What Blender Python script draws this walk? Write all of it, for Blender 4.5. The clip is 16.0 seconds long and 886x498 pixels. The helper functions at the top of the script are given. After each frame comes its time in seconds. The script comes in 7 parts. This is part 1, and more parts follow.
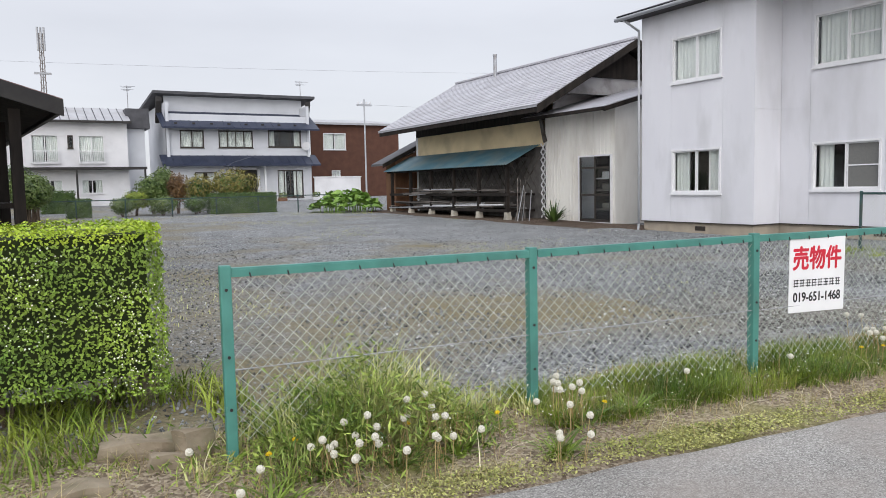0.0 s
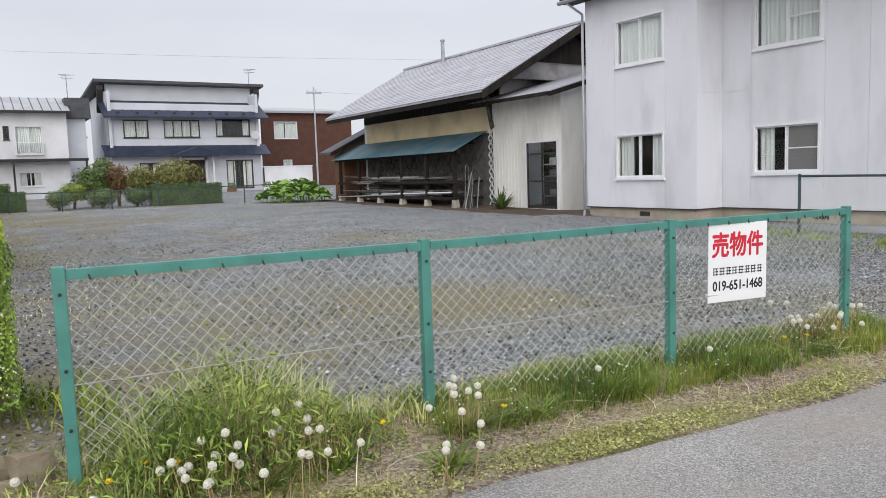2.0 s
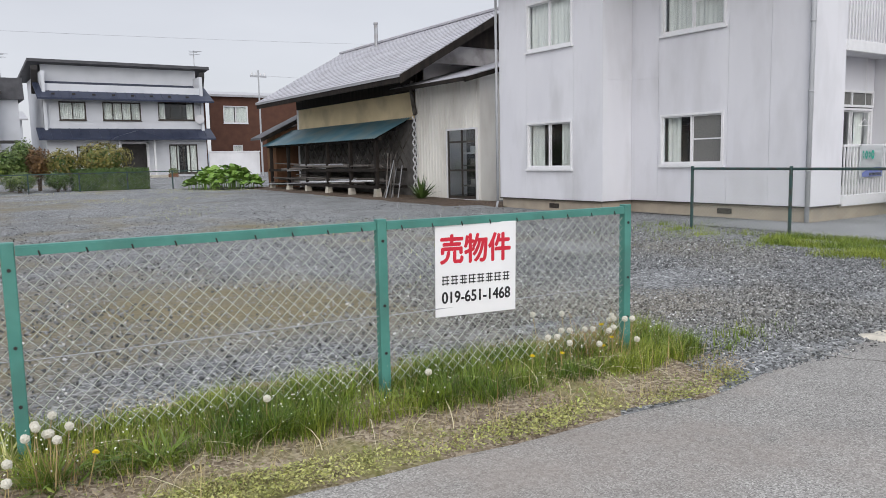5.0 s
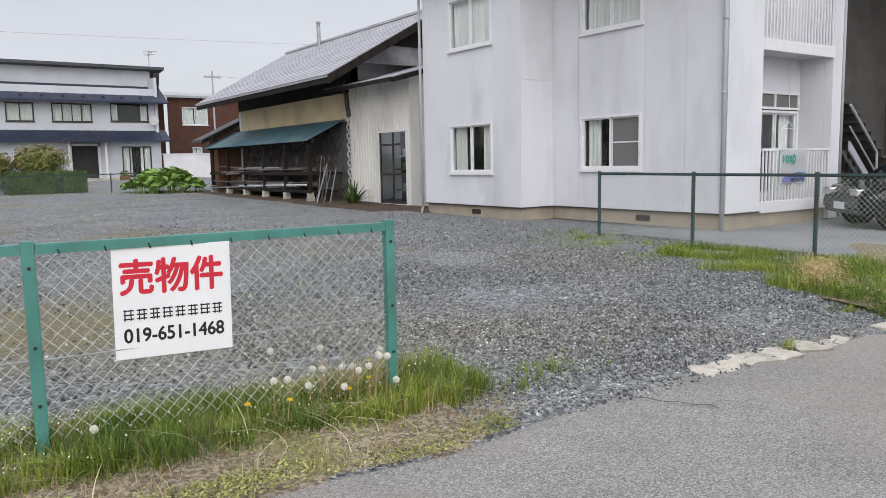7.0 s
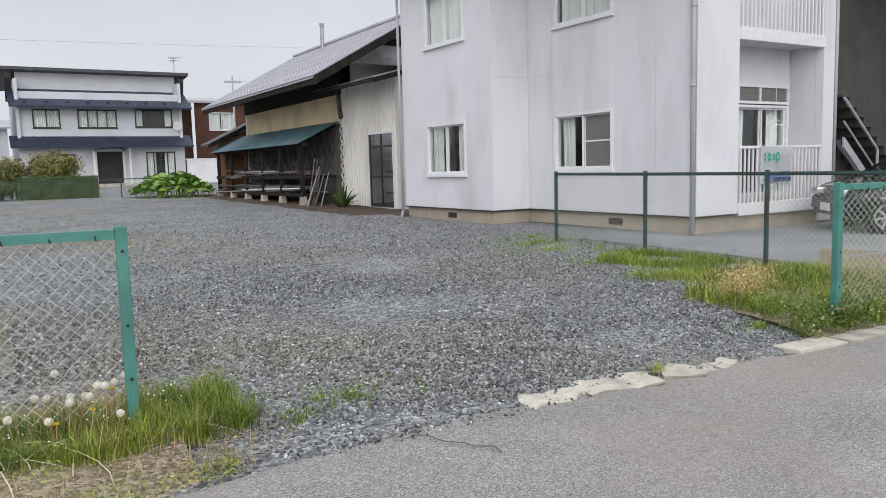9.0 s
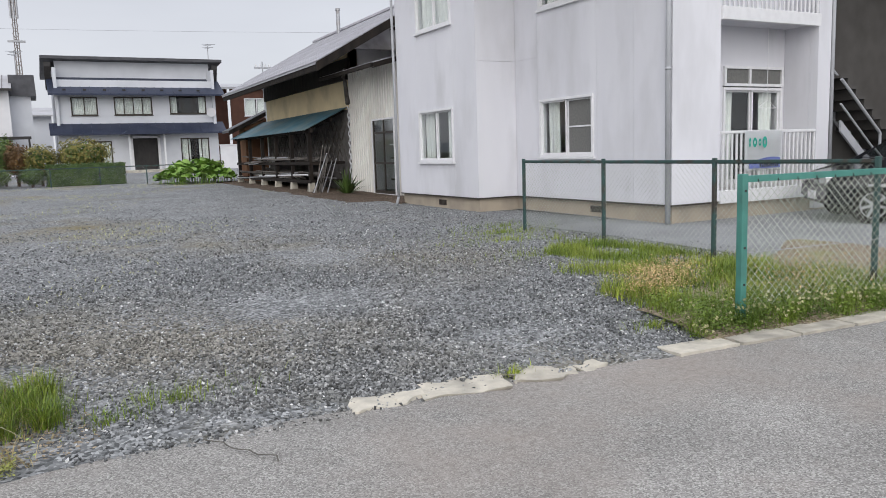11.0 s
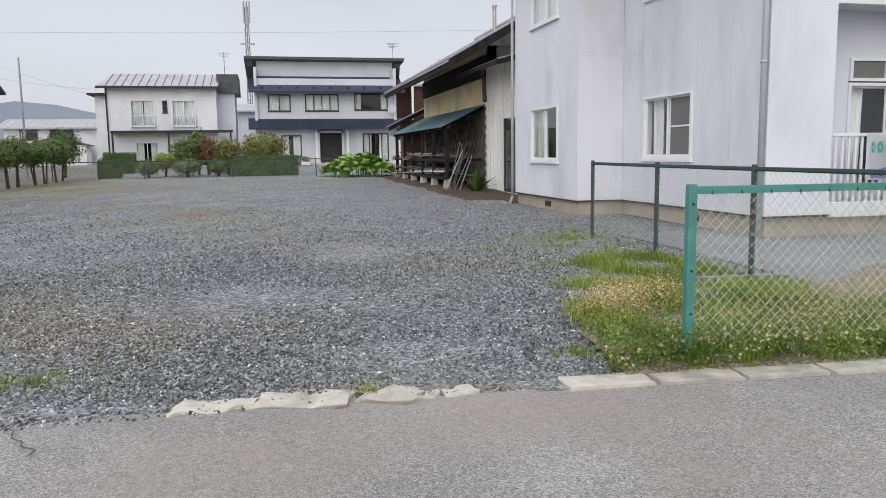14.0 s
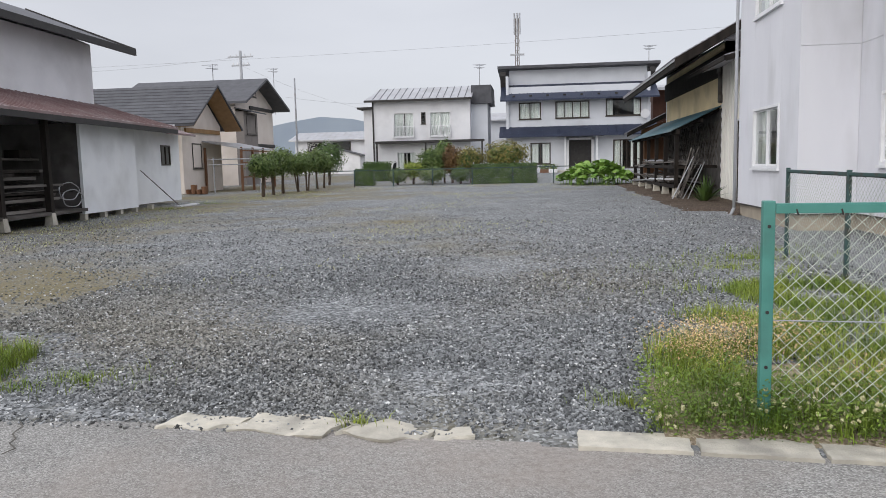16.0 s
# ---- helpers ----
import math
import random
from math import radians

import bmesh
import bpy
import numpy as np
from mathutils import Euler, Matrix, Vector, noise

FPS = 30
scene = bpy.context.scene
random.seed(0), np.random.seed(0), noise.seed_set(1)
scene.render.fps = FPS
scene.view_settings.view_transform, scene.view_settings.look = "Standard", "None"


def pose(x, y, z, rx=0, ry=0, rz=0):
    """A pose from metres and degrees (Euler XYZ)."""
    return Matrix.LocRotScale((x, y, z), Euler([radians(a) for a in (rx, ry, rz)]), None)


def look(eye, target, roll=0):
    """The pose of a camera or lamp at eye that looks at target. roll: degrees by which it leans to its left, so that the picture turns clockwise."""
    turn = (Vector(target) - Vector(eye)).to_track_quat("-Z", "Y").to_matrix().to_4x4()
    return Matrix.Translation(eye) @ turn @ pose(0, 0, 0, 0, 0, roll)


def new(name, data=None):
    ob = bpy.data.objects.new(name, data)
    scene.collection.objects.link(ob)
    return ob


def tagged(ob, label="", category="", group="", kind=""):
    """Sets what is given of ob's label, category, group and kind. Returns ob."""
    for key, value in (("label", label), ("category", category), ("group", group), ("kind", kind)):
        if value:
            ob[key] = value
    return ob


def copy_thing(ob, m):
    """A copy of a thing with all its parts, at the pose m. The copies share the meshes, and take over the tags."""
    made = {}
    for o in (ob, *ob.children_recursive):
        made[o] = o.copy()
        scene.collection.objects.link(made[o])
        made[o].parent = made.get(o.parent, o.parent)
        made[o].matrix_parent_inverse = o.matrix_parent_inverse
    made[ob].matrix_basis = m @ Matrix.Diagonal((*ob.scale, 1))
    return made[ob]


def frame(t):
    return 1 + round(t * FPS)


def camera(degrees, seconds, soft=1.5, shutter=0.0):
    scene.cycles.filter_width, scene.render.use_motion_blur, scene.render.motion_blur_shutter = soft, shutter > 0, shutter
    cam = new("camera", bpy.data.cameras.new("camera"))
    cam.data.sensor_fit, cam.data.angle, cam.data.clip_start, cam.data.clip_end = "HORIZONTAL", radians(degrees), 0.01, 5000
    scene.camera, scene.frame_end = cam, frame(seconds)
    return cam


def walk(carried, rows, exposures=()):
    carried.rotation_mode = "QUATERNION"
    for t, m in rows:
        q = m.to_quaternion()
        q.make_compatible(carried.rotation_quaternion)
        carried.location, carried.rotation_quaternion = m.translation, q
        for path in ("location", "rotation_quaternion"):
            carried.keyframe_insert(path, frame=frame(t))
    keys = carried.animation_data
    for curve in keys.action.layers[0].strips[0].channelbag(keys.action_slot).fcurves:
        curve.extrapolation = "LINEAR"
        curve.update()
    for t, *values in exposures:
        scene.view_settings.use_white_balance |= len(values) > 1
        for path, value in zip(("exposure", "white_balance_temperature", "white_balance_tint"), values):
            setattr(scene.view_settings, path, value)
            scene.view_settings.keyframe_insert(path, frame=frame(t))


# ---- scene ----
cam = camera(60.7, 16.0, soft=0.8)
PATH = [
    (0, (-15.731, 0.837, 1.631), (-14.761, 2.579, 1.465), -1.2),
    (0.5, (-15.642, 0.874, 1.624), (-14.65, 2.603, 1.462), -1.2),
    (1, (-15.466, 0.881, 1.623), (-14.419, 2.576, 1.444), -1.4),
    (1.5, (-15.305, 0.916, 1.603), (-14.228, 2.591, 1.422), -1.6),
    (2, (-15.109, 0.991, 1.608), (-14.052, 2.678, 1.408), -1.9),
    (2.5, (-14.853, 0.988, 1.593), (-13.77, 2.659, 1.408), -1.8),
    (3, (-14.539, 0.965, 1.595), (-13.44, 2.628, 1.439), -1.6),
    (3.5, (-14.252, 0.91, 1.585), (-13.19, 2.594, 1.392), -1.4),
    (4, (-13.883, 0.838, 1.578), (-12.8, 2.506, 1.37), -1.1),
    (6.5, (-11.714, 0.553, 1.561), (-10.585, 2.184, 1.306), -1.2),
    (7, (-11.25, 0.52, 1.569), (-10.104, 2.143, 1.341), -1.1),
    (7.5, (-10.772, 0.503, 1.553), (-9.668, 2.157, 1.341), -1.3),
    (8, (-10.326, 0.404, 1.527), (-9.204, 2.045, 1.312), -1.0),
    (8.5, (-9.863, 0.307, 1.485), (-8.771, 1.97, 1.277), -1.3),
    (11, (-8.182, -0.325, 1.523), (-7.25, 1.427, 1.267), -1.9),
    (11.5, (-7.842, -0.476, 1.499), (-6.877, 1.259, 1.258), -1.3),
    (12, (-7.514, -0.637, 1.515), (-6.661, 1.155, 1.265), -1.4),
    (12.5, (-7.142, -0.714, 1.529), (-6.374, 1.115, 1.277), -1.0),
    (13, (-6.78, -0.753, 1.528), (-6.074, 1.1, 1.268), -0.9),
    (13.5, (-6.418, -0.749, 1.514), (-5.874, 1.159, 1.265), -0.9),
    (14, (-6.019, -0.753, 1.497), (-5.572, 1.181, 1.246), -0.8),
    (14.5, (-5.619, -0.756, 1.514), (-5.345, 1.211, 1.277), -0.9),
    (15, (-5.205, -0.662, 1.52), (-5.101, 1.324, 1.305), -1.1),
    (15.5, (-4.787, -0.52, 1.52), (-4.811, 1.47, 1.321), -1.1),
    (16, (-4.416, -0.294, 1.49), (-4.664, 1.678, 1.27), -1.3),
]
walk(cam, [(t, look(eye, target, roll)) for t, eye, target, roll in PATH], exposures=((0, 0.68), (2, 0.62), (4.5, 0.54), (16, 0.54)))

# ---- world, sun, exposure ----
world = bpy.data.worlds.new("world")
scene.world = world
world.use_nodes = True
wn, wl = world.node_tree.nodes, world.node_tree.links
wn.clear()
w_out = wn.new("ShaderNodeOutputWorld")
w_bg = wn.new("ShaderNodeBackground")
w_sky = wn.new("ShaderNodeTexSky")
w_sky.sky_type, w_sky.sun_disc = "NISHITA", False
w_sky.sun_elevation, w_sky.sun_rotation = radians(28), radians(212)
w_dim = wn.new("ShaderNodeMix")
w_dim.data_type = "RGBA"
w_dim.inputs["Factor"].default_value = 0.93
w_scale = wn.new("ShaderNodeVectorMath")
w_scale.operation = "SCALE"
w_scale.inputs["Scale"].default_value = 0.10
w_co = wn.new("ShaderNodeTexCoord")
w_map = wn.new("ShaderNodeMapping")
w_map.inputs["Scale"].default_value = (1.0, 1.0, 4.0)
w_noise = wn.new("ShaderNodeTexNoise")
w_noise.inputs["Scale"].default_value, w_noise.inputs["Detail"].default_value = 1.6, 6
w_ramp = wn.new("ShaderNodeValToRGB")
w_ramp.color_ramp.elements[0].position, w_ramp.color_ramp.elements[0].color = 0.3, (0.415, 0.425, 0.465, 1)
w_ramp.color_ramp.elements[1].position, w_ramp.color_ramp.elements[1].color = 0.7, (0.50, 0.51, 0.55, 1)
wl.new(w_co.outputs["Generated"], w_map.inputs["Vector"])
wl.new(w_map.outputs["Vector"], w_noise.inputs["Vector"])
wl.new(w_noise.outputs["Fac"], w_ramp.inputs["Fac"])
wl.new(w_sky.outputs["Color"], w_scale.inputs[0])
wl.new(w_scale.outputs["Vector"], w_dim.inputs["A"])
wl.new(w_ramp.outputs["Color"], w_dim.inputs["B"])
# an overcast dome: brighter towards the zenith
w_sep = wn.new("ShaderNodeSeparateXYZ")
wl.new(w_co.outputs["Generated"], w_sep.inputs["Vector"])
w_up = wn.new("ShaderNodeMapRange")
w_up.inputs["From Min"].default_value, w_up.inputs["From Max"].default_value = 0.2, 0.95
w_up.inputs["To Min"].default_value, w_up.inputs["To Max"].default_value = 1.0, 2.15
wl.new(w_sep.outputs["Z"], w_up.inputs["Value"])
w_dome = wn.new("ShaderNodeVectorMath")
w_dome.operation = "SCALE"
wl.new(w_dim.outputs["Result"], w_dome.inputs[0])
wl.new(w_up.outputs["Result"], w_dome.inputs["Scale"])
wl.new(w_dome.outputs["Vector"], w_bg.inputs["Color"])
w_bg.inputs["Strength"].default_value = 1.0
wl.new(w_bg.outputs["Background"], w_out.inputs["Surface"])
sun = new("sun", bpy.data.lights.new("sun", "SUN"))
sun.data.energy, sun.data.angle, sun.data.color = 1.12, radians(60), (1.0, 0.97, 0.93)
sun.matrix_world = look((-40, -46, 36), (0, 15, 0))
scene.view_settings.exposure = 0.54


# ---- helpers of this scene ----
def ground_z(x, y):
    s = y + 0.08 * (x + 6)
    return float(np.interp(s, (3.8, 4.9, 8, 17, 35, 57, 80), (-0.01, 0.13, 0.19, 0.24, 0.45, 0.84, 0.9)))


def box(bm, x0, x1, y0, y1, z0, z1, m=None, bevel=0.0):
    mm = Matrix.Translation(((x0 + x1) / 2, (y0 + y1) / 2, (z0 + z1) / 2)) @ Matrix.Diagonal((abs(x1 - x0), abs(y1 - y0), abs(z1 - z0), 1))
    r = bmesh.ops.create_cube(bm, size=1, matrix=(m @ mm) if m else mm)
    if bevel:
        edges = list({e for v in r["verts"] for e in v.link_edges})
        bmesh.ops.bevel(bm, geom=edges, offset=bevel, segments=2, affect="EDGES", profile=0.5)
    return bm


def tube(bm, a, b, r0, r1=None, seg=8):
    a, b = Vector(a), Vector(b)
    d = b - a
    m = Matrix.Translation((a + b) / 2) @ d.to_track_quat("Z", "Y").to_matrix().to_4x4()
    bmesh.ops.create_cone(bm, cap_ends=True, segments=seg, radius1=r0, radius2=r0 if r1 is None else r1, depth=d.length, matrix=m)
    return bm


def slab(bm, a, b, c, d, thick):
    """A sloped plate whose upper face has the corners a, b, c, d."""
    top = [bm.verts.new(p) for p in (a, b, c, d)]
    low = [bm.verts.new(Vector(p) - Vector((0, 0, thick))) for p in (a, b, c, d)]
    bm.faces.new(top)
    bm.faces.new(low[::-1])
    for i in range(4):
        j = (i + 1) % 4
        bm.faces.new((top[i], low[i], low[j], top[j]))
    return bm


def prism(bm, pts, axis, lo, hi):
    """A flat outline drawn in two axes, pushed out along the third."""
    def put(u, v, w):
        return (w, u, v) if axis == "x" else (u, w, v) if axis == "y" else (u, v, w)
    a = [bm.verts.new(put(u, v, lo)) for u, v in pts]
    b = [bm.verts.new(put(u, v, hi)) for u, v in pts]
    bm.faces.new(a)
    bm.faces.new(b[::-1])
    for i in range(len(pts)):
        j = (i + 1) % len(pts)
        bm.faces.new((a[j], a[i], b[i], b[j]))
    return bm


def cells(bm, axis, at, thick, u0, u1, z0, z1, holes=(), outward=-1):
    """A wall plate on one plane with openings through it; at is its outer face."""
    start = len(bm.verts)
    us = sorted({u0, u1, *[h for o in holes for h in o[:2] if u0 < h < u1]})
    zs = sorted({z0, z1, *[h for o in holes for h in o[2:4] if z0 < h < z1]})
    lo, hi = sorted((at, at - outward * thick))
    for ua, ub in zip(us, us[1:]):
        for za, zb in zip(zs, zs[1:]):
            um, zm = (ua + ub) / 2, (za + zb) / 2
            if any(o[0] < um < o[1] and o[2] < zm < o[3] for o in holes):
                continue
            if axis == "x":
                box(bm, lo, hi, ua, ub, za, zb)
            else:
                box(bm, ua, ub, lo, hi, za, zb)
    bm.verts.ensure_lookup_table()
    mine = bm.verts[start:]
    bmesh.ops.remove_doubles(bm, verts=mine, dist=0.0004)
    seen = {}
    for f in bm.faces:
        seen.setdefault(frozenset(f.verts), []).append(f)
    bmesh.ops.delete(bm, geom=[f for fs in seen.values() if len(fs) > 1 for f in fs], context="FACES_ONLY")
    return bm


def finish(ob, bm, material, smooth=False):
    bmesh.ops.recalc_face_normals(bm, faces=bm.faces)
    bm.to_mesh(ob.data)
    bm.free()
    ob.data.materials.append(material)
    if smooth:
        for p in ob.data.polygons:
            p.use_smooth = True
    return ob


def place_of(ob):
    m = ob.matrix_basis
    return place_of(ob.parent) @ m if ob.parent else m


def part(name, bm, material, parent, label="", smooth=False, local=False):
    """Links a bmesh drawn in world places as one mesh under a thing."""
    ob = new(name, bpy.data.meshes.new(name))
    if not local:
        bmesh.ops.transform(bm, matrix=place_of(parent).inverted(), verts=bm.verts)
    finish(ob, bm, material, smooth)
    ob.parent = parent
    if label:
        ob["label"] = label
    return ob


def thing(name, m, label, category, group="", kind=""):
    ob = new(name)
    ob.empty_display_size = 0.2
    ob.matrix_basis = m if isinstance(m, Matrix) else Matrix.Translation(m)
    return tagged(ob, label, category, group, kind)


def solid(name, bm, material, label, category, group="", kind="", base=(0, 0, 0), smooth=False):
    ob = new(name, bpy.data.meshes.new(name))
    bmesh.ops.translate(bm, verts=bm.verts, vec=-Vector(base))
    finish(ob, bm, material, smooth)
    ob.location = base
    return tagged(ob, label, category, group, kind)


def raw(name, verts, faces, material, label, category, kind="stuff"):
    me = bpy.data.meshes.new(name)
    me.from_pydata(verts, [], faces)
    me.materials.append(material)
    return tagged(new(name, me), label, category, kind=kind)


# ---- materials ----
def mat(name, a, b=None, scale=3.0, rough=0.7, metal=0.0, bump=0.0, bscale=60.0, c=None, cscale=0.5, camt=0.35, spread=0.0, island=False, stretch=None):
    """Two tones mixed by a noise, a third in larger stains, fine relief."""
    m = bpy.data.materials.new(name)
    m.use_nodes = True
    n, l = m.node_tree.nodes, m.node_tree.links
    p = n["Principled BSDF"]
    p.inputs["Roughness"].default_value, p.inputs["Metallic"].default_value = rough, metal
    p.inputs["Specular IOR Level"].default_value = 0.2 if rough >= 0.7 else 0.4
    b = b or tuple(v * 0.85 for v in a)
    geo = n.new("ShaderNodeNewGeometry")
    vec = geo.outputs["Position"]
    if stretch:
        mp = n.new("ShaderNodeMapping")
        mp.inputs["Scale"].default_value = stretch
        l.new(vec, mp.inputs["Vector"])
        vec = mp.outputs["Vector"]
    t = n.new("ShaderNodeTexNoise")
    t.inputs["Scale"].default_value, t.inputs["Detail"].default_value = scale, 8
    l.new(vec, t.inputs["Vector"])
    r = n.new("ShaderNodeValToRGB")
    r.color_ramp.elements[0].position, r.color_ramp.elements[1].position = 0.32, 0.68
    r.color_ramp.elements[0].color, r.color_ramp.elements[1].color = (*a, 1), (*b, 1)
    l.new(t.outputs["Fac"], r.inputs["Fac"])
    col = r.outputs["Color"]
    if c:
        t2 = n.new("ShaderNodeTexNoise")
        t2.inputs["Scale"].default_value, t2.inputs["Detail"].default_value = cscale, 5
        l.new(vec, t2.inputs["Vector"])
        r2 = n.new("ShaderNodeValToRGB")
        r2.color_ramp.elements[0].position, r2.color_ramp.elements[1].position = 0.48, 0.66
        r2.color_ramp.elements[1].color = (camt, camt, camt, 1)
        l.new(t2.outputs["Fac"], r2.inputs["Fac"])
        mx = n.new("ShaderNodeMix")
        mx.data_type = "RGBA"
        l.new(r2.outputs["Color"], mx.inputs["Factor"])
        l.new(col, mx.inputs["A"])
        mx.inputs["B"].default_value = (*c, 1)
        col = mx.outputs["Result"]
    if spread:
        src = geo.outputs["Random Per Island"] if island else n.new("ShaderNodeObjectInfo").outputs["Random"]
        mr = n.new("ShaderNodeMapRange")
        mr.inputs["To Min"].default_value, mr.inputs["To Max"].default_value = 1 - spread, 1 + spread
        l.new(src, mr.inputs["Value"])
        hs = n.new("ShaderNodeHueSaturation")
        l.new(mr.outputs["Result"], hs.inputs["Value"])
        l.new(col, hs.inputs["Color"])
        col = hs.outputs["Color"]
    l.new(col, p.inputs["Base Color"])
    if bump:
        t3 = n.new("ShaderNodeTexNoise")
        t3.inputs["Scale"].default_value, t3.inputs["Detail"].default_value = bscale, 4
        l.new(vec, t3.inputs["Vector"])
        bp = n.new("ShaderNodeBump")
        bp.inputs["Strength"].default_value, bp.inputs["Distance"].default_value = bump, 0.01
        l.new(t3.outputs["Fac"], bp.inputs["Height"])
        l.new(bp.outputs["Normal"], p.inputs["Normal"])
    return m


def stone_mat(name, tones, cell, rough, bump, patch=None, pscale=0.25, plo=0.52, phi=0.62, fade=None):
    """Loose or bound stones: a cell pattern with a tone a cell, joints in relief, and stained patches."""
    m = bpy.data.materials.new(name)
    m.use_nodes = True
    n, l = m.node_tree.nodes, m.node_tree.links
    p = n["Principled BSDF"]
    p.inputs["Roughness"].default_value, p.inputs["Specular IOR Level"].default_value = rough, 0.2
    geo = n.new("ShaderNodeNewGeometry")
    pos = geo.outputs["Position"]
    v = n.new("ShaderNodeTexVoronoi")
    v.inputs["Scale"].default_value = cell
    l.new(pos, v.inputs["Vector"])
    sep = n.new("ShaderNodeSeparateColor")
    l.new(v.outputs["Color"], sep.inputs["Color"])
    r = n.new("ShaderNodeValToRGB")
    els = r.color_ramp.elements
    els[0].color, els[1].color = (*tones[0], 1), (*tones[-1], 1)
    for i, c in enumerate(tones[1:-1]):
        els.new((i + 1) / (len(tones) - 1)).color = (*c, 1)
    l.new(sep.outputs["Red"], r.inputs["Fac"])
    col = r.outputs["Color"]
    big = n.new("ShaderNodeTexNoise")
    big.inputs["Scale"].default_value, big.inputs["Detail"].default_value = 0.9, 6
    l.new(pos, big.inputs["Vector"])
    mr = n.new("ShaderNodeMapRange")
    mr.inputs["From Min"].default_value, mr.inputs["From Max"].default_value = 0.3, 0.7
    mr.inputs["To Min"].default_value, mr.inputs["To Max"].default_value = 0.82, 1.15
    l.new(big.outputs["Fac"], mr.inputs["Value"])
    hs = n.new("ShaderNodeHueSaturation")
    l.new(mr.outputs["Result"], hs.inputs["Value"])
    l.new(col, hs.inputs["Color"])
    col = hs.outputs["Color"]
    if patch:
        t = n.new("ShaderNodeTexNoise")
        t.inputs["Scale"].default_value, t.inputs["Detail"].default_value, t.inputs["Roughness"].default_value = pscale, 9, 0.65
        l.new(pos, t.inputs["Vector"])
        r2 = n.new("ShaderNodeMapRange")
        r2.inputs["From Min"].default_value, r2.inputs["From Max"].default_value = plo, phi
        val = t.outputs["Fac"]
        if fade:
            sx = n.new("ShaderNodeSeparateXYZ")
            l.new(pos, sx.inputs["Vector"])
            fr = n.new("ShaderNodeMapRange")
            fr.inputs["From Min"].default_value, fr.inputs["From Max"].default_value = fade[0], fade[1]
            fr.inputs["To Min"].default_value, fr.inputs["To Max"].default_value = fade[2], fade[3]
            l.new(sx.outputs["X"], fr.inputs["Value"])
            ad = n.new("ShaderNodeMath")
            l.new(val, ad.inputs[0])
            l.new(fr.outputs["Result"], ad.inputs[1])
            val = ad.outputs[0]
        l.new(val, r2.inputs["Value"])
        mx = n.new("ShaderNodeMix")
        mx.data_type = "RGBA"
        fine = n.new("ShaderNodeTexNoise")
        fine.inputs["Scale"].default_value, fine.inputs["Detail"].default_value = 25, 6
        l.new(pos, fine.inputs["Vector"])
        r3 = n.new("ShaderNodeValToRGB")
        r3.color_ramp.elements[0].position, r3.color_ramp.elements[1].position = 0.35, 0.65
        r3.color_ramp.elements[0].color, r3.color_ramp.elements[1].color = (*patch[0], 1), (*patch[1], 1)
        l.new(fine.outputs["Fac"], r3.inputs["Fac"])
        l.new(r2.outputs["Result"], mx.inputs["Factor"])
        l.new(col, mx.inputs["A"])
        l.new(r3.outputs["Color"], mx.inputs["B"])
        col = mx.outputs["Result"]
    l.new(col, p.inputs["Base Color"])
    ve = n.new("ShaderNodeTexVoronoi")
    ve.inputs["Scale"].default_value = cell
    l.new(pos, ve.inputs["Vector"])
    bp = n.new("ShaderNodeBump")
    bp.invert = True
    bp.inputs["Strength"].default_value, bp.inputs["Distance"].default_value = bump, 0.4 / cell
    l.new(ve.outputs["Distance"], bp.inputs["Height"])
    l.new(bp.outputs["Normal"], p.inputs["Normal"])
    return m


GRAVEL = stone_mat("crushed_stone", ((0.06, 0.063, 0.064), (0.15, 0.156, 0.158), (0.22, 0.227, 0.23), (0.42, 0.428, 0.43)), 44, 0.8, 1.0,
                   ((0.13, 0.115, 0.07), (0.24, 0.205, 0.125)), 0.22, 0.52, 0.68, fade=(-15, -3, 0.11, -0.06))
ASPHALT = stone_mat("worn_asphalt", ((0.145, 0.141, 0.132), (0.235, 0.227, 0.213), (0.29, 0.28, 0.264), (0.43, 0.42, 0.395)), 125, 0.85, 0.5,
                    ((0.24, 0.21, 0.185), (0.33, 0.295, 0.265)), 0.5, 0.46, 0.72)
YARD_ASPHALT = stone_mat("yard_asphalt", ((0.2, 0.205, 0.21), (0.26, 0.265, 0.27), (0.33, 0.335, 0.34)), 110, 0.85, 0.4)
SOIL = stone_mat("verge_soil", ((0.13, 0.10, 0.07), (0.25, 0.20, 0.145), (0.42, 0.36, 0.27)), 55, 0.95, 0.8, ((0.15, 0.16, 0.05), (0.28, 0.26, 0.11)), 0.9, 0.52, 0.66)
CONCRETE = mat("kerb_concrete", (0.56, 0.52, 0.44), (0.40, 0.375, 0.32), 9, 0.9, bump=0.5, bscale=90, c=(0.2, 0.19, 0.17), cscale=2.5, camt=0.6, spread=0.12)
PLINTH = mat("plinth_concrete", (0.43, 0.37, 0.29), (0.36, 0.31, 0.25), 3, 0.9, bump=0.3, c=(0.24, 0.22, 0.19), cscale=1.4, camt=0.5)
SIDING = mat("grey_siding_paint", (0.66, 0.66, 0.70), (0.72, 0.72, 0.755), 0.8, 0.65, bump=0.12, bscale=160, c=(0.50, 0.50, 0.515), cscale=1.1, camt=0.55, spread=0.025, stretch=(1, 1, 0.35))
WHITE_WALL = mat("white_render", (0.76, 0.755, 0.77), (0.69, 0.69, 0.71), 1.2, 0.8, bump=0.2, bscale=80, c=(0.54, 0.53, 0.53), cscale=0.6, camt=0.4)
PALE_WALL = mat("pale_blue_grey_render", (0.62, 0.635, 0.67), (0.57, 0.585, 0.62), 1.0, 0.8, bump=0.1, c=(0.50, 0.51, 0.54), cscale=0.5)
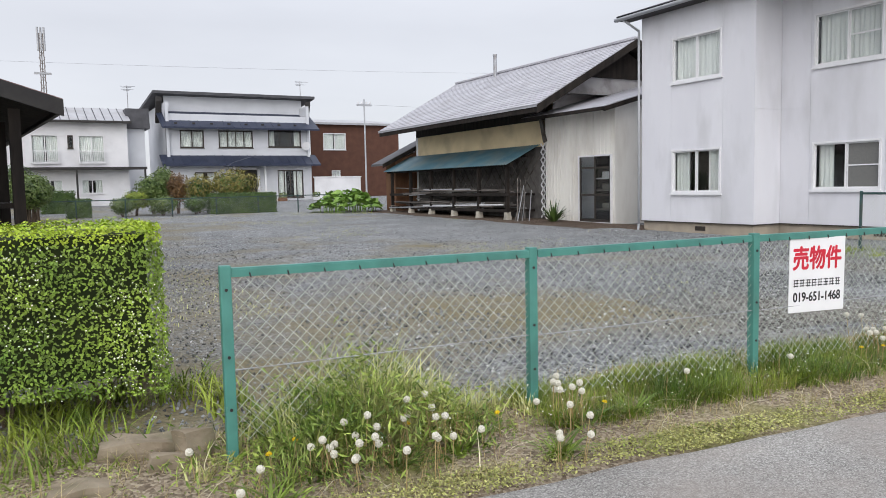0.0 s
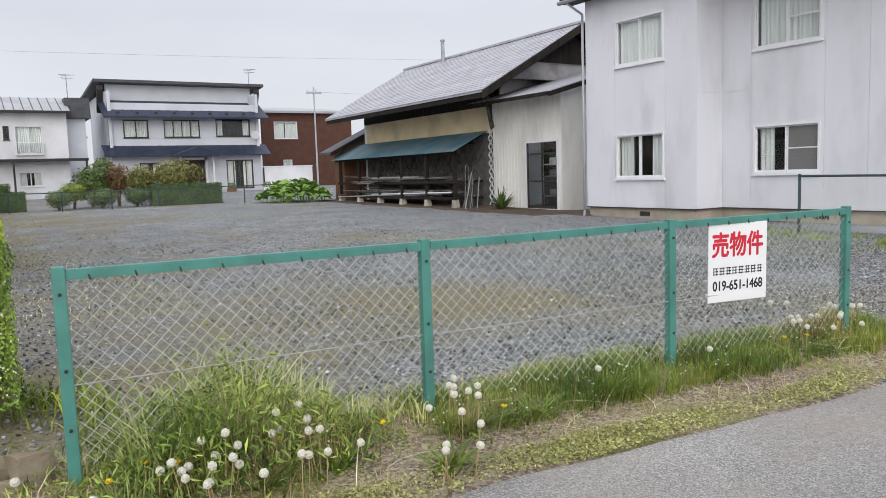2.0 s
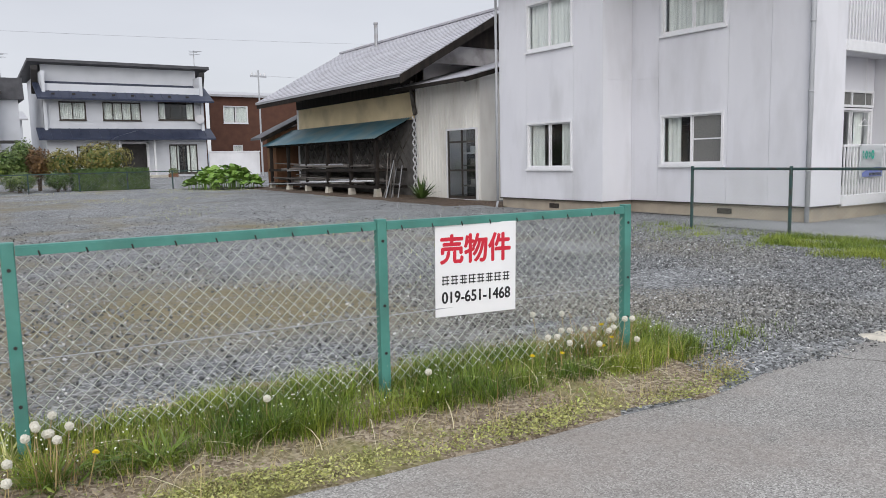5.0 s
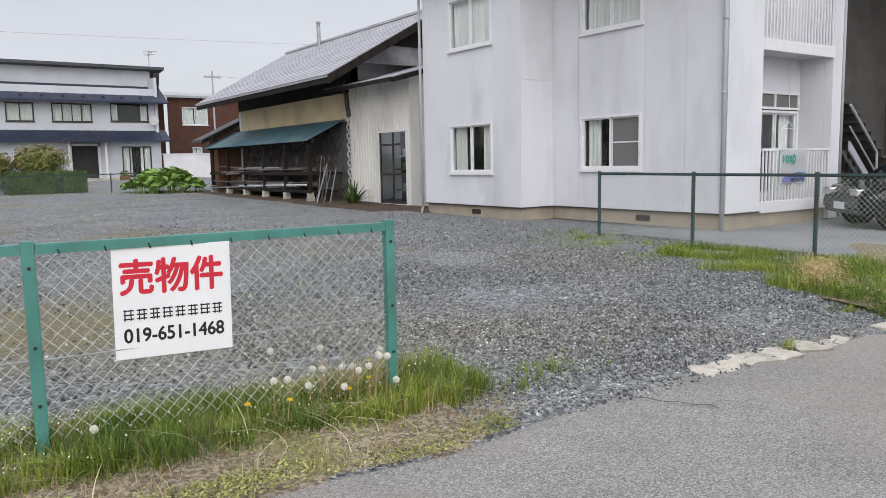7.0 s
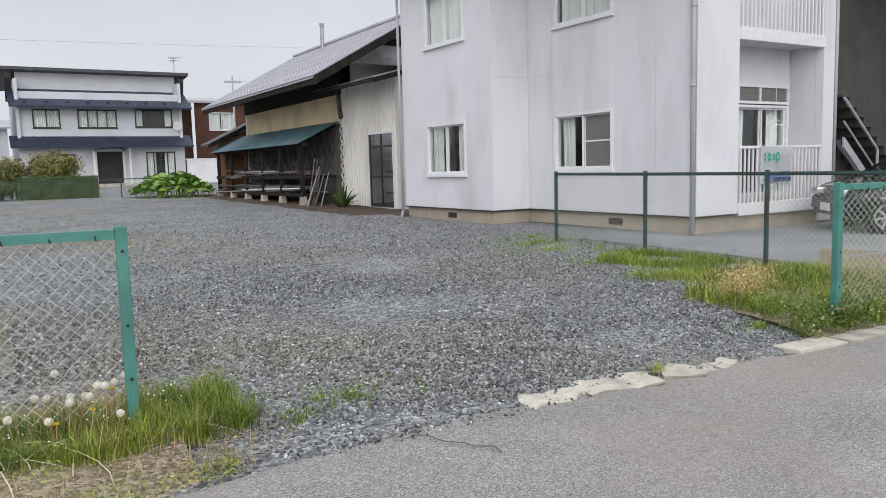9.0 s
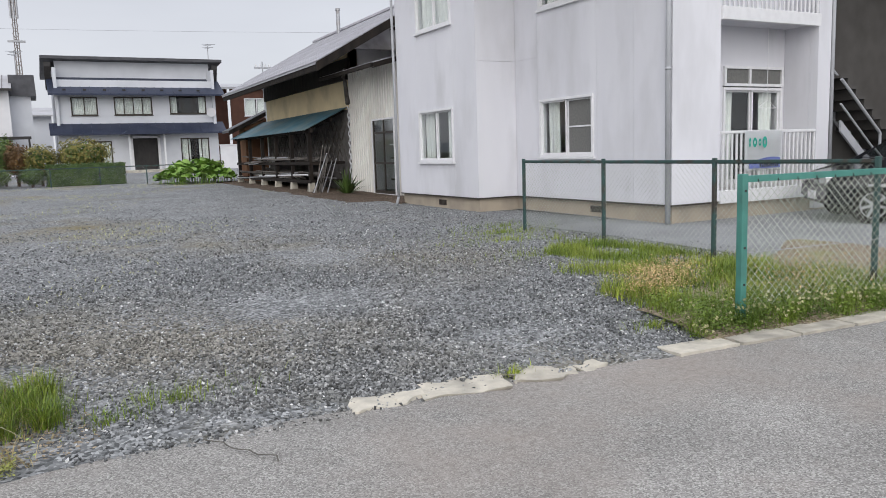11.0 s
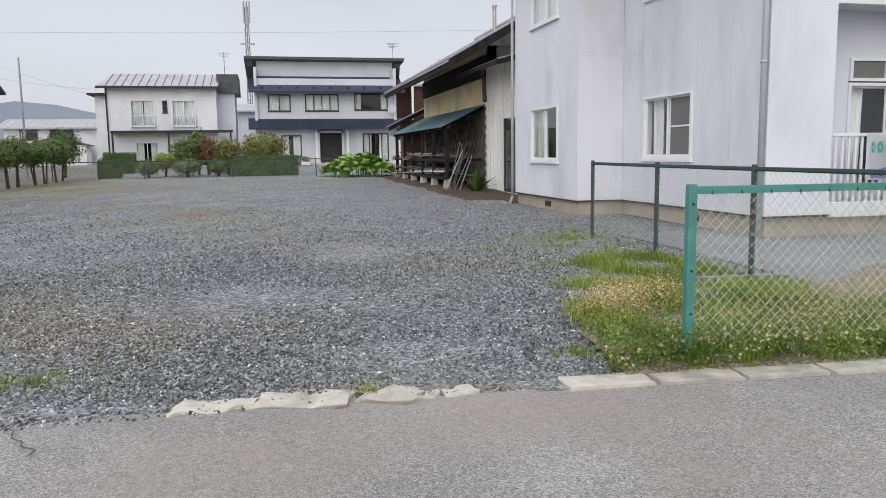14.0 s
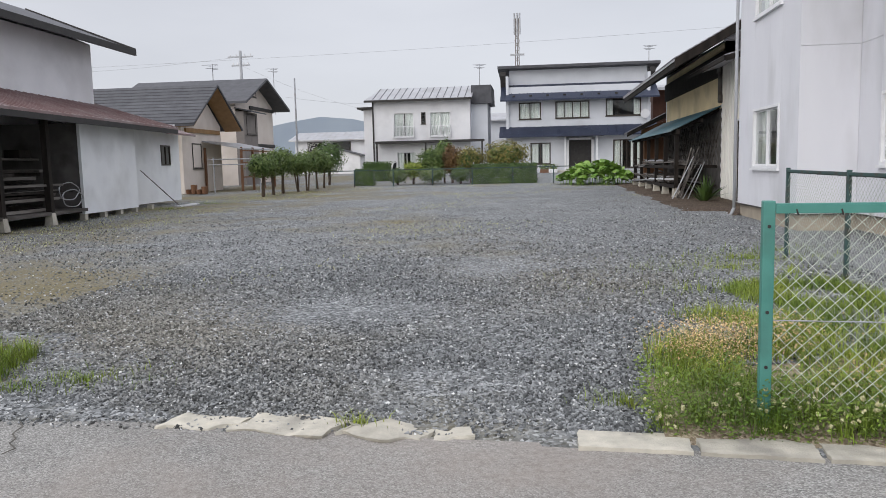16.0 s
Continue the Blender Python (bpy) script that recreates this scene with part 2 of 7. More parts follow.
SHEET_WALL = mat("white_sheet_wall", (0.82, 0.83, 0.84), (0.77, 0.78, 0.80), 1.5, 0.55, bump=0.05, c=(0.56, 0.56, 0.56), cscale=0.8, camt=0.5)
CREAM = mat("cream_plaster", (0.74, 0.61, 0.39), (0.66, 0.54, 0.34), 1.3, 0.9, bump=0.2, c=(0.42, 0.34, 0.22), cscale=0.9, camt=0.5)
PINK_WALL = mat("beige_render", (0.72, 0.65, 0.60), (0.66, 0.59, 0.53), 1.0, 0.85, bump=0.2, c=(0.43, 0.37, 0.32), cscale=0.7)
BROWN_WALL = mat("brown_siding", (0.085, 0.04, 0.028), (0.11, 0.052, 0.035), 2, 0.7, bump=0.1)
TAUPE = mat("taupe_siding", (0.2, 0.18, 0.17), (0.24, 0.215, 0.2), 2, 0.7)
RIB_WALL = mat("white_ribbed_steel", (0.80, 0.785, 0.73), (0.73, 0.715, 0.67), 1.0, 0.5, bump=0.04, c=(0.48, 0.44, 0.38), cscale=1.6, camt=0.4, stretch=(1, 1, 0.3))
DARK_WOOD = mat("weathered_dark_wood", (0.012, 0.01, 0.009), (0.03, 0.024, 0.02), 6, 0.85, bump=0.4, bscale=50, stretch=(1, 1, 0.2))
GREY_WOOD = mat("weathered_grey_timber", (0.22, 0.205, 0.19), (0.07, 0.06, 0.052), 5, 0.9, bump=0.4, c=(0.06, 0.05, 0.045), cscale=2, spread=0.4, stretch=(1, 0.15, 1))
RED_WOOD = mat("brown_board_wall", (0.20, 0.105, 0.06), (0.14, 0.07, 0.04), 4, 0.85, bump=0.2, stretch=(1, 1, 0.2))
SOFFIT = mat("varnished_soffit", (0.32, 0.19, 0.085), (0.25, 0.145, 0.06), 4, 0.6, bump=0.1)
BARN_ROOF = mat("grey_metal_shingle", (0.40, 0.395, 0.43), (0.46, 0.455, 0.485), 2.0, 0.5, 0.25, bump=0.05, c=(0.30, 0.285, 0.30), cscale=1.2, camt=0.4, spread=0.1)
DARK_ROOF = mat("dark_slate_roof", (0.055, 0.055, 0.062), (0.085, 0.085, 0.094), 2.5, 0.6, bump=0.1, spread=0.1)
RED_ROOF = mat("faded_red_roof", (0.20, 0.12, 0.115), (0.26, 0.19, 0.185), 2.0, 0.55, bump=0.1, c=(0.3, 0.28, 0.28), cscale=0.6)
BLUE_ROOF = mat("navy_metal_roof", (0.02, 0.027, 0.052), (0.03, 0.038, 0.068), 2.0, 0.45, 0.1)
SILVER_ROOF = mat("silver_metal_roof", (0.46, 0.46, 0.475), (0.38, 0.38, 0.395), 1.5, 0.45, 0.4, c=(0.3, 0.28, 0.27), cscale=0.9)
AWNING = mat("blue_corrugated_sheet", (0.05, 0.12, 0.16), (0.08, 0.165, 0.20), 1.5, 0.45, 0.1, c=(0.17, 0.19, 0.17), cscale=1.0, camt=0.6)
BLACK_TRIM = mat("black_trim", (0.022, 0.02, 0.02), (0.035, 0.032, 0.03), 5, 0.6)
WHITE_ALU = mat("white_aluminium", (0.76, 0.76, 0.775), (0.7, 0.7, 0.715), 8, 0.4)
BRONZE_ALU = mat("bronze_aluminium", (0.05, 0.04, 0.035), (0.07, 0.06, 0.05), 8, 0.4, 0.3)
STEEL = mat("galvanised_steel", (0.42, 0.43, 0.45), (0.34, 0.35, 0.37), 7, 0.45, 0.5, c=(0.25, 0.2, 0.17), cscale=5, camt=0.4)
PIPE_GREY = mat("grey_pvc_pipe", (0.42, 0.43, 0.455), (0.36, 0.37, 0.39), 3, 0.5)
GREEN_PAINT = mat("green_fence_paint", (0.06, 0.215, 0.18), (0.08, 0.255, 0.215), 6, 0.5, bump=0.1, c=(0.06, 0.165, 0.14), cscale=4, camt=0.6)
DARK_GREEN_PAINT = mat("old_dark_fence_paint", (0.035, 0.075, 0.07), (0.05, 0.10, 0.095), 6, 0.6, c=(0.06, 0.03, 0.02), cscale=6, camt=0.7)
WIRE = mat("fence_wire", (0.52, 0.55, 0.48), (0.40, 0.45, 0.38), 4, 0.5, 0.2)
CURTAIN = mat("pale_curtain", (0.78, 0.79, 0.77), (0.66, 0.67, 0.65), 3, 0.95, stretch=(1, 1, 0.2))
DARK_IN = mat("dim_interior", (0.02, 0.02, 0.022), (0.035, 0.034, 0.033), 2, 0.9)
BANNER = mat("white_vinyl", (0.75, 0.77, 0.78), (0.7, 0.72, 0.73), 3, 0.5)
SIGN_WHITE = mat("sign_board_white", (0.83, 0.83, 0.84), (0.79, 0.79, 0.8), 4, 0.4)
SIGN_RED = mat("sign_red", (0.62, 0.02, 0.045), (0.55, 0.02, 0.04), 6, 0.5)
SIGN_BLACK = mat("sign_black", (0.012, 0.012, 0.014), (0.02, 0.02, 0.02), 6, 0.5)
TEAL_PRINT = mat("teal_print", (0.03, 0.36, 0.27), (0.04, 0.42, 0.32), 6, 0.5)
BLUE_PRINT = mat("blue_print", (0.12, 0.15, 0.4), (0.16, 0.2, 0.45), 6, 0.5)
CAR_PAINT = mat("black_car_paint", (0.012, 0.013, 0.016), (0.016, 0.017, 0.02), 3, 0.12)
RUBBER = mat("tyre_rubber", (0.018, 0.018, 0.018), (0.028, 0.027, 0.026), 12, 0.85)
CHROME = mat("bright_alloy", (0.6, 0.6, 0.62), (0.5, 0.5, 0.52), 9, 0.25, 0.9)
STONE = mat("garden_stone", (0.21, 0.17, 0.12), (0.32, 0.27, 0.2), 5, 0.95, bump=0.9, bscale=30, c=(0.12, 0.13, 0.07), cscale=4, camt=0.6)
BARK = mat("bark", (0.07, 0.052, 0.038), (0.12, 0.09, 0.065), 12, 0.95, bump=0.8, bscale=40)
GLASS = bpy.data.materials.new("window_glass")
GLASS.use_nodes = True
_p = GLASS.node_tree.nodes["Principled BSDF"]
_p.inputs["Base Color"].default_value = (0.86, 0.9, 0.9, 1)
_p.inputs["Roughness"].default_value, _p.inputs["IOR"].default_value, _p.inputs["Transmission Weight"].default_value = 0.02, 1.45, 1.0
NET = mat("insect_screen", (0.15, 0.15, 0.145), (0.19, 0.19, 0.18), 30, 0.9)


def leaf_mat(name, dark, light, spread=0.3):
    m = mat(name, dark, light, 2.2, 0.55, spread=spread, island=True)
    p = m.node_tree.nodes["Principled BSDF"]
    p.inputs["Subsurface Weight"].default_value = 0.12
    p.inputs["Subsurface Radius"].default_value = (0.01, 0.015, 0.005)
    return m


GRASS = leaf_mat("fresh_grass", (0.10, 0.17, 0.016), (0.29, 0.34, 0.05), 0.5)
DRY_GRASS = leaf_mat("dry_grass", (0.34, 0.27, 0.12), (0.45, 0.38, 0.2))
SEED_GRASS = leaf_mat("pale_seeding_grass", (0.36, 0.38, 0.14), (0.56, 0.55, 0.26), 0.4)
WEED = leaf_mat("low_weed_leaf", (0.17, 0.25, 0.045), (0.40, 0.46, 0.12), 0.45)
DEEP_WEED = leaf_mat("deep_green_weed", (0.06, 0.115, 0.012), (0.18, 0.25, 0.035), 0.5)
SORREL = leaf_mat("reddish_weed", (0.46, 0.29, 0.14), (0.60, 0.45, 0.24), 0.4)
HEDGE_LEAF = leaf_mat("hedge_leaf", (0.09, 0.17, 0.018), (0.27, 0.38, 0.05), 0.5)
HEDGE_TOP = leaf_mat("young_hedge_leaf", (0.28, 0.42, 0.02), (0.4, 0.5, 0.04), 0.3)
BLOSSOM = leaf_mat("small_white_blossom", (0.7, 0.72, 0.62), (0.8, 0.8, 0.72), 0.1)
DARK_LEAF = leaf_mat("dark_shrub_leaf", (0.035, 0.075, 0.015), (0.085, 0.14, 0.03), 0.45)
MID_LEAF = leaf_mat("shrub_leaf", (0.075, 0.125, 0.03), (0.15, 0.2, 0.055), 0.4)
GOLD_LEAF = leaf_mat("golden_shrub_leaf", (0.13, 0.125, 0.03), (0.25, 0.215, 0.06), 0.45)
RUST_LEAF = leaf_mat("rusty_shrub_leaf", (0.10, 0.055, 0.025), (0.18, 0.10, 0.035), 0.4)
BUTTERBUR = leaf_mat("butterbur_leaf", (0.15, 0.29, 0.05), (0.30, 0.46, 0.10), 0.4)
SEEDHEAD = mat("seed_fluff", (0.64, 0.62, 0.54), (0.52, 0.49, 0.41), 90, 0.95)
YELLOW = mat("dandelion_yellow", (0.75, 0.55, 0.02), (0.65, 0.45, 0.02), 40, 0.8)
STALK = mat("flower_stalk", (0.34, 0.25, 0.11), (0.42, 0.33, 0.17), 20, 0.7)
HILL = mat("far_hill", (0.30, 0.35, 0.42), (0.34, 0.39, 0.45), 0.02, 1.0)

# ---- ground and road ----
def sheet(name, xs, ys, height, material, label, category):
    verts = [(x, y, height(x, y)) for y in ys for x in xs]
    w = len(xs)
    faces = [(j * w + i, j * w + i + 1, (j + 1) * w + i + 1, (j + 1) * w + i) for j in range(len(ys) - 1) for i in range(w - 1)]
    return raw(name, verts, faces, material, label, category, "structure")


def lot_height(x, y):
    s = y + 0.08 * (x + 6)
    z = ground_z(x, y)
    if s < 3.5:
        return -0.08
    return z + 0.018 * noise.noise((x * 0.7, y * 0.7, 0)) * min(1, (s - 3.5)) + 0.006 * noise.noise((x * 4, y * 4, 3))


near_x = list(np.arange(-24, 8.01, 0.4))
near_y = list(np.arange(2.6, 44, 0.4))
sheet("ground", [-900, -200, -80, -45, -32] + near_x + [14, 22, 40, 80, 200, 900], [-900, -100, -30, -8, -2] + near_y + [47, 52, 58, 66, 80, 120, 250, 900], lot_height, GRAVEL,
      "dark grey crushed stone ground of an empty lot", "gravel ground")


def road_edge(x):
    return 3.9 - 0.08 * (x + 6) - (0.28 if x < -9 else 0.28 * max(0, (-7 - x) / 2)) + 0.05 * noise.noise((x * 1.3, 0, 5))


bm = bmesh.new()
xs = [-300, -120, -60, -30] + list(np.arange(-22, 10.1, 0.25)) + [20, 40, 120, 300]
rows_ = []
for x in xs:
    e = road_edge(x) - 0.12
    rows_.append([bm.verts.new((x, yy, zz)) for yy, zz in ((e, -0.06), (e, 0.0), (e - 2.5, 0.025), (e - 6.0, 0.0), (e - 6.0, -0.06))])
for a, b in zip(rows_, rows_[1:]):
    for i in range(4):
        bm.faces.new((a[i], a[i + 1], b[i + 1], b[i]))
solid("road", bm, ASPHALT, "light grey worn asphalt village road", "road", kind="structure")

# a thin crack in the asphalt
bm = bmesh.new()
px, py = -7.5, 3.75
for i in range(7):
    nx, ny = px + random.uniform(-0.06, 0.1), py - random.uniform(0.05, 0.09)
    box(bm, -0.004, 0.004, 0, Vector((nx - px, ny - py)).length, 0, 0.003, Matrix.Translation((px, py, 0.02)) @ Matrix.Rotation(math.atan2(-(nx - px), ny - py), 4, "Z"))
    px, py = nx, ny
solid("road_crack", bm, mat("crack_dirt", (0.09, 0.085, 0.075), (0.14, 0.13, 0.115), 20, 0.95), "thin dark crack in the road", "crack", kind="structure")

# asphalt yard beside the grey apartment house
bm = bmesh.new()
yv = [[bm.verts.new((x, y, max(ground_z(x, y), 0.02) + 0.012)) for y in (3.55, 4.5, 5.5, 6.5, 7.5, 8.3, 9.0, 9.6, 10.1)] for x in (-0.75, 0.0, 0.97)]
for a, b in zip(yv, yv[1:]):
    for i in range(8):
        bm.faces.new((a[i], a[i + 1], b[i + 1], b[i]))
yv = [[bm.verts.new((x, y, max(ground_z(0.95, y), 0.02) + 0.012)) for y in (3.45, 4.5, 5.5, 6.5, 8, 8.9, 10, 14)] for x in (0.95, 6, 12, 25)]
for a, b in zip(yv, yv[1:]):
    for i in range(7):
        bm.faces.new((a[i], a[i + 1], b[i + 1], b[i]))
solid("yard", bm, YARD_ASPHALT, "grey asphalt yard behind the wire fence", "yard", kind="structure")

# verge soil under the weeds on both sides of the entrance
def verge(name, x0, x1, back):
    verts, faces = [], []
    xs_ = np.arange(x0, x1 + 0.01, 0.2)
    for x in xs_:
        e, bk = road_edge(x) - 0.16, back(x)
        for k in range(7):
            y = e + (bk - e) * k / 6
            h = max(0.006, ground_z(x, y) + 0.03 * math.sin(math.pi * k / 6) * (1 + noise.noise((x * 2, y * 2, 1)))) if k < 6 else ground_z(x, y) - 0.03
            verts.append((x, y, h + 0.01 if k else -0.03))
    for i in range(len(xs_) - 1):
        for k in range(6):
            faces.append((i * 7 + k, (i + 1) * 7 + k, (i + 1) * 7 + k + 1, i * 7 + k + 1))
    raw(name, verts, faces, SOIL, "brown soil strip with moss and litter by the road", "verge", "structure")


verge("verge", -24, -8.45, lambda x: 5.75 - 0.08 * (x + 14.8) + 0.2 * noise.noise((x, 0, 0)))
verge("verge", -3.75, 1.0, lambda x: 4.6 + 0.5 * max(0, x + 3.6) + 0.2 * noise.noise((x, 0, 0)))


# bare brown soil before the storehouse
verts, faces = [], []
ys_ = list(np.arange(17.0, 35.1, 0.4))
for y in ys_:
    e = -1.15 + 0.35 * noise.noise((0, y * 0.8, 2)) + 0.12 * noise.noise((3, y * 3, 2)) + (0.9 if y < 18.5 else 0)
    for k in range(6):
        x = e + (1.05 - e) * k / 5
        verts.append((x, y, lot_height(x, y) + (0.03 + 0.02 * noise.noise((x * 3, y * 3, 7)) if k else -0.03)))
for j in range(len(ys_) - 1):
    for k in range(5):
        faces.append((j * 6 + k, j * 6 + k + 1, (j + 1) * 6 + k + 1, (j + 1) * 6 + k))
raw("soil_strip", verts, faces, stone_mat("damp_brown_soil", ((0.05, 0.036, 0.026), (0.10, 0.072, 0.052), (0.17, 0.13, 0.10)), 30, 0.95, 0.9), "damp brown soil along the storehouse", "soil", "structure")


# ---- kerb pieces ----
def kerb_piece(x, w, d, tilt, lump, name, label):
    bm = bmesh.new()
    box(bm, -w / 2, w / 2, -d / 2, d / 2, -0.1, 0.016 if lump > 0.02 else 0.022)
    bmesh.ops.subdivide_edges(bm, edges=bm.edges, cuts=9, use_grid_fill=True)
    for v in bm.verts:
        q = noise.noise_vector((v.co.x * 5 + x * 9, v.co.y * 5, v.co.z * 5))
        v.co.x += q.x * lump
        v.co.y += q.y * lump
        v.co.z += q.z * lump * 0.3
        f = noise.noise_vector((v.co.x * 22 + x * 9, v.co.y * 22, 0.0))
        v.co.x, v.co.y, v.co.z = v.co.x + f.x * 0.012, v.co.y + f.y * 0.012, v.co.z + f.z * 0.005
    y = 3.83 - 0.08 * (x + 6)
    base = (x, y, 0.0)
    bmesh.ops.transform(bm, matrix=Matrix.Translation(base) @ Matrix.Rotation(radians(-4.6 + tilt), 4, "Z"), verts=bm.verts)
    solid(name, bm, CONCRETE, label, "kerb stone", "kerb stones along the road", base=base)


for x, w, d, tl, lp in ((-6.38, 0.5, 0.2, 4, 0.11), (-5.86, 0.6, 0.27, -3, 0.08), (-5.28, 0.52, 0.24, 3, 0.1), (-4.9, 0.24, 0.13, 8, 0.08)):
    kerb_piece(x, w, d, tl, lp, "kerb_stone", "broken pale concrete kerb slab sunk in gravel")
for i in range(9):
    kerb_piece(-3.92 + i * 0.61, 0.575, 0.25, random.uniform(-1, 1), 0.012, "kerb_stone", "pale concrete kerb stone along the grass verge")


# ---- windows and doors ----
def frame_on(axis, at, outward, u, v, w):
    """Place from wall coordinates: u along, v up, w out of the wall."""
    return (at + outward * w, u, v) if axis == "x" else (u, at + outward * w, v)


def wbox(bm, axis, at, outward, u0, u1, v0, v1, w0, w1):
    a, b = frame_on(axis, at, outward, u0, v0, w0), frame_on(axis, at, outward, u1, v1, w1)
    return box(bm, *sorted((a[0], b[0])), *sorted((a[1], b[1])), *sorted((a[2], b[2])))


def window(parent, axis, at, u0, u1, v0, v1, metal=WHITE_ALU, outward=-1, panes=2, curtain=0.6, net=False, rail=False, deep=0.03, bars=0, rail_at=0.0, name="window", label=""):
    """A sliding window: outer frame proud of the wall, sashes, glass, curtain behind."""
    f = 0.05
    bm = bmesh.new()
    for a, b, c, d in ((u0, u1, v0, v0 + f), (u0, u1, v1 - f, v1), (u0, u0 + f, v0 + f, v1 - f), (u1 - f, u1, v0 + f, v1 - f)):
        wbox(bm, axis, at, outward, a, b, c, d, -0.08, deep)
    win = part(name, bm, metal, parent, label)
    bm = bmesh.new()
    wbox(bm, axis, at, outward, u0 - 0.04, u1 + 0.04, v0 - 0.045, v0 - 0.002, -0.01, deep + 0.035)
    part("sill", bm, metal, win)
    n = panes
    step = (u1 - u0 - 2 * f) / n
    for i in range(n):
        a, b = u0 + f + i * step, u0 + f + (i + 1) * step
        w = -0.03 if i % 2 else -0.062
        bm = bmesh.new()
        g = 0.032
        for p, q, c, d in ((a, b, v0 + f, v0 + f + g), (a, b, v1 - f - g, v1 - f), (a, a + g, v0 + f + g, v1 - f - g), (b - g, b, v0 + f + g, v1 - f - g)):
            wbox(bm, axis, at, outward, p, q, c, d, w - 0.014, w + 0.014)
        if (net or rail) and i == 0:
            vm = v0 + (v1 - v0) * 0.5
            wbox(bm, axis, at, outward, a + g, b - g, vm - 0.015, vm + 0.015, w - 0.012, w + 0.016)
        part("sash", bm, metal, win)
        bm = bmesh.new()
        wbox(bm, axis, at, outward, a + g, b - g, v0 + f + g, v1 - f - g, w - 0.003, w + 0.003)
        if net and i == 0:
            part("insect_screen", bm, NET, win)
        else:
            part("pane", bm, GLASS, win).visible_shadow = False
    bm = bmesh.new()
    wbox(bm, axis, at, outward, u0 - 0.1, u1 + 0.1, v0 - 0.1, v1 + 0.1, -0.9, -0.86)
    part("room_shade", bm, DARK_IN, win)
    if curtain:
        for a, b in ((u0 + f, u0 + (u1 - u0) * curtain / 2), (u1 - (u1 - u0) * curtain / 2, u1 - f)):
            bm = bmesh.new()
            k = max(8, int((b - a) / 0.02))
            top, low = [], []
            for i in range(k + 1):
                u = a + (b - a) * i / k
                w = -0.17 + 0.025 * math.sin(i * 1.1 + a * 7) + 0.01 * math.sin(i * 2.7)
                top.append(bm.verts.new(frame_on(axis, at, outward, u, v1 - 0.03, w)))
                low.append(bm.verts.new(frame_on(axis, at, outward, u + 0.02 * math.sin(i * 0.6), v0 + 0.02, w * 1.05)))
            for i in range(k):
                bm.faces.new((low[i], low[i + 1], top[i + 1], top[i]))
            part("curtain", bm, CURTAIN, win, smooth=True)
    if bars:
        for i in range(bars):
            u = u0 + (u1 - u0) * (i + 0.5) / bars
            bm = bmesh.new()
            wbox(bm, axis, at, outward, u - 0.012, u + 0.012, v0 - 0.05, rail_at, 0.17, 0.195)
            part("baluster", bm, WHITE_ALU, win)
        bm = bmesh.new()
        for v in (v0 - 0.07, rail_at):
            wbox(bm, axis, at, outward, u0, u1, v, v + 0.06, 0.15, 0.21)
        for u in (u0, u1 - 0.04):
            wbox(bm, axis, at, outward, u, u + 0.04, v0 - 0.07, rail_at + 0.06, 0.0, 0.19)
        part("guard_rail", bm, WHITE_ALU, win)
    return win


# ---- grey apartment house ----
apt = thing("apartment_house", (3, 13, 0.2), "two-storey grey-sided apartment house on a concrete plinth", "house")
EA, EB = 13.36, 8.84
holes_a = [(14.37, 16.04, 4.27, 5.48), (14.37, 16.04, 1.29, 2.48)]
holes_b = [(10.8, 12.48, 4.25, 5.5), (10.8, 12.48, 1.34, 2.49)]
TOP = 6.35
rec = [(2.85, 4.42, 0.75, 2.88)]
bm = bmesh.new()
cells(bm, "x", 0.012, 0.15, EA + 0.03, 17.2, 0.5, TOP, holes_a)
part("wall", bm, SIDING, apt)
bm = bmesh.new()
cells(bm, "y", EA + 0.012, 0.15, 0.17, 1.13, 0.5, TOP)
part("wall", bm, SIDING, apt)
bm = bmesh.new()
cells(bm, "x", 0.982, 0.15, EB + 0.17, EA + 0.012, 0.5, TOP, holes_b)
part("wall", bm, SIDING, apt)
bm = bmesh.new()
cells(bm, "y", EB + 0.012, 0.15, 0.982, 2.05, 0.5, TOP)
part("wall", bm, SIDING, apt)
bm = bmesh.new()
cells(bm, "y", 17.2, 0.15, 0.17, 9, 0.5, TOP, outward=1)
part("wall", bm, SIDING, apt)
bm = bmesh.new()
cells(bm, "x", 9.0, 0.15, 10.1, 17.05, 0.5, TOP, outward=1)
part("wall", bm, SIDING, apt)
bm = bmesh.new()
cells(bm, "y", 9.5, 0.15, 2.17, 4.49, 0.5, TOP, rec)
part("wall", bm, SIDING, apt)
bm = bmesh.new()
cells(bm, "y", 9.95, 0.15, 4.62, 8.85, 0.5, TOP)
part("wall", bm, SIDING, apt)
bm = bmesh.new()
cells(bm, "x", 2.05, 0.12, EB + 0.16, 9.95, 0.5, TOP, outward=1)
part("wall", bm, SIDING, apt)
bm = bmesh.new()
cells(bm, "x", 4.5, 0.12, EB + 0.125, 9.95, 0.5, TOP, outward=-1)
part("wall", bm, SIDING, apt)


def panels(axis, at, edges, bands, holes, outward=-1):
    for a, b in zip(edges, edges[1:]):
        for c, d in zip(bands, bands[1:]):
            bm = bmesh.new()
            cells(bm, axis, at, 0.011, a + 0.003, b - 0.003, c + 0.003, d - 0.003, holes, outward)
            if bm.faces:
                part("siding_panel", bm, SIDING, apt)
            else:
                bm.free()


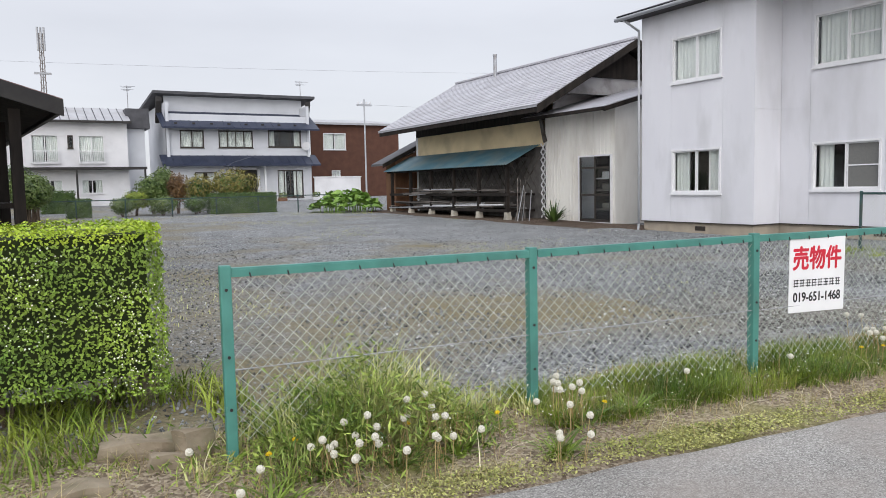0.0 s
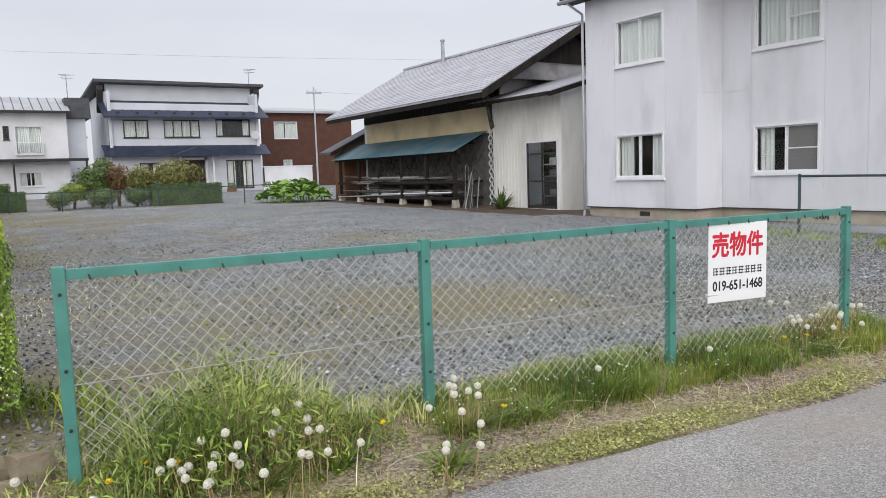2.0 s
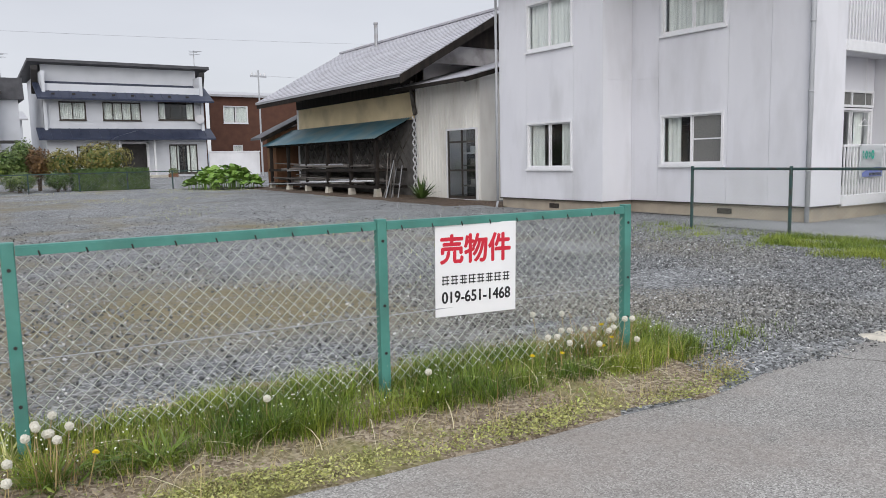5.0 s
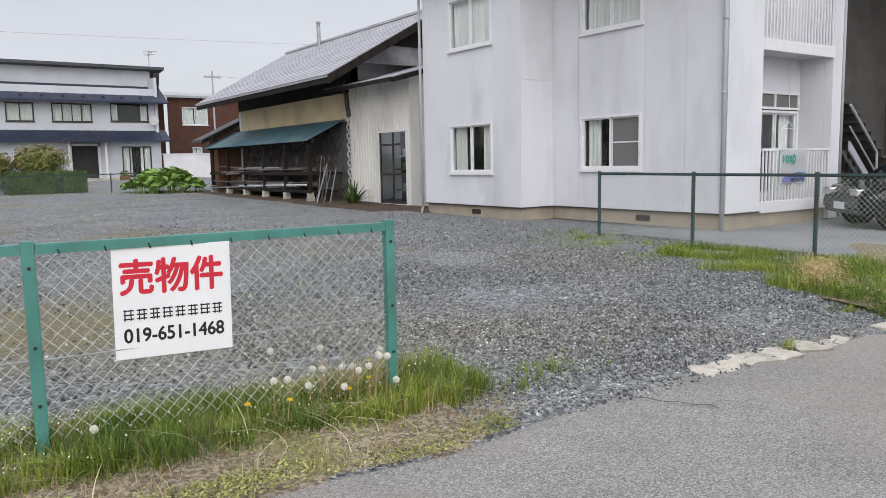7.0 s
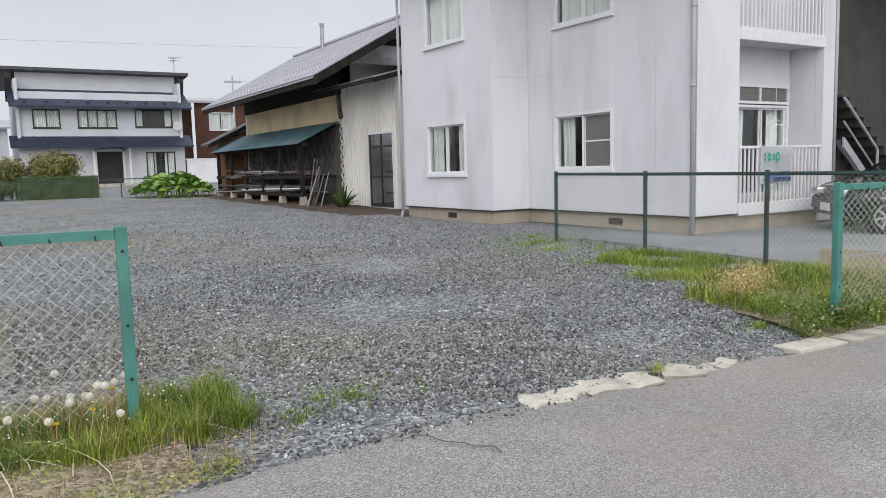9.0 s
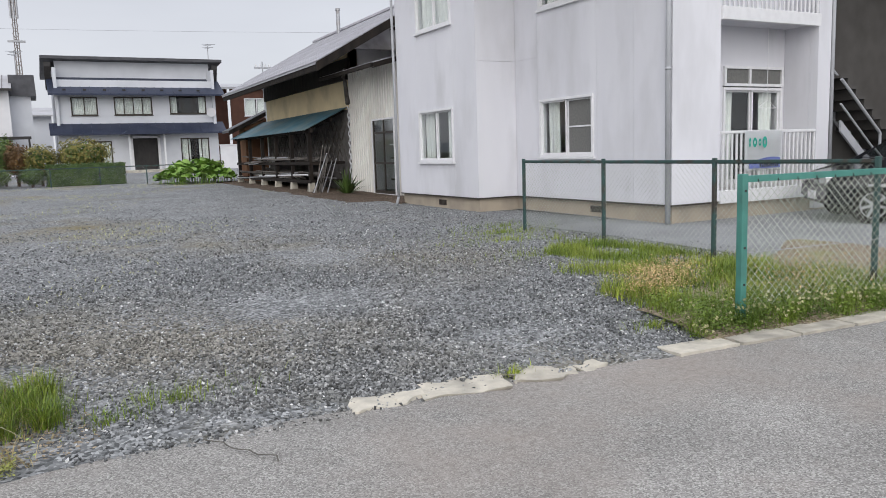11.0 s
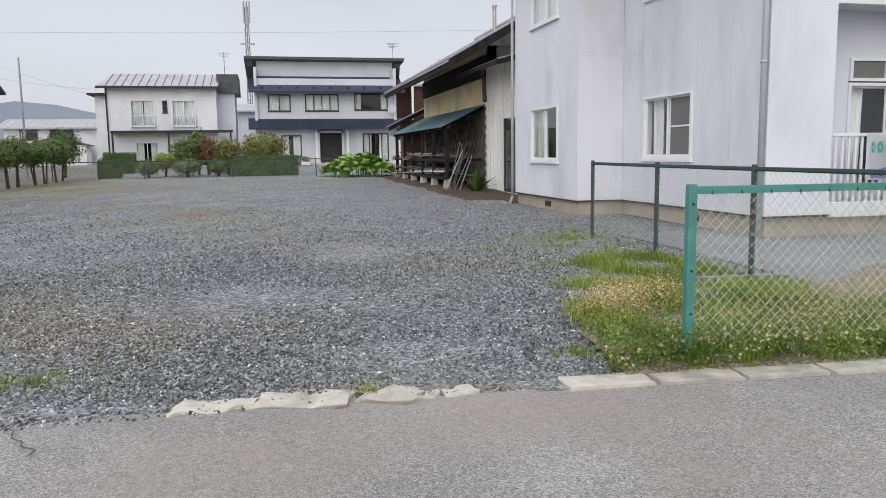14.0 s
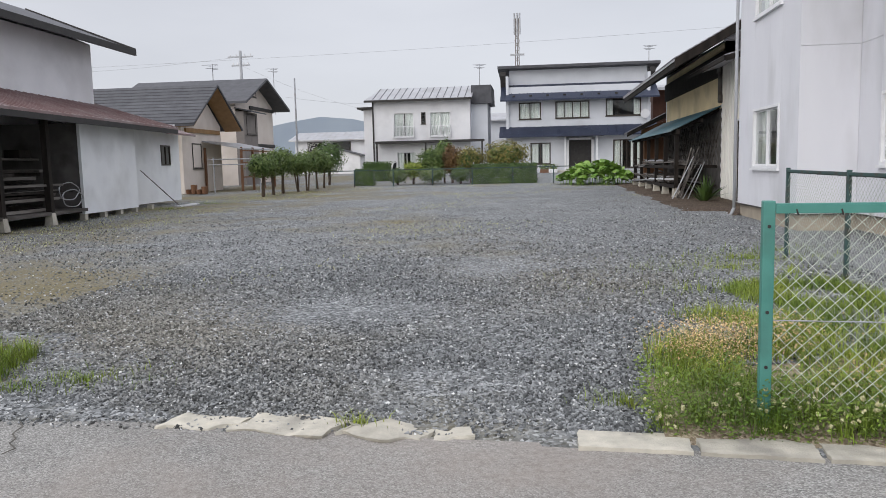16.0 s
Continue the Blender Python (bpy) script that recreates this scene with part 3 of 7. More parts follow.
panels("x", 0.0, (EA, 14.33, 16.08, 17.2), (0.52, TOP - 0.05), holes_a)
panels("y", EA, (0.0, 0.97), (0.52, 3.35, TOP - 0.05), ())
panels("x", 0.97, (EB, 9.75, 10.72, 12.56), (0.52, TOP - 0.05), holes_b)
panels("x", 0.97, (12.56, EA), (0.52, 3.35, TOP - 0.05), holes_b)
panels("y", EB, (0.97, 2.06), (0.52, TOP - 0.05), ())
for b_ in ((0.05, 0.2, EA + 0.2, 17.0), (0.05, 1.2, EA + 0.05, EA + 0.2), (1.02, 1.2, EB + 0.2, EA + 0.05), (1.02, 4.9, EB + 0.05, EB + 0.2), (0.05, 8.95, 17.0, 17.15), (8.8, 8.95, 10, 17.0)):
    bm = bmesh.new()
    box(bm, *b_, -0.1, 0.5)
    part("plinth", bm, PLINTH, apt, "stained beige concrete plinth")
bm = bmesh.new()
box(bm, -0.02, 0.05, EA - 0.02, 17.2, 0.495, 0.522)
box(bm, 0.05, 0.97, EA - 0.02, EA + 0.05, 0.495, 0.522)
box(bm, 0.95, 1.0, EB - 0.02, EA - 0.02, 0.495, 0.522)
box(bm, 1.0, 2.05, EB - 0.02, EB + 0.04, 0.495, 0.522)
part("base_flashing", bm, BRONZE_ALU, apt)
for y in (14.9,):
    bm = bmesh.new()
    box(bm, 0.04, 0.06, y, y + 0.35, 0.3, 0.42)
    for k in range(5):
        box(bm, 0.03, 0.045, y + 0.02 + k * 0.065, y + 0.05 + k * 0.065, 0.31, 0.41)
    part("floor_vent", bm, BRONZE_ALU, apt)
bm = bmesh.new()
box(bm, 1.0, 1.03, 10.6, 10.95, 0.3, 0.42)
part("floor_vent", bm, BRONZE_ALU, apt)
# eaves and roof
bm = bmesh.new()
slab(bm, (-0.45, 8.2, TOP + 0.02), (-0.45, 17.75, TOP + 0.02), (5.0, 17.75, 8.1), (5.0, 8.2, 8.1), 0.1)
slab(bm, (5.0, 8.2, 8.1), (5.0, 17.75, 8.1), (10.4, 17.75, TOP + 0.02), (10.4, 8.2, TOP + 0.02), 0.1)
part("roof", bm, DARK_ROOF, apt)
bm = bmesh.new()
prism(bm, [(0.0, TOP), (9.0, TOP), (5.0, 7.95)], "y", 17.05, 17.2)
part("gable", bm, SIDING, apt)
bm = bmesh.new()
prism(bm, [(0.97, TOP), (9.0, TOP), (5.0, 7.95)], "y", EB + 0.01, EB + 0.16)
part("gable", bm, SIDING, apt)
bm = bmesh.new()
box(bm, -0.42, 0.0, 8.2, 17.72, TOP - 0.12, TOP - 0.08)
box(bm, -0.45, -0.42, 8.2, 17.75, TOP - 0.14, TOP + 0.0)
part("soffit", bm, BLACK_TRIM, apt)
bm = bmesh.new()
tube(bm, (-0.5, 8.2, TOP - 0.07), (-0.5, 17.75, TOP - 0.1), 0.055)
part("gutter", bm, PIPE_GREY, apt, smooth=True)
bm = bmesh.new()
for a, b in (((-0.5, 17.45, TOP - 0.12), (-0.06, 17.25, TOP - 0.45)), ((-0.06, 17.25, TOP - 0.45), (-0.06, 17.25, 0.4)), ((-0.06, 17.25, 0.4), (-0.14, 17.2, 0.24))):
    tube(bm, a, b, 0.035)
part("downpipe", bm, PIPE_GREY, apt, "grey plastic downpipe", smooth=True)
bm = bmesh.new()
tube(bm, (0.9, EB + 0.02, TOP - 0.1), (0.9, EB + 0.02, 0.22), 0.045)
for z in (1.2, 2.7, 4.0, 5.4):
    tube(bm, (0.9, EB + 0.02, z), (0.9, EB + 0.02, z + 0.04), 0.055)
part("downpipe", bm, PIPE_GREY, apt, "grey plastic downpipe", smooth=True)
for h in holes_a:
    window(apt, "x", 0.0, *h, curtain=1.1 if h[2] > 3 else 0.62, label="white sliding window with curtains")
for h in holes_b:
    window(apt, "x", 0.97, *h, curtain=1.15 if h[2] > 3 else 0.55, net=h[2] < 3, rail=h[2] > 3, label="white sliding window with an insect screen")
# balcony door in the recess
win = window(apt, "y", 9.5, 2.85, 4.42, 0.75, 2.5, curtain=0.55, name="balcony_door", label="white glazed balcony door with a curtain")
bm = bmesh.new()
for a, b, c, d in ((2.85, 4.42, 2.52, 2.57), (2.85, 4.42, 2.83, 2.88), (2.85, 2.9, 2.57, 2.83), (4.37, 4.42, 2.57, 2.83), (3.5, 3.54, 2.57, 2.83)):
    box(bm, a, b, 9.45, 9.53, c, d)
part("transom_frame", bm, WHITE_ALU, win)
bm = bmesh.new()
box(bm, 2.9, 4.37, 9.485, 9.495, 2.57, 2.83)
part("transom_pane", bm, NET, win)


def balcony(z0, railz, zf):
    bm = bmesh.new()
    box(bm, 2.05, 4.5, EB + 0.02, 9.95, z0, zf)
    slabp = part("balcony_floor", bm, PLINTH if z0 < 1 else SIDING, apt)
    bm = bmesh.new()
    box(bm, 2.05, 4.55, EB - 0.05, EB + 0.03, zf - 0.14, zf + 0.08, bevel=0.008)
    part("balcony_edge", bm, WHITE_ALU, apt)
    bm = bmesh.new()
    box(bm, 2.06, 4.52, EB - 0.04, EB + 0.02, railz - 0.05, railz, bevel=0.008)
    part("handrail", bm, WHITE_ALU, apt)
    n = 22
    bm0 = bmesh.new()
    box(bm0, -0.017, 0.017, -0.012, 0.012, 0, railz - 0.05 - zf - 0.08)
    first = part("baluster", bm0, WHITE_ALU, apt, local=True)
    first.location = Vector((2.12, EB - 0.01, zf + 0.08)) - apt.location
    for i in range(1, n):
        o = first.copy()
        scene.collection.objects.link(o)
        o.location = Vector((2.12 + 2.36 * i / (n - 1), EB - 0.01, zf + 0.08)) - apt.location


balcony(0.45, 1.71, 0.62)
balcony(3.58, 4.75, 3.68)
bm = bmesh.new()
box(bm, 4.5, 4.85, EB - 0.04, EB + 0.12, 0.25, TOP)
part("balcony_post", bm, SIDING, apt)
bm = bmesh.new()
tube(bm, (4.93, EB - 0.02, TOP - 0.1), (4.93, EB - 0.02, 0.25), 0.04)
part("downpipe", bm, PIPE_GREY, apt, "grey plastic downpipe", smooth=True)
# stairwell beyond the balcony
# dark tone puts the stairwell's shade into its walls, ceiling and steps
STAIR_SHADE = mat("shaded_stairwell", (0.075, 0.07, 0.066), (0.10, 0.095, 0.09), 2, 0.8)
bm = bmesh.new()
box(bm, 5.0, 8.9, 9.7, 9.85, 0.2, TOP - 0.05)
part("stairwell_wall", bm, STAIR_SHADE, apt)
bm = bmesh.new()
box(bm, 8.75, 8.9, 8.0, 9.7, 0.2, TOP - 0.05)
part("stairwell_wall", bm, STAIR_SHADE, apt)
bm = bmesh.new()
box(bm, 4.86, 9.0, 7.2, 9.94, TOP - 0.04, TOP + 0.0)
part("stairwell_wall", bm, STAIR_SHADE, apt)
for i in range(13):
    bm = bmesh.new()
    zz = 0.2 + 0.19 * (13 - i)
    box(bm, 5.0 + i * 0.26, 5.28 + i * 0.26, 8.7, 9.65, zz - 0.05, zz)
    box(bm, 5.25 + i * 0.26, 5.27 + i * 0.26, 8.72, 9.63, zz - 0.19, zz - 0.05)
    part("stair_step", bm, STAIR_SHADE, apt)
for y, (xa, za), (xb, zb) in ((8.66, (4.98, 2.6), (6.2, 1.6)), (9.5, (5.1, 3.5), (7.4, 1.75))):
    bm = bmesh.new()
    tube(bm, (xa, y, za), (xb, y, zb), 0.028)
    tube(bm, (xb, y, zb), (xb, y, zb - 1.0), 0.028)
    tube(bm, (xa, y, za - 0.45), (xb, y, zb - 0.45), 0.02)
    slab(bm, (xa, y - 0.02, za - 0.75), (xa, y + 0.02, za - 0.75), (xb, y + 0.02, zb - 0.75), (xb, y - 0.02, zb - 0.75), 0.2)
    part("stair_rail", bm, PIPE_GREY, apt, "grey steel stair rail")

# banner and hanger on the balcony
ban = thing("banner", (3.05, EB - 0.06, 1.66), "white vinyl banner with teal lettering and a blue curve", "banner")
bm = bmesh.new()
k = 12
g = [[bm.verts.new((2.60 + 0.95 * i / k, EB - 0.065 - 0.012 * math.sin(i * 0.9) * j / 4, 1.70 - 0.68 * j / 4)) for i in range(k + 1)] for j in range(5)]
for j in range(4):
    for i in range(k):
        bm.faces.new((g[j][i], g[j][i + 1], g[j + 1][i + 1], g[j + 1][i]))
bmesh.ops.solidify(bm, geom=bm.faces, thickness=0.003)
part("sheet", bm, BANNER, ban, smooth=True)
for i, (w, h) in enumerate(((0.05, 0.17), (0.1, 0.17), (0.07, 0.13), (0.12, 0.2))):
    bm = bmesh.new()
    u = 2.70 + i * 0.125
    bmesh.ops.create_circle(bm, segments=14, radius=0.5)
    ring = list(bm.verts)
    inner = [bm.verts.new(v.co * 0.42) for v in ring]
    for a in range(14):
        b = (a + 1) % 14
        bm.faces.new((ring[a], ring[b], inner[b], inner[a]))
    bmesh.ops.transform(bm, matrix=Matrix.Translation((u, EB - 0.085, 1.50)) @ Matrix.Rotation(radians(90), 4, "X") @ Matrix.Diagonal((w, h, 1, 1)), verts=bm.verts)
    part("mark", bm, TEAL_PRINT, ban)
bm = bmesh.new()
arc = [(2.68 + 0.8 * i / 14, 1.08 + 0.16 * math.sin(math.pi * (0.1 + 0.55 * i / 14))) for i in range(15)]
prism(bm, arc + [(3.48, 1.05), (2.68, 1.05)], "y", EB - 0.086, EB - 0.083)
part("curve", bm, BLUE_PRINT, ban)
bm = bmesh.new()
for i in range(9):
    box(bm, 2.95 + i * 0.055, 2.985 + i * 0.055, EB - 0.092, EB - 0.089, 1.07, 1.13)
part("lettering_bar", bm, SIGN_BLACK, ban)
bm = bmesh.new()
tube(bm, (3.85, 9.35, 3.58), (3.85, 9.35, 2.3), 0.006, seg=5)
for a, b in (((3.6, 9.35, 2.12), (3.85, 9.35, 2.26)), ((3.85, 9.35, 2.26), (4.1, 9.35, 2.12)), ((3.6, 9.35, 2.12), (4.1, 9.35, 2.12)), ((3.85, 9.35, 2.3), (3.85, 9.35, 2.25))):
    tube(bm, a, b, 0.008, seg=5)
solid("clothes_hanger", bm, WHITE_ALU, "white clothes hanger hung below the upper balcony", "hanger", base=(3.85, 9.35, 3.58))

# ---- barn with lean-to ----
barn = thing("barn", (4, 29, 0.3), "old storehouse with cream plaster walls and grey metal roof", "barn")
bm = bmesh.new()
cells(bm, "x", 1.1, 0.25, 23.1, 33.3, 3.0, 4.9)
part("upper_wall", bm, CREAM, barn)
bm = bmesh.new()
cells(bm, "x", 1.1, 0.25, 23.1, 33.3, 0.1, 3.0)
part("lower_wall", bm, mat("namako_wall", (0.08, 0.075, 0.072), (0.15, 0.142, 0.135), 3, 0.9, bump=0.3), barn, "dark tiled lower wall")
bm = bmesh.new()
prism(bm, [(1.1, 0.1), (7.6, 0.1), (7.6, 4.4), (3.75, 6.6), (1.1, 5.1)], "y", 23.1, 23.35)
part("gable_wall", bm, WHITE_WALL, barn)
bm = bmesh.new()
prism(bm, [(0.75, 4.75), (6.75, 4.75), (3.75, 6.4)], "y", 21.95, 22.05)
part("upper_gable", bm, mat("weathered_grey_plaster", (0.42, 0.41, 0.41), (0.33, 0.32, 0.32), 1.5, 0.9, bump=0.2, c=(0.12, 0.11, 0.105), cscale=1.3, camt=0.7), barn, "weathered grey plaster gable")
bm = bmesh.new()
prism(bm, [(2.0, 5.35), (5.5, 5.35), (3.75, 6.34)], "y", 21.86, 21.94)
part("gable_boarding", bm, DARK_WOOD, barn, "blackened boards under the ridge")
bm = bmesh.new()
slab(bm, (-0.6, 21.37, 4.19), (-0.6, 23.05, 4.19), (3.75, 23.05, 6.62), (3.75, 21.37, 6.62), 0.03)
slab(bm, (3.75, 21.37, 6.62), (3.75, 23.05, 6.62), (8.1, 23.05, 4.19), (8.1, 21.37, 4.19), 0.03)
part("verge_soffit", bm, DARK_WOOD, barn)
bm = bmesh.new()
prism(bm, [(1.1, 0.1), (7.6, 0.1), (7.6, 4.4), (3.75, 6.6), (1.1, 5.1)], "y", 33.3, 33.5)
part("gable_wall", bm, WHITE_WALL, barn)
bm = bmesh.new()
cells(bm, "x", 7.6, 0.2, 23.35, 33.3, 0.1, 4.5, outward=1)
part("back_wall", bm, CREAM, barn)
bm = bmesh.new()
slab(bm, (-0.65, 21.35, 4.25), (-0.65, 34.0, 4.25), (3.75, 34.0, 6.7), (3.75, 21.35, 6.7), 0.07)
slab(bm, (3.75, 21.35, 6.7), (3.75, 34.0, 6.7), (8.15, 34.0, 4.25), (8.15, 21.35, 4.25), 0.07)
roof = part("roof", bm, BARN_ROOF, barn)
nc = 26
proto = None
for i in range(nc):
    t0, t1 = i / nc, (i + 1) / nc
    x0, z0, x1, z1 = -0.67 + 4.42 * t0, 4.25 + 2.45 * t0, -0.67 + 4.42 * t1, 4.25 + 2.45 * t1
    if proto is None:
        bm = bmesh.new()
        slab(bm, (x0, 21.33, z0 + 0.024), (x0, 34.02, z0 + 0.024), (x1, 34.02, z1 + 0.006), (x1, 21.33, z1 + 0.006), 0.02)
        proto = part("shingle_course", bm, BARN_ROOF, roof)
        first_x, first_z = x0, z0
    else:
        o = proto.copy()
        scene.collection.objects.link(o)
        o.location = (x0 - first_x, 0, z0 - first_z)
bm = bmesh.new()
box(bm, 3.63, 3.87, 21.3, 34.05, 6.68, 6.78, bevel=0.02)
part("ridge_cap", bm, BARN_ROOF, barn)
bm = bmesh.new()
slab(bm, (-0.67, 21.26, 4.23), (-0.67, 21.34, 4.23), (3.75, 21.34, 6.7), (3.75, 21.26, 6.7), 0.26)
slab(bm, (3.75, 21.26, 6.7), (3.75, 21.34, 6.7), (8.15, 21.34, 4.23), (8.15, 21.26, 4.23), 0.26)
part("bargeboard", bm, DARK_WOOD, barn)
bm = bmesh.new()
box(bm, -0.62, -0.54, 21.36, 33.95, 4.02, 4.23)
part("eaves_board", bm, DARK_WOOD, barn)
for i in range(15):
    bm = bmesh.new()
    y = 21.6 + i * 0.86
    slab(bm, (-0.54, y, 4.23), (-0.54, y + 0.09, 4.23), (1.4, y + 0.09, 5.31), (1.4, y, 5.31), 0.12)
    part("rafter", bm, DARK_WOOD, barn)
bm = bmesh.new()
box(bm, 1.0, 1.1, 23.1, 33.3, 3.95, 4.62)
part("dark_frieze", bm, DARK_WOOD, barn)
bm = bmesh.new()
for a, b in (((0.95, 23.05, 3.15), (1.0, 23.4, 4.0)), ((0.98, 23.4, 4.0), (1.0, 23.3, 4.3))):
    tube(bm, a, b, 0.09, 0.06, 7)
part("pent_bracket", bm, GREY_WOOD, barn)
# lattice of raised plaster ridges at the corner
for i in range(9):
    for sgn in (1, -1):
        bm = bmesh.new()
        z = 0.55 + i * 0.3
        box(bm, -0.02, 0.02, -0.2, 0.2, -0.022, 0.022, Matrix.Translation((1.09, 23.36, z)) @ Matrix.Rotation(radians(48 * sgn), 4, "X"))
        part("plaster_ridge", bm, WHITE_WALL, barn)
# annex with ribbed sheet wall
annex = thing("barn_annex", (2, 21, 0.25), "white ribbed steel annex with a dark glazed door", "annex")


def ribbed(parent, y0, y1, z0, z1, x, holes=()):
    pitch = 0.17
    n = int((y1 - y0) / pitch)
    for i in range(n):
        a = y0 + (y1 - y0) * i / n
        b = a + (y1 - y0) / n
        m = (a + b) / 2
        lo, hi = z0, z1
        for o in holes:
            if o[0] < m < o[1]:
                lo = o[3]
        bm = bmesh.new()
        prism(bm, [(x + 0.02, a), (x - 0.022, a), (x - 0.022, a + 0.03), (x, a + 0.045), (x, b), (x + 0.02, b)], "z", lo, hi)
        part("ribbed_sheet", bm, RIB_WALL, parent)


ribbed(annex, 19.4, 23.1, 0.26, 4.2, 1.0, [(19.55, 21.2, 0.3, 2.55)])
bm = bmesh.new()
prism(bm, [(1.02, 0.2), (5.2, 0.2), (5.2, 5.15), (1.02, 4.1)], "y", 19.4, 19.5)
part("end_wall", bm, RIB_WALL, annex)
bm = bmesh.new()
slab(bm, (0.1, 18.95, 3.99), (0.1, 23.3, 3.99), (5.25, 23.3, 5.36), (5.25, 18.95, 5.36), 0.05)
part("roof", bm, BARN_ROOF, annex)
bm = bmesh.new()
box(bm, 0.07, 0.12, 18.95, 23.3, 3.86, 3.97)
slab(bm, (0.1, 18.9, 3.96), (0.1, 18.96, 3.96), (5.25, 18.96, 5.34), (5.25, 18.9, 5.34), 0.14)
part("fascia", bm, DARK_WOOD, annex)
bm = bmesh.new()
for a, b, c, d in ((19.55, 21.2, 2.5, 2.55), (19.55, 19.6, 0.28, 2.5), (21.15, 21.2, 0.28, 2.5), (19.6, 21.15, 0.28, 0.33)):
    box(bm, 0.93, 1.03, a, b, c, d)
dr = part("door_frame", bm, WHITE_ALU, annex)
bm = bmesh.new()
for a, b, c, d in ((19.6, 21.15, 2.1, 2.16), (20.35, 20.4, 0.33, 2.5), (19.6, 19.66, 0.33, 2.5), (21.09, 21.15, 0.33, 2.5), (19.6, 21.15, 1.2, 1.26), (19.6, 21.15, 0.33, 0.42)):
    box(bm, 0.96, 1.0, a, b, c, d)
part("door_sash", bm, BRONZE_ALU, dr)
bm = bmesh.new()
box(bm, 0.985, 0.99, 19.66, 21.1, 0.42, 2.5)
part("pane", bm, GLASS, dr)
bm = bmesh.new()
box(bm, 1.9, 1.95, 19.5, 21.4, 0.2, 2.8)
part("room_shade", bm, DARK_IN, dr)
for zz, mt in ((0.7, GREY_WOOD), (1.35, GREY_WOOD), (1.75, WHITE_WALL)):
    bm = bmesh.new()
    box(bm, 1.4, 1.7, 19.9, 20.9, zz, zz + 0.05)
    box(bm, 1.4, 1.6, 20.0, 20.5, zz + 0.05, zz + 0.25)
    part("inner_shelf", bm, mt, dr)

# lean-to with stored timber
lean = thing("lean_to", (0.4, 28.6, 0.3), "open timber lean-to under a blue sheet roof along the barn", "lean-to")
bm = bmesh.new()
n = 120
for i in range(n):
    y0, y1 = 23.55 + 10.6 * i / n, 23.55 + 10.6 * (i + 1) / n
    dz0, dz1 = 0.012 * math.cos(i * math.pi), 0.012 * math.cos((i + 1) * math.pi)
    slab(bm, (-0.38, y0, 2.36 + dz0), (-0.38, y1, 2.36 + dz1), (1.1, y1, 3.08 + dz1), (1.1, y0, 3.08 + dz0), 0.012)
part("sheet_roof", bm, AWNING, lean)
bm = bmesh.new()
box(bm, -0.2, -0.1, 23.6, 34.1, 2.28, 2.40)
box(bm, 0.5, 0.58, 23.6, 34.1, 2.62, 2.72)
part("beam", bm, DARK_WOOD, lean)
POSTS = [23.9 + i * 1.95 for i in range(6)]
for y in POSTS:
    bm = bmesh.new()
    box(bm, -0.21, -0.09, y - 0.06, y + 0.06, 0.55, 2.34)
    pst = part("post", bm, DARK_WOOD, lean)
    bm = bmesh.new()
    gz = ground_z(-0.2, y)
    bmesh.ops.create_cone(bm, cap_ends=True, segments=4, radius1=0.17, radius2=0.12, depth=0.34, matrix=Matrix.Translation((-0.15, y, gz + 0.14)) @ Matrix.Rotation(radians(45), 4, "Z"))
    part("foot_stone", bm, CONCRETE, pst, "pale concrete footing")
    bm = bmesh.new()
    slab(bm, (-0.3, y, 2.36), (-0.3, y + 0.07, 2.36), (1.1, y + 0.07, 3.03), (1.1, y, 3.03), 0.09)
    part("rafter", bm, DARK_WOOD, lean)
for z in (0.62, 1.22):
    bm = bmesh.new()
    box(bm, -0.24, -0.21, 23.7, 33.8, z, z + 0.11)
    part("rail", bm, DARK_WOOD, lean)
    for y in POSTS:
        bm = bmesh.new()
        box(bm, -0.1, 1.05, y - 0.04, y + 0.04, z, z + 0.09)
        part("bearer", bm, DARK_WOOD, lean)
for i in range(84):
    bm = bmesh.new()
    L = random.uniform(3.0, 6.5)
    y = random.uniform(23.7, 33.8 - L)
    z = random.choice((0.72, 0.76, 0.81, 0.86, 0.92, 1.32, 1.36, 1.4, 1.45))
    x = random.uniform(-0.1, 0.95) if i % 2 else random.uniform(-0.2, 0.25)
    w = random.uniform(0.03, 0.1)
    mm = Matrix.Translation((x, y, z)) @ Matrix.Rotation(radians(random.uniform(-2.2, 2.2)), 4, "Z") @ Matrix.Rotation(radians(random.uniform(-1.6, 1.6)), 4, "X")
    if i % 4 == 0:
        tube(bm, mm @ Vector((0, 0, 0.03)), mm @ Vector((0, L, 0.03)), 0.03, seg=7)
    else:
        box(bm, 0, w, 0, L, 0, random.uniform(0.025, 0.05), mm)
    solid("timber_plank", bm, WHITE_ALU if i % 28 == 0 else STEEL if i % 9 == 0 else GREY_WOOD, "weathered plank or pole stacked in the lean-to", "timber", "stacked timber", base=tuple(mm.translation))
for i in range(9):
    bm = bmesh.new()
    y = 23.15 + random.uniform(-0.15, 0.5)
    tube(bm, (random.uniform(-0.5, 0.0), y - 0.35 + random.uniform(-0.2, 0.2), 0.27), (random.uniform(0.2, 0.7), y + 0.35, random.uniform(1.1, 1.9)), 0.018, seg=6)
    solid("leaning_pole", bm, GREY_WOOD if i % 3 else STEEL, "thin pole leaning at the lean-to's end", "pole", "leaning poles")
# raised plaster ridges crossing the dark tiles behind the timber
for i in range(22):
    for sgn in (1, -1):
        bm = bmesh.new()
        box(bm, -0.012, 0.012, -0.95, 0.95, -0.018, 0.018, Matrix.Translation((1.09, 24.2 + i * 0.41, 1.95)) @ Matrix.Rotation(radians(48 * sgn), 4, "X"))
        part("plaster_ridge", bm, GREY_WOOD, barn)
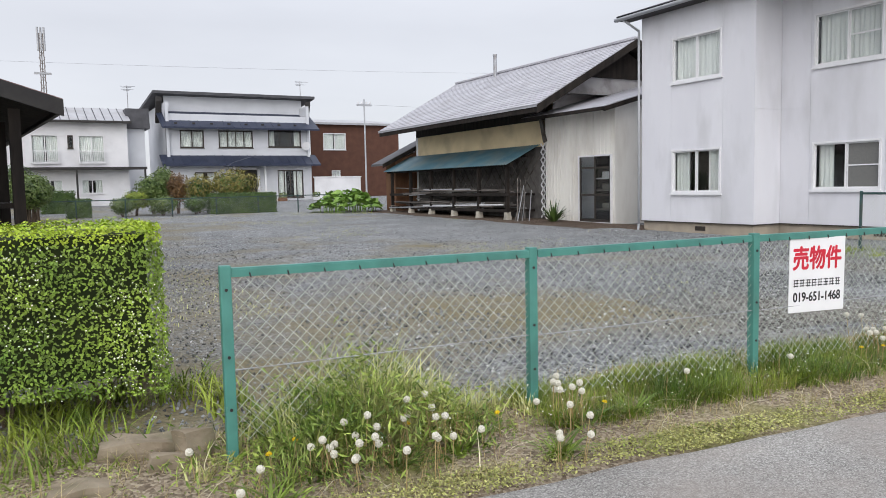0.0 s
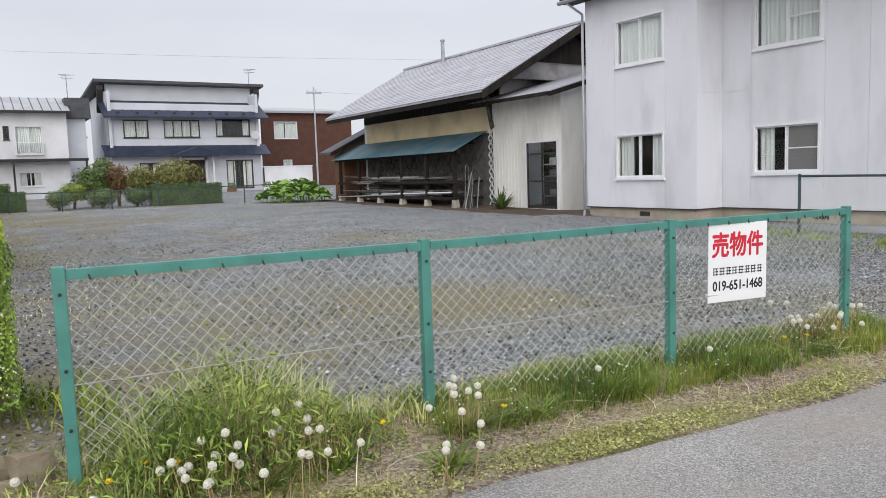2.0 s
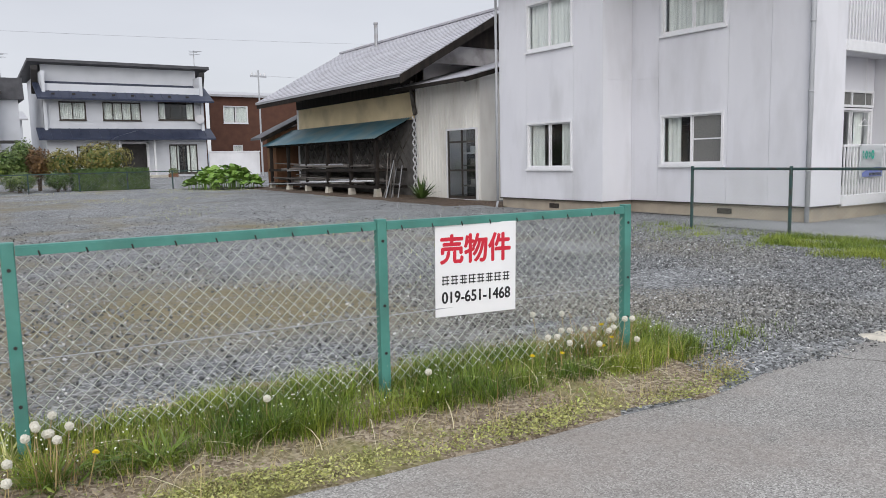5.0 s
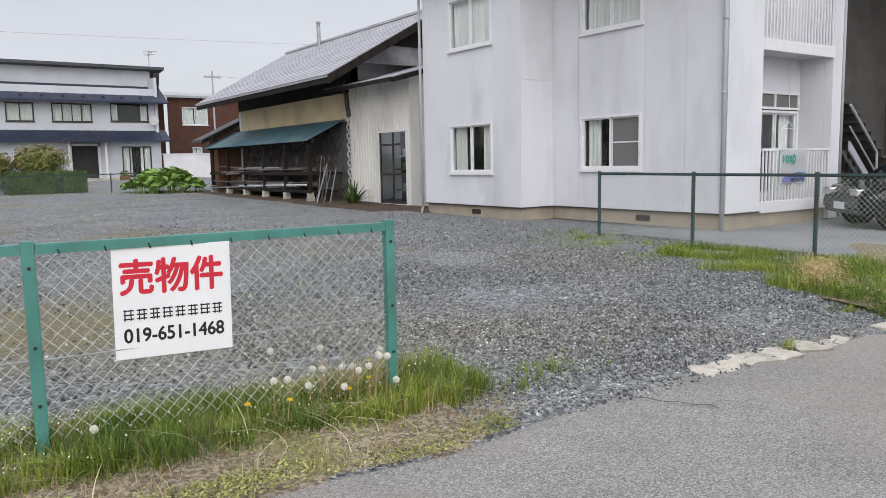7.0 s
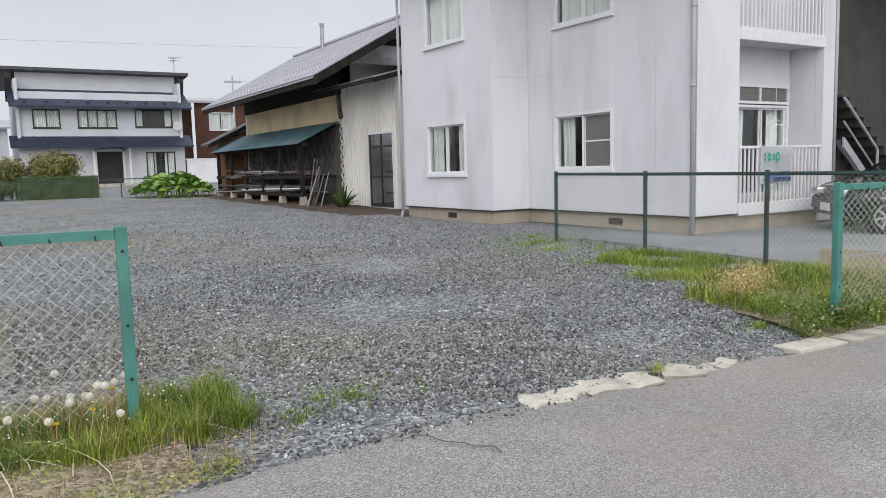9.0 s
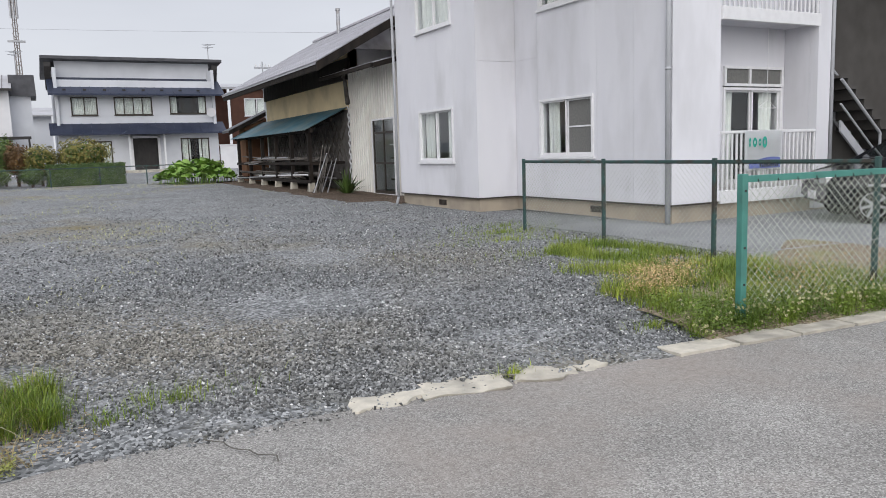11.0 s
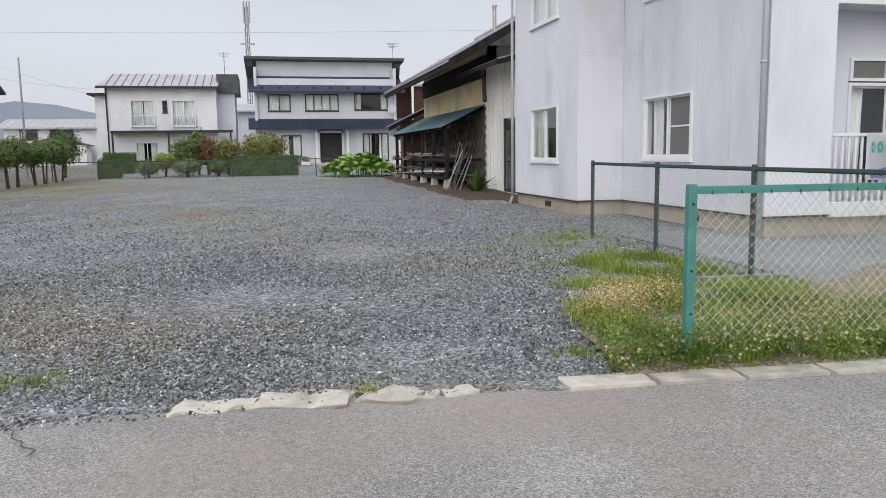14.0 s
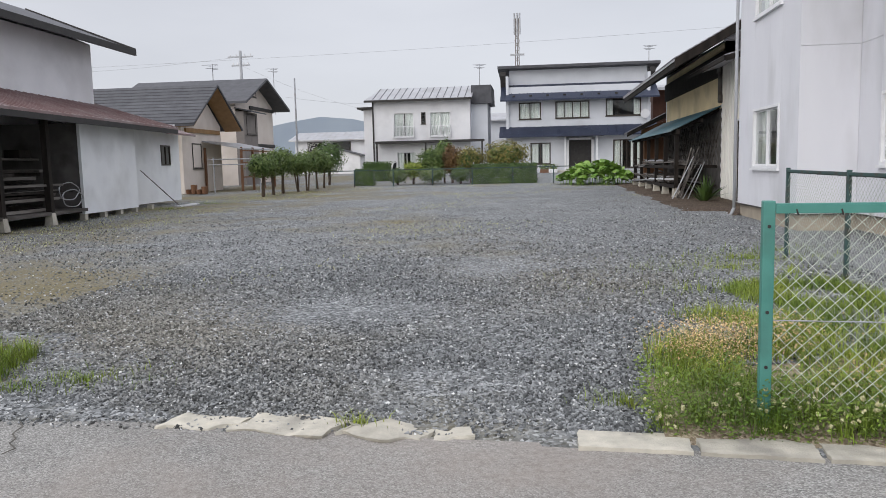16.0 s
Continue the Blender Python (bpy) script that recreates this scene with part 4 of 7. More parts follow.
# brown gabled outbuilding behind the barn's end
out = thing("outhouse", (2, 34.8, 0.45), "brown boarded outbuilding with a dark gable roof", "outbuilding")
bm = bmesh.new()
prism(bm, [(0.3, 0.2), (5, 0.2), (5, 4.6), (0.3, 2.9)], "y", 34.2, 35.3)
part("wall", bm, RED_WOOD, out)
bm = bmesh.new()
slab(bm, (-0.45, 34.04, 2.75), (-0.45, 35.4, 2.75), (4.2, 35.4, 5.0), (4.2, 34.04, 5.0), 0.1)
part("roof", bm, DARK_ROOF, out)
bm = bmesh.new()
slab(bm, (-0.47, 33.96, 2.72), (-0.47, 34.02, 2.72), (4.2, 34.02, 4.98), (4.2, 33.96, 4.98), 0.18)
part("bargeboard", bm, DARK_WOOD, out)

# ---- front wire fence ----
def wire_mesh(bm, a, b, z0, z1, pitch, r):
    """Crossing wires between two posts."""
    a, b = Vector(a), Vector(b)
    L, H = (b - a).length, z1 - z0
    d = (b - a).normalized()
    side = Vector((-d.y, d.x, 0)) * 0.006
    n = int((L + H) / pitch)
    for sgn in (1, -1):
        for i in range(1, n + 1):
            u = i * pitch
            p0, p1 = (max(0, u - H), min(H, u)), (min(L, u), max(0, u - L))
            if p1[0] - p0[0] < 0.03:
                continue
            q = []
            for uu, vv in (p0, p1):
                if sgn < 0:
                    uu = L - uu
                q.append(Vector((a.x + d.x * uu, a.y + d.y * uu, z0 + vv)) + side * sgn)
            tube(bm, q[0], q[1], r, seg=3)
    return bm


def wire_fence(name, pts, tops, bottoms, paint, post_w, rail, label, pitch, r, mid=True, cap=False):
    fence = thing(name, (pts[0][0], pts[0][1], bottoms[0]), label, "fence")
    d = Vector((pts[-1][0] - pts[0][0], pts[-1][1] - pts[0][1], 0)).normalized()
    ang = math.atan2(d.y, d.x)
    for (x, y), t, b in zip(pts, tops, bottoms):
        bm = bmesh.new()
        h = post_w / 2
        mm = Matrix.Translation((x, y, 0)) @ Matrix.Rotation(ang, 4, "Z")
        box(bm, -h, h, -h, h, b - 0.25, t + 0.015, mm, bevel=0.006)
        p = part("post", bm, paint, fence)
        for z in (b + 0.25, b + 0.55, t - 0.12):
            bm = bmesh.new()
            tube(bm, mm @ Vector((0, -h - 0.006, z)), mm @ Vector((0, -h, z)), 0.01, seg=6)
            part("bolt", bm, BLACK_TRIM, p)
    for i in range(len(pts) - 1):
        (xa, ya), (xb, yb) = pts[i], pts[i + 1]
        a, b = Vector((xa, ya, 0)), Vector((xb, yb, 0))
        L = (b - a).length
        e = d * (post_w / 2 + 0.002)
        za, zb = tops[i], tops[i + 1]
        m = Matrix.Translation(((xa + xb) / 2, (ya + yb) / 2, (za + zb) / 2)) @ Matrix.Rotation(ang, 4, "Z") @ Matrix.Rotation(-math.atan2(zb - za, L), 4, "Y")
        bm = bmesh.new()
        hl = L / 2 - post_w / 2 - 0.002
        box(bm, -hl, hl, -rail / 2, rail / 2, -0.042, -0.034 + rail * 0.75, m, bevel=0.004)
        box(bm, -hl, hl, -rail / 2 - 0.004, -rail / 2, -0.052, -0.01, m)
        rl = part("top_rail", bm, paint, fence)
        for k in range(9):
            bm = bmesh.new()
            u = -hl + 0.1 + (2 * hl - 0.2) * k / 8
            tube(bm, m @ Vector((u, -rail / 2 - 0.006, -0.03)), m @ Vector((u + 0.008, -rail / 2 - 0.006, -0.058)), 0.0045, seg=5)
            part("hook", bm, BLACK_TRIM, rl)
        lo = (bottoms[i] + bottoms[i + 1]) / 2 + 0.06
        bm = wire_mesh(bmesh.new(), a + e, b - e, lo, min(za, zb) - 0.05, pitch, r)
        w = part("wire_mesh", bm, WIRE if r > 0.0015 else STEEL, fence, "thin diamond wire mesh")
        w["kind"] = "stuff"
        if mid:
            bm = bmesh.new()
            z = lo + (min(za, zb) - lo) * 0.42
            k = 1
            for j in range(k):
                s0, s1 = j / k, (j + 1) / k
                q0, q1 = a.lerp(b, s0), a.lerp(b, s1)
                tube(bm, (q0.x, q0.y - 0.012, z - 0.03 * math.sin(math.pi * s0)), (q1.x, q1.y - 0.012, z - 0.03 * math.sin(math.pi * s1)), 0.0034, seg=4)
            part("tension_wire", bm, STEEL, fence)
    return fence


wire_fence("wire_fence", [(-14.757, 5.094), (-12.767, 4.953), (-10.781, 4.77), (-8.783, 4.612)], (1.2, 1.197, 1.203, 1.2), (0.15, 0.14, 0.13, 0.12), GREEN_PAINT, 0.062, 0.045,
           "green painted steel fence with diamond wire mesh along the road", 0.078, 0.0016)
wire_fence("wire_fence", [(-3.2, 3.895), (-1.2, 3.73)], (1.25, 1.25), (0.12, 0.1), GREEN_PAINT, 0.062, 0.045,
           "green painted steel fence panel on the weedy verge", 0.078, 0.0019)
wire_fence("wire_fence", [(-1.3, 3.98), (-1.28, 5.92), (-1.26, 7.89), (-1.235, 9.87)], (1.33, 1.33, 1.335, 1.345), (0.12, 0.15, 0.2, 0.22), DARK_GREEN_PAINT, 0.045, 0.035,
           "dark weathered wire fence along the yard", 0.075, 0.0016, mid=False)

# ---- sign board ----
sign = thing("sign", Matrix.Translation((-10.107, 4.70, 0.55)) @ Matrix.Rotation(math.atan2(-0.067, 0.61), 4, "Z") @ Matrix.Rotation(radians(0.9), 4, "Y"),
             "white for-sale board with red and black lettering tied to the fence", "sign")
bm = bmesh.new()
box(bm, -0.307, 0.307, -0.004, 0.004, 0, 0.607, bevel=0.003)
part("board", bm, SIGN_WHITE, sign, local=True)


def lettering(body, size, x, z, width, material, name, weight):
    c = bpy.data.curves.new(name, "FONT")
    c.body, c.size, c.align_x, c.extrude = body, size, "CENTER", 0.0006
    tmp = bpy.data.objects.new(name, c)
    scene.collection.objects.link(tmp)
    me = bpy.data.meshes.new_from_object(tmp)
    bpy.data.objects.remove(tmp)
    co = [v.co.x for v in me.vertices]
    k = width / (max(co) - min(co))
    off = (max(co) + min(co)) / 2
    bm = bmesh.new()
    bm.from_mesh(me)
    for v in bm.verts:
        v.co.x = (v.co.x - off) * k
    strokes = list(bm.verts) + list(bm.edges) + list(bm.faces)
    for j, (dx, dy) in enumerate(((weight, 0), (-weight, 0), (0, weight), (0, -weight), (weight * .7, weight * .7), (-weight * .7, -weight * .7))):
        r = bmesh.ops.duplicate(bm, geom=strokes)
        bmesh.ops.translate(bm, verts=[g for g in r["geom"] if isinstance(g, bmesh.types.BMVert)], vec=(dx, dy, -0.00012 * (j + 1)))
    bm.to_mesh(me)
    bm.free()
    me.materials.clear()
    me.materials.append(material)
    ob = new(name, me)
    ob.parent = sign
    ob.matrix_basis = Matrix.Translation((x, -0.0055, z)) @ Matrix.Rotation(radians(90), 4, "X")
    return ob


lettering("売物件", 0.2, -0.005, 0.365, 0.53, SIGN_RED, "red_lettering", 0.0055)
lettering("019-651-1468", 0.105, 0.0, 0.09, 0.52, SIGN_BLACK, "phone_number", 0.0022)
for i in range(8):
    bm = bmesh.new()
    x = -0.26 + i * 0.066
    for z in (0.213, 0.235, 0.258):
        box(bm, x, x + 0.052, -0.0058, -0.0046, z, z + 0.007)
    for u in (0.004 + (i % 3) * 0.006, 0.034):
        box(bm, x + u, x + u + 0.006, -0.0062, -0.005, 0.207, 0.268)
    part("lettering_bar", bm, SIGN_BLACK, sign, local=True)


# ---- leaves, blades and flowers ----
def blades(name, spots, material, label, category="grass", segs=2, parent=None):
    """Bent tapering blades; a spot is x, y, z, length, width, lean, turn."""
    verts, faces = [], []
    for x, y, z, L, w, lean, turn in spots:
        cx, cy, sx, sy = math.cos(turn), math.sin(turn), -math.sin(turn), math.cos(turn)
        base = len(verts)
        for k in range(segs + 1):
            t = k / segs
            out_ = L * lean * t * t
            up = L * t * (1 - 0.35 * lean * t)
            ww = w * (1 - t) ** 0.7
            if k < segs:
                verts.append((x + cx * out_ - sx * ww, y + cy * out_ - sy * ww, z + up))
                verts.append((x + cx * out_ + sx * ww, y + cy * out_ + sy * ww, z + up))
            else:
                verts.append((x + cx * out_, y + cy * out_, z + up))
        for k in range(segs - 1):
            b = base + 2 * k
            faces.append((b, b + 1, b + 3, b + 2))
        b = base + 2 * (segs - 1)
        faces.append((b, b + 1, b + 2))
    return raw(name, verts, faces, material, label, category)


def leaf_cloud(spots, aspect=0.55):
    """Small folded leaves; a spot is a place, an outward direction and a size."""
    verts, faces = [], []
    for p, nrm, s in spots:
        u = Vector((random.uniform(-1, 1), random.uniform(-1, 1), random.uniform(-1, 1))).cross(nrm)
        if u.length < 1e-4:
            continue
        u.normalize()
        nn = (nrm + Vector((random.uniform(-.6, .6), random.uniform(-.6, .6), random.uniform(-.6, .6)))).normalized()
        u = (u - nn * u.dot(nn)).normalized()
        w = nn.cross(u)
        b = len(verts)
        verts += [tuple(p - u * s), tuple(p + w * s * aspect + nn * s * .15), tuple(p + u * s), tuple(p - w * s * aspect + nn * s * .15)]
        faces += [(b, b + 1, b + 2), (b, b + 2, b + 3)]
    return verts, faces


def leaf_part(name, spots, material, parent, label="", aspect=0.55):
    verts, faces = leaf_cloud(spots, aspect)
    inv = place_of(parent).inverted()
    me = bpy.data.meshes.new(name)
    me.from_pydata([tuple(inv @ Vector(v)) for v in verts], [], faces)
    me.materials.append(material)
    ob = new(name, me)
    ob.parent = parent
    if label:
        ob["label"] = label
    return ob


R = random.Random(7)


def verge_spot(x0, x1, d0, d1):
    x = R.uniform(x0, x1)
    y = road_edge(x) + R.uniform(d0, d1)
    return x, y


def clumpy(x, y, k=2.2, s=0.0):
    return noise.noise((x * k, y * k, 4 + s)) > R.uniform(-0.35, 0.35)


def fan(cx, cy, n, spread, lo, hi, width, lean=(0.15, 0.8)):
    """Blades fanning out from one root."""
    out_ = []
    for _ in range(n):
        a, r = R.uniform(0, 6.28), abs(R.gauss(0, spread))
        x, y = cx + r * math.cos(a), cy + r * math.sin(a) * 0.7
        out_.append((x, y, ground_z(x, y), R.uniform(lo, hi), R.uniform(*width), R.uniform(*lean), a + R.gauss(0, 0.7)))
    return out_


# tufts of fresh grass along the fence, each with its own height
spots, deep = [], []
for i in range(760):
    x, y = verge_spot(-12.85, -8.2, 0.42, 1.05)
    if noise.noise((x * 1.6, y * 1.6, 4)) < R.uniform(-0.7, 0.0):
        continue
    k = 0.7 + 0.6 * noise.noise((x * 1.1, 0, 2))
    (deep if i % 3 == 0 else spots).extend(fan(x, y, 36, 0.05, 0.12 * k, 0.34 * k, (0.0018, 0.004)))
blades("verge_grass", spots, GRASS, "fresh green grass tufts under the wire fence")
blades("deep_verge_grass", deep, DEEP_WEED, "darker green grass tufts under the wire fence")
spots = []
while len(spots) < 6500:
    x, y = verge_spot(-16.8, -8.3, 0.0, 1.25)
    if not clumpy(x, y, 3.0, 9):
        continue
    spots.append((x, y, ground_z(x, y), R.uniform(0.05, 0.24), R.uniform(0.0012, 0.003), R.uniform(0.3, 1.6), R.uniform(0, 6.28)))
blades("dry_verge_grass", spots, DRY_GRASS, "dry straw-coloured grass on the verge")
# large leafy clump by the first bay
pale, green = [], []
for i in range(46):
    u = R.gauss(0, 0.5)
    cx, cy = -13.95 + u * 0.95, 5.0 + R.gauss(0, 0.16)
    top = max(0.26, 0.88 - 0.8 * abs(u)) * R.uniform(0.75, 1.1)
    (green if i % 3 == 0 else pale).extend(fan(cx, cy, 44, 0.06, top * 0.35, top, (0.003, 0.0085), (0.15, 0.75)))
blades("seeding_grass_clump", pale, SEED_GRASS, "tall pale green grass clump in seed", segs=4)
blades("green_grass_clump", green, WEED, "tall green grass clump by the fence", segs=4)
lspots = []
while len(lspots) < 9000:
    u, v, w = R.gauss(0, 0.48), R.gauss(0, 0.22), R.random()
    top = max(0.15, 0.74 - 0.75 * abs(u)) * (0.75 + 0.5 * noise.noise((u * 6, v * 6, 1)))
    x, y = -13.95 + u, 5.0 + v
    lspots.append((Vector((x, y, ground_z(x, y) + w * top)), Vector((R.uniform(-1, 1), R.uniform(-1, 0.6), R.uniform(0.1, 1))).normalized(), R.uniform(0.012, 0.042)))
v_, f_ = leaf_cloud(lspots[:6300], 0.2)
raw("clump_leaves", v_, f_, WEED, "narrow pale leaves of the tall clump", "weeds")
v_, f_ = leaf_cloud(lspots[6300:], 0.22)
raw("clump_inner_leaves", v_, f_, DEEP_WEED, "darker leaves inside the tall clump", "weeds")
# bare flower stalks and dead stems fanning out of the dandelion plants
spots = []
for cx, cy, n, sp, h in ((-14.35, 4.72, 40, 0.12, 0.34), (-13.95, 4.66, 60, 0.2, 0.36), (-13.55, 4.68, 50, 0.14, 0.38), (-12.68, 4.64, 60, 0.1, 0.32), (-13.02, 4.34, 26, 0.05, 0.28), (-9.15, 4.62, 120, 0.17, 0.40), (-8.85, 4.66, 70, 0.13, 0.40), (-14.8, 4.6, 30, 0.1, 0.28)):
    spots += fan(cx, cy, n, sp, h * 0.5, h * 1.1, (0.0015, 0.003), (0.1, 0.7))
for i in range(300):
    x, y = R.uniform(-14.9, -8.4), 0
    y = road_edge(x) + R.uniform(0.3, 0.95)
    spots.append((x, y, ground_z(x, y), R.uniform(0.15, 0.38), 0.0018, R.uniform(0.1, 0.9), R.uniform(0, 6.28)))
blades("dead_stems", spots, leaf_mat("brown_stem", (0.28, 0.18, 0.08), (0.42, 0.31, 0.15), 0.4), "thin brown flower stalks over the verge", segs=3)
spots = []
for i in range(60):
    x, y = verge_spot(-15.2, -8.5, 0.1, 0.7)
    spots.append((x, y, ground_z(x, y) + 0.03, R.uniform(0.15, 0.35), 0.0035, R.uniform(1.3, 2.2), R.uniform(0, 6.28)))
blades("straw_litter", spots, leaf_mat("pale_straw", (0.55, 0.49, 0.32), (0.66, 0.6, 0.42), 0.2), "pale dead straws lying on the verge", segs=4)
# dandelion rosettes
spots = []
for cx, cy in ((-14.35, 4.72), (-13.95, 4.62), (-13.55, 4.65), (-12.68, 4.62), (-13.02, 4.33), (-9.15, 4.6), (-8.85, 4.62), (-11.6, 4.6), (-10.6, 4.55), (-12.2, 4.6), (-14.7, 4.5)):
    spots += fan(cx, cy, 46, 0.08, 0.12, 0.26, (0.008, 0.018), (0.6, 1.4))
blades("weed_rosettes", spots, DEEP_WEED, "broad dark green leaf rosettes on the verge", "weeds", segs=4)
# small white and yellow weed blossoms
lspots = []
for i in range(900):
    x, y = verge_spot(-14.5, -8.5, 0.35, 0.95)
    if noise.noise((x * 1.4, y * 1.4, 30)) < 0:
        continue
    lspots.append((Vector((x, y, ground_z(x, y) + R.uniform(0.14, 0.3))), Vector((R.uniform(-.5, .5), -0.5, 1)).normalized(), R.uniform(0.003, 0.007)))
v_, f_ = leaf_cloud(lspots, 0.8)
raw("weed_blossoms", v_, f_, BLOSSOM, "tiny white weed blossoms over the verge", "weeds")
# low weed leaves over the strip
lspots = []
while len(lspots) < 19000:
    x, y = verge_spot(-17.5, -8.3, 0.05, 1.15)
    d = y - road_edge(x)
    if not clumpy(x, y, 1.7, 3) or d < 0.5 and R.random() < 0.85:
        continue
    lspots.append((Vector((x, y, ground_z(x, y) + R.uniform(0.01, 0.06 + 0.14 * max(0, noise.noise((x * 2, y * 2, 12)))))), Vector((R.uniform(-.6, .6), R.uniform(-.6, .6), 1)).normalized(), R.uniform(0.006, 0.016)))
v_, f_ = leaf_cloud(lspots)
raw("low_weeds", v_, f_, WEED, "low green weed leaves covering the verge", "weeds")
# yellow-green moss edge along the asphalt
lspots = []
while len(lspots) < 15000:
    x, y = verge_spot(-16.5, -8.4, -0.12, 0.17)
    if not clumpy(x, y, 1.3, 40):
        continue
    lspots.append((Vector((x, y, max(0.012, ground_z(x, y)) + R.uniform(0.0, 0.045))), Vector((R.uniform(-.6, .6), R.uniform(-.6, .6), 1)).normalized(), R.uniform(0.005, 0.014)))
v_, f_ = leaf_cloud(lspots)
raw("edge_clover", v_, f_, leaf_mat("yellow_green_clover", (0.25, 0.27, 0.07), (0.43, 0.42, 0.16), 0.45), "yellow-green creeping weeds along the asphalt edge", "weeds")
# weeds round the hedge and stones
spots = []
for i in range(3800):
    x, y = R.uniform(-17.5, -14.4), R.uniform(5.0, 6.9)
    if not clumpy(x, y, 1.5, 21):
        continue
    spots.append((x, y, ground_z(x, y), R.uniform(0.08, 0.32), R.uniform(0.004, 0.011), R.uniform(0.4, 1.3), R.uniform(0, 6.28)))
blades("hedge_foot_grass", spots, GRASS, "broad grass and weeds at the hedge foot", segs=3)
# verge right of the entrance
spots, red, low = [], [], []
while len(spots) < 15000:
    x = R.uniform(-3.7, 0.9)
    y = R.uniform(3.75 - 0.08 * (x + 6) + 0.7, 8.6)
    far = (y - 3.7)
    if x < -3.35 + 0.0 * far and far > 1.6 and R.random() < 0.6:
        continue
    if x > -1.0 + 0.15 * (1.5 - far) and far > 0.6:
        continue
    wob = 0.7 * noise.noise((x * 1.1, y * 1.1, 8)) + R.uniform(-0.25, 0.25)
    if x + wob < -2.9 and far > 1.7 or far > 3.2 + (x + wob + 2.6) * 1.4 or not clumpy(x, y, 1.4, 5):
        continue
    spots.append((x, y, ground_z(x, y), R.uniform(0.08, 0.26) if y < 5.4 else R.uniform(0.06, 0.17), R.uniform(0.0025, 0.005), R.uniform(0.2, 1.0), R.uniform(0, 6.28)))
blades("corner_grass", spots, GRASS, "fresh grass patch in the lot corner")
while len(low) < 22000:
    x = R.uniform(-3.85, 0.9)
    y = 3.55 - 0.08 * (x + 6) + 0.36 + abs(R.gauss(0, 0.3))
    h = 0.36 * max(0.2, 1 - abs(y - 4.0) * 0.8) * (0.5 + abs(noise.noise((x * 2.5, y * 2.5, 0))))
    low.append((Vector((x, y, ground_z(x, y) + R.uniform(0.0, 1.0) * h + 0.01)), Vector((R.uniform(-.7, .7), R.uniform(-.7, .3), 1)).normalized(), R.uniform(0.006, 0.015)))
v_, f_ = leaf_cloud(low)
raw("corner_weeds", v_, f_, DEEP_WEED, "bushy low weeds in front of the fence panel", "weeds")
spots = []
for i in range(150):
    x = R.uniform(-3.8, 0.8)
    y = 3.55 - 0.08 * (x + 6) + 0.42 + abs(R.gauss(0, 0.3))
    spots += fan(x, y, 40, 0.05, 0.1, 0.3, (0.0018, 0.0035))
blades("corner_tufts", spots, DEEP_WEED, "dark green grass tufts before the fence panel")
lspots = []
for i in range(420):
    x = R.uniform(-3.85, 0.7)
    y = 3.55 - 0.08 * (x + 6) + 0.36 + abs(R.gauss(0, 0.22))
    c = Vector((x, y, ground_z(x, y) + R.uniform(0.06, 0.24)))
    for k in range(9):
        d = Vector((R.gauss(0, 1), R.gauss(0, 1), R.gauss(0, 1))).normalized()
        lspots.append((c + d * 0.009, d, R.uniform(0.006, 0.01)))
v_, f_ = leaf_cloud(lspots, 0.8)
raw("clover_heads", v_, f_, leaf_mat("pale_flower_head", (0.36, 0.36, 0.18), (0.58, 0.54, 0.34), 0.3), "pale small weed flower heads", "weeds")
for i in range(6500):
    cxx, cyy, sp = R.choice(((-3.2, 4.85, 0.2), (-3.35, 4.7, 0.16), (-2.9, 5.0, 0.25), (-2.2, 4.1, 0.3), (-1.7, 4.3, 0.35)))
    x, y = R.gauss(cxx, sp), R.gauss(cyy, sp * 0.6)
    red.append((Vector((x, y, ground_z(x, y) + R.uniform(0.05, 0.3))), Vector((R.uniform(-.7, .7), R.uniform(-.7, .7), 1)).normalized(), R.uniform(0.005, 0.012)))
v_, f_ = leaf_cloud(red)
raw("reddish_weeds", v_, f_, SORREL, "reddish-brown seeding weeds in the lot corner", "weeds")
# small tufts in the gravel
spots = []
for cx_, cy_, rr, n in ((-7.55, 4.45, 0.2, 240), (-7.95, 4.3, 0.1, 90), (-8.35, 4.6, 0.15, 200), (-5.45, 3.85, 0.06, 90), (-3.9, 4.15, 0.12, 120), (-2.2, 8.9, 0.5, 500), (-1.7, 9.8, 0.5, 600), (-1.2, 10.6, 0.5, 350), (-2.5, 7.4, 0.5, 450), (-16.0, 22.5, 0.4, 300), (-15.9, 25, 0.5, 300)):
    for i in range(n):
        a, r = R.uniform(0, 6.28), abs(R.gauss(0, rr))
        x, y = cx_ + r * math.cos(a) * 1.5, cy_ + r * math.sin(a) * 0.7
        spots.append((x, y, ground_z(x, y), R.uniform(0.04, 0.13), R.uniform(0.002, 0.004), R.uniform(0.2, 1.2), R.uniform(0, 6.28)))
blades("gravel_tufts", spots, GRASS, "small grass tufts growing in the gravel")
spots = []
while len(spots) < 9000:
    x, y = R.uniform(-17, -1), R.uniform(7, 37)
    w_ = noise.noise((x * 0.22, y * 0.22, 0)) + (0.25 if x < -13 or y > 33 else -0.12)
    if w_ < R.uniform(0.05, 0.5):
        continue
    spots.append((x, y, ground_z(x, y), R.uniform(0.02, 0.07), R.uniform(0.003, 0.008), R.uniform(0.3, 1.4), R.uniform(0, 6.28)))
blades("sparse_lot_grass", spots, SEED_GRASS, "sparse dry grass growing through the gravel")

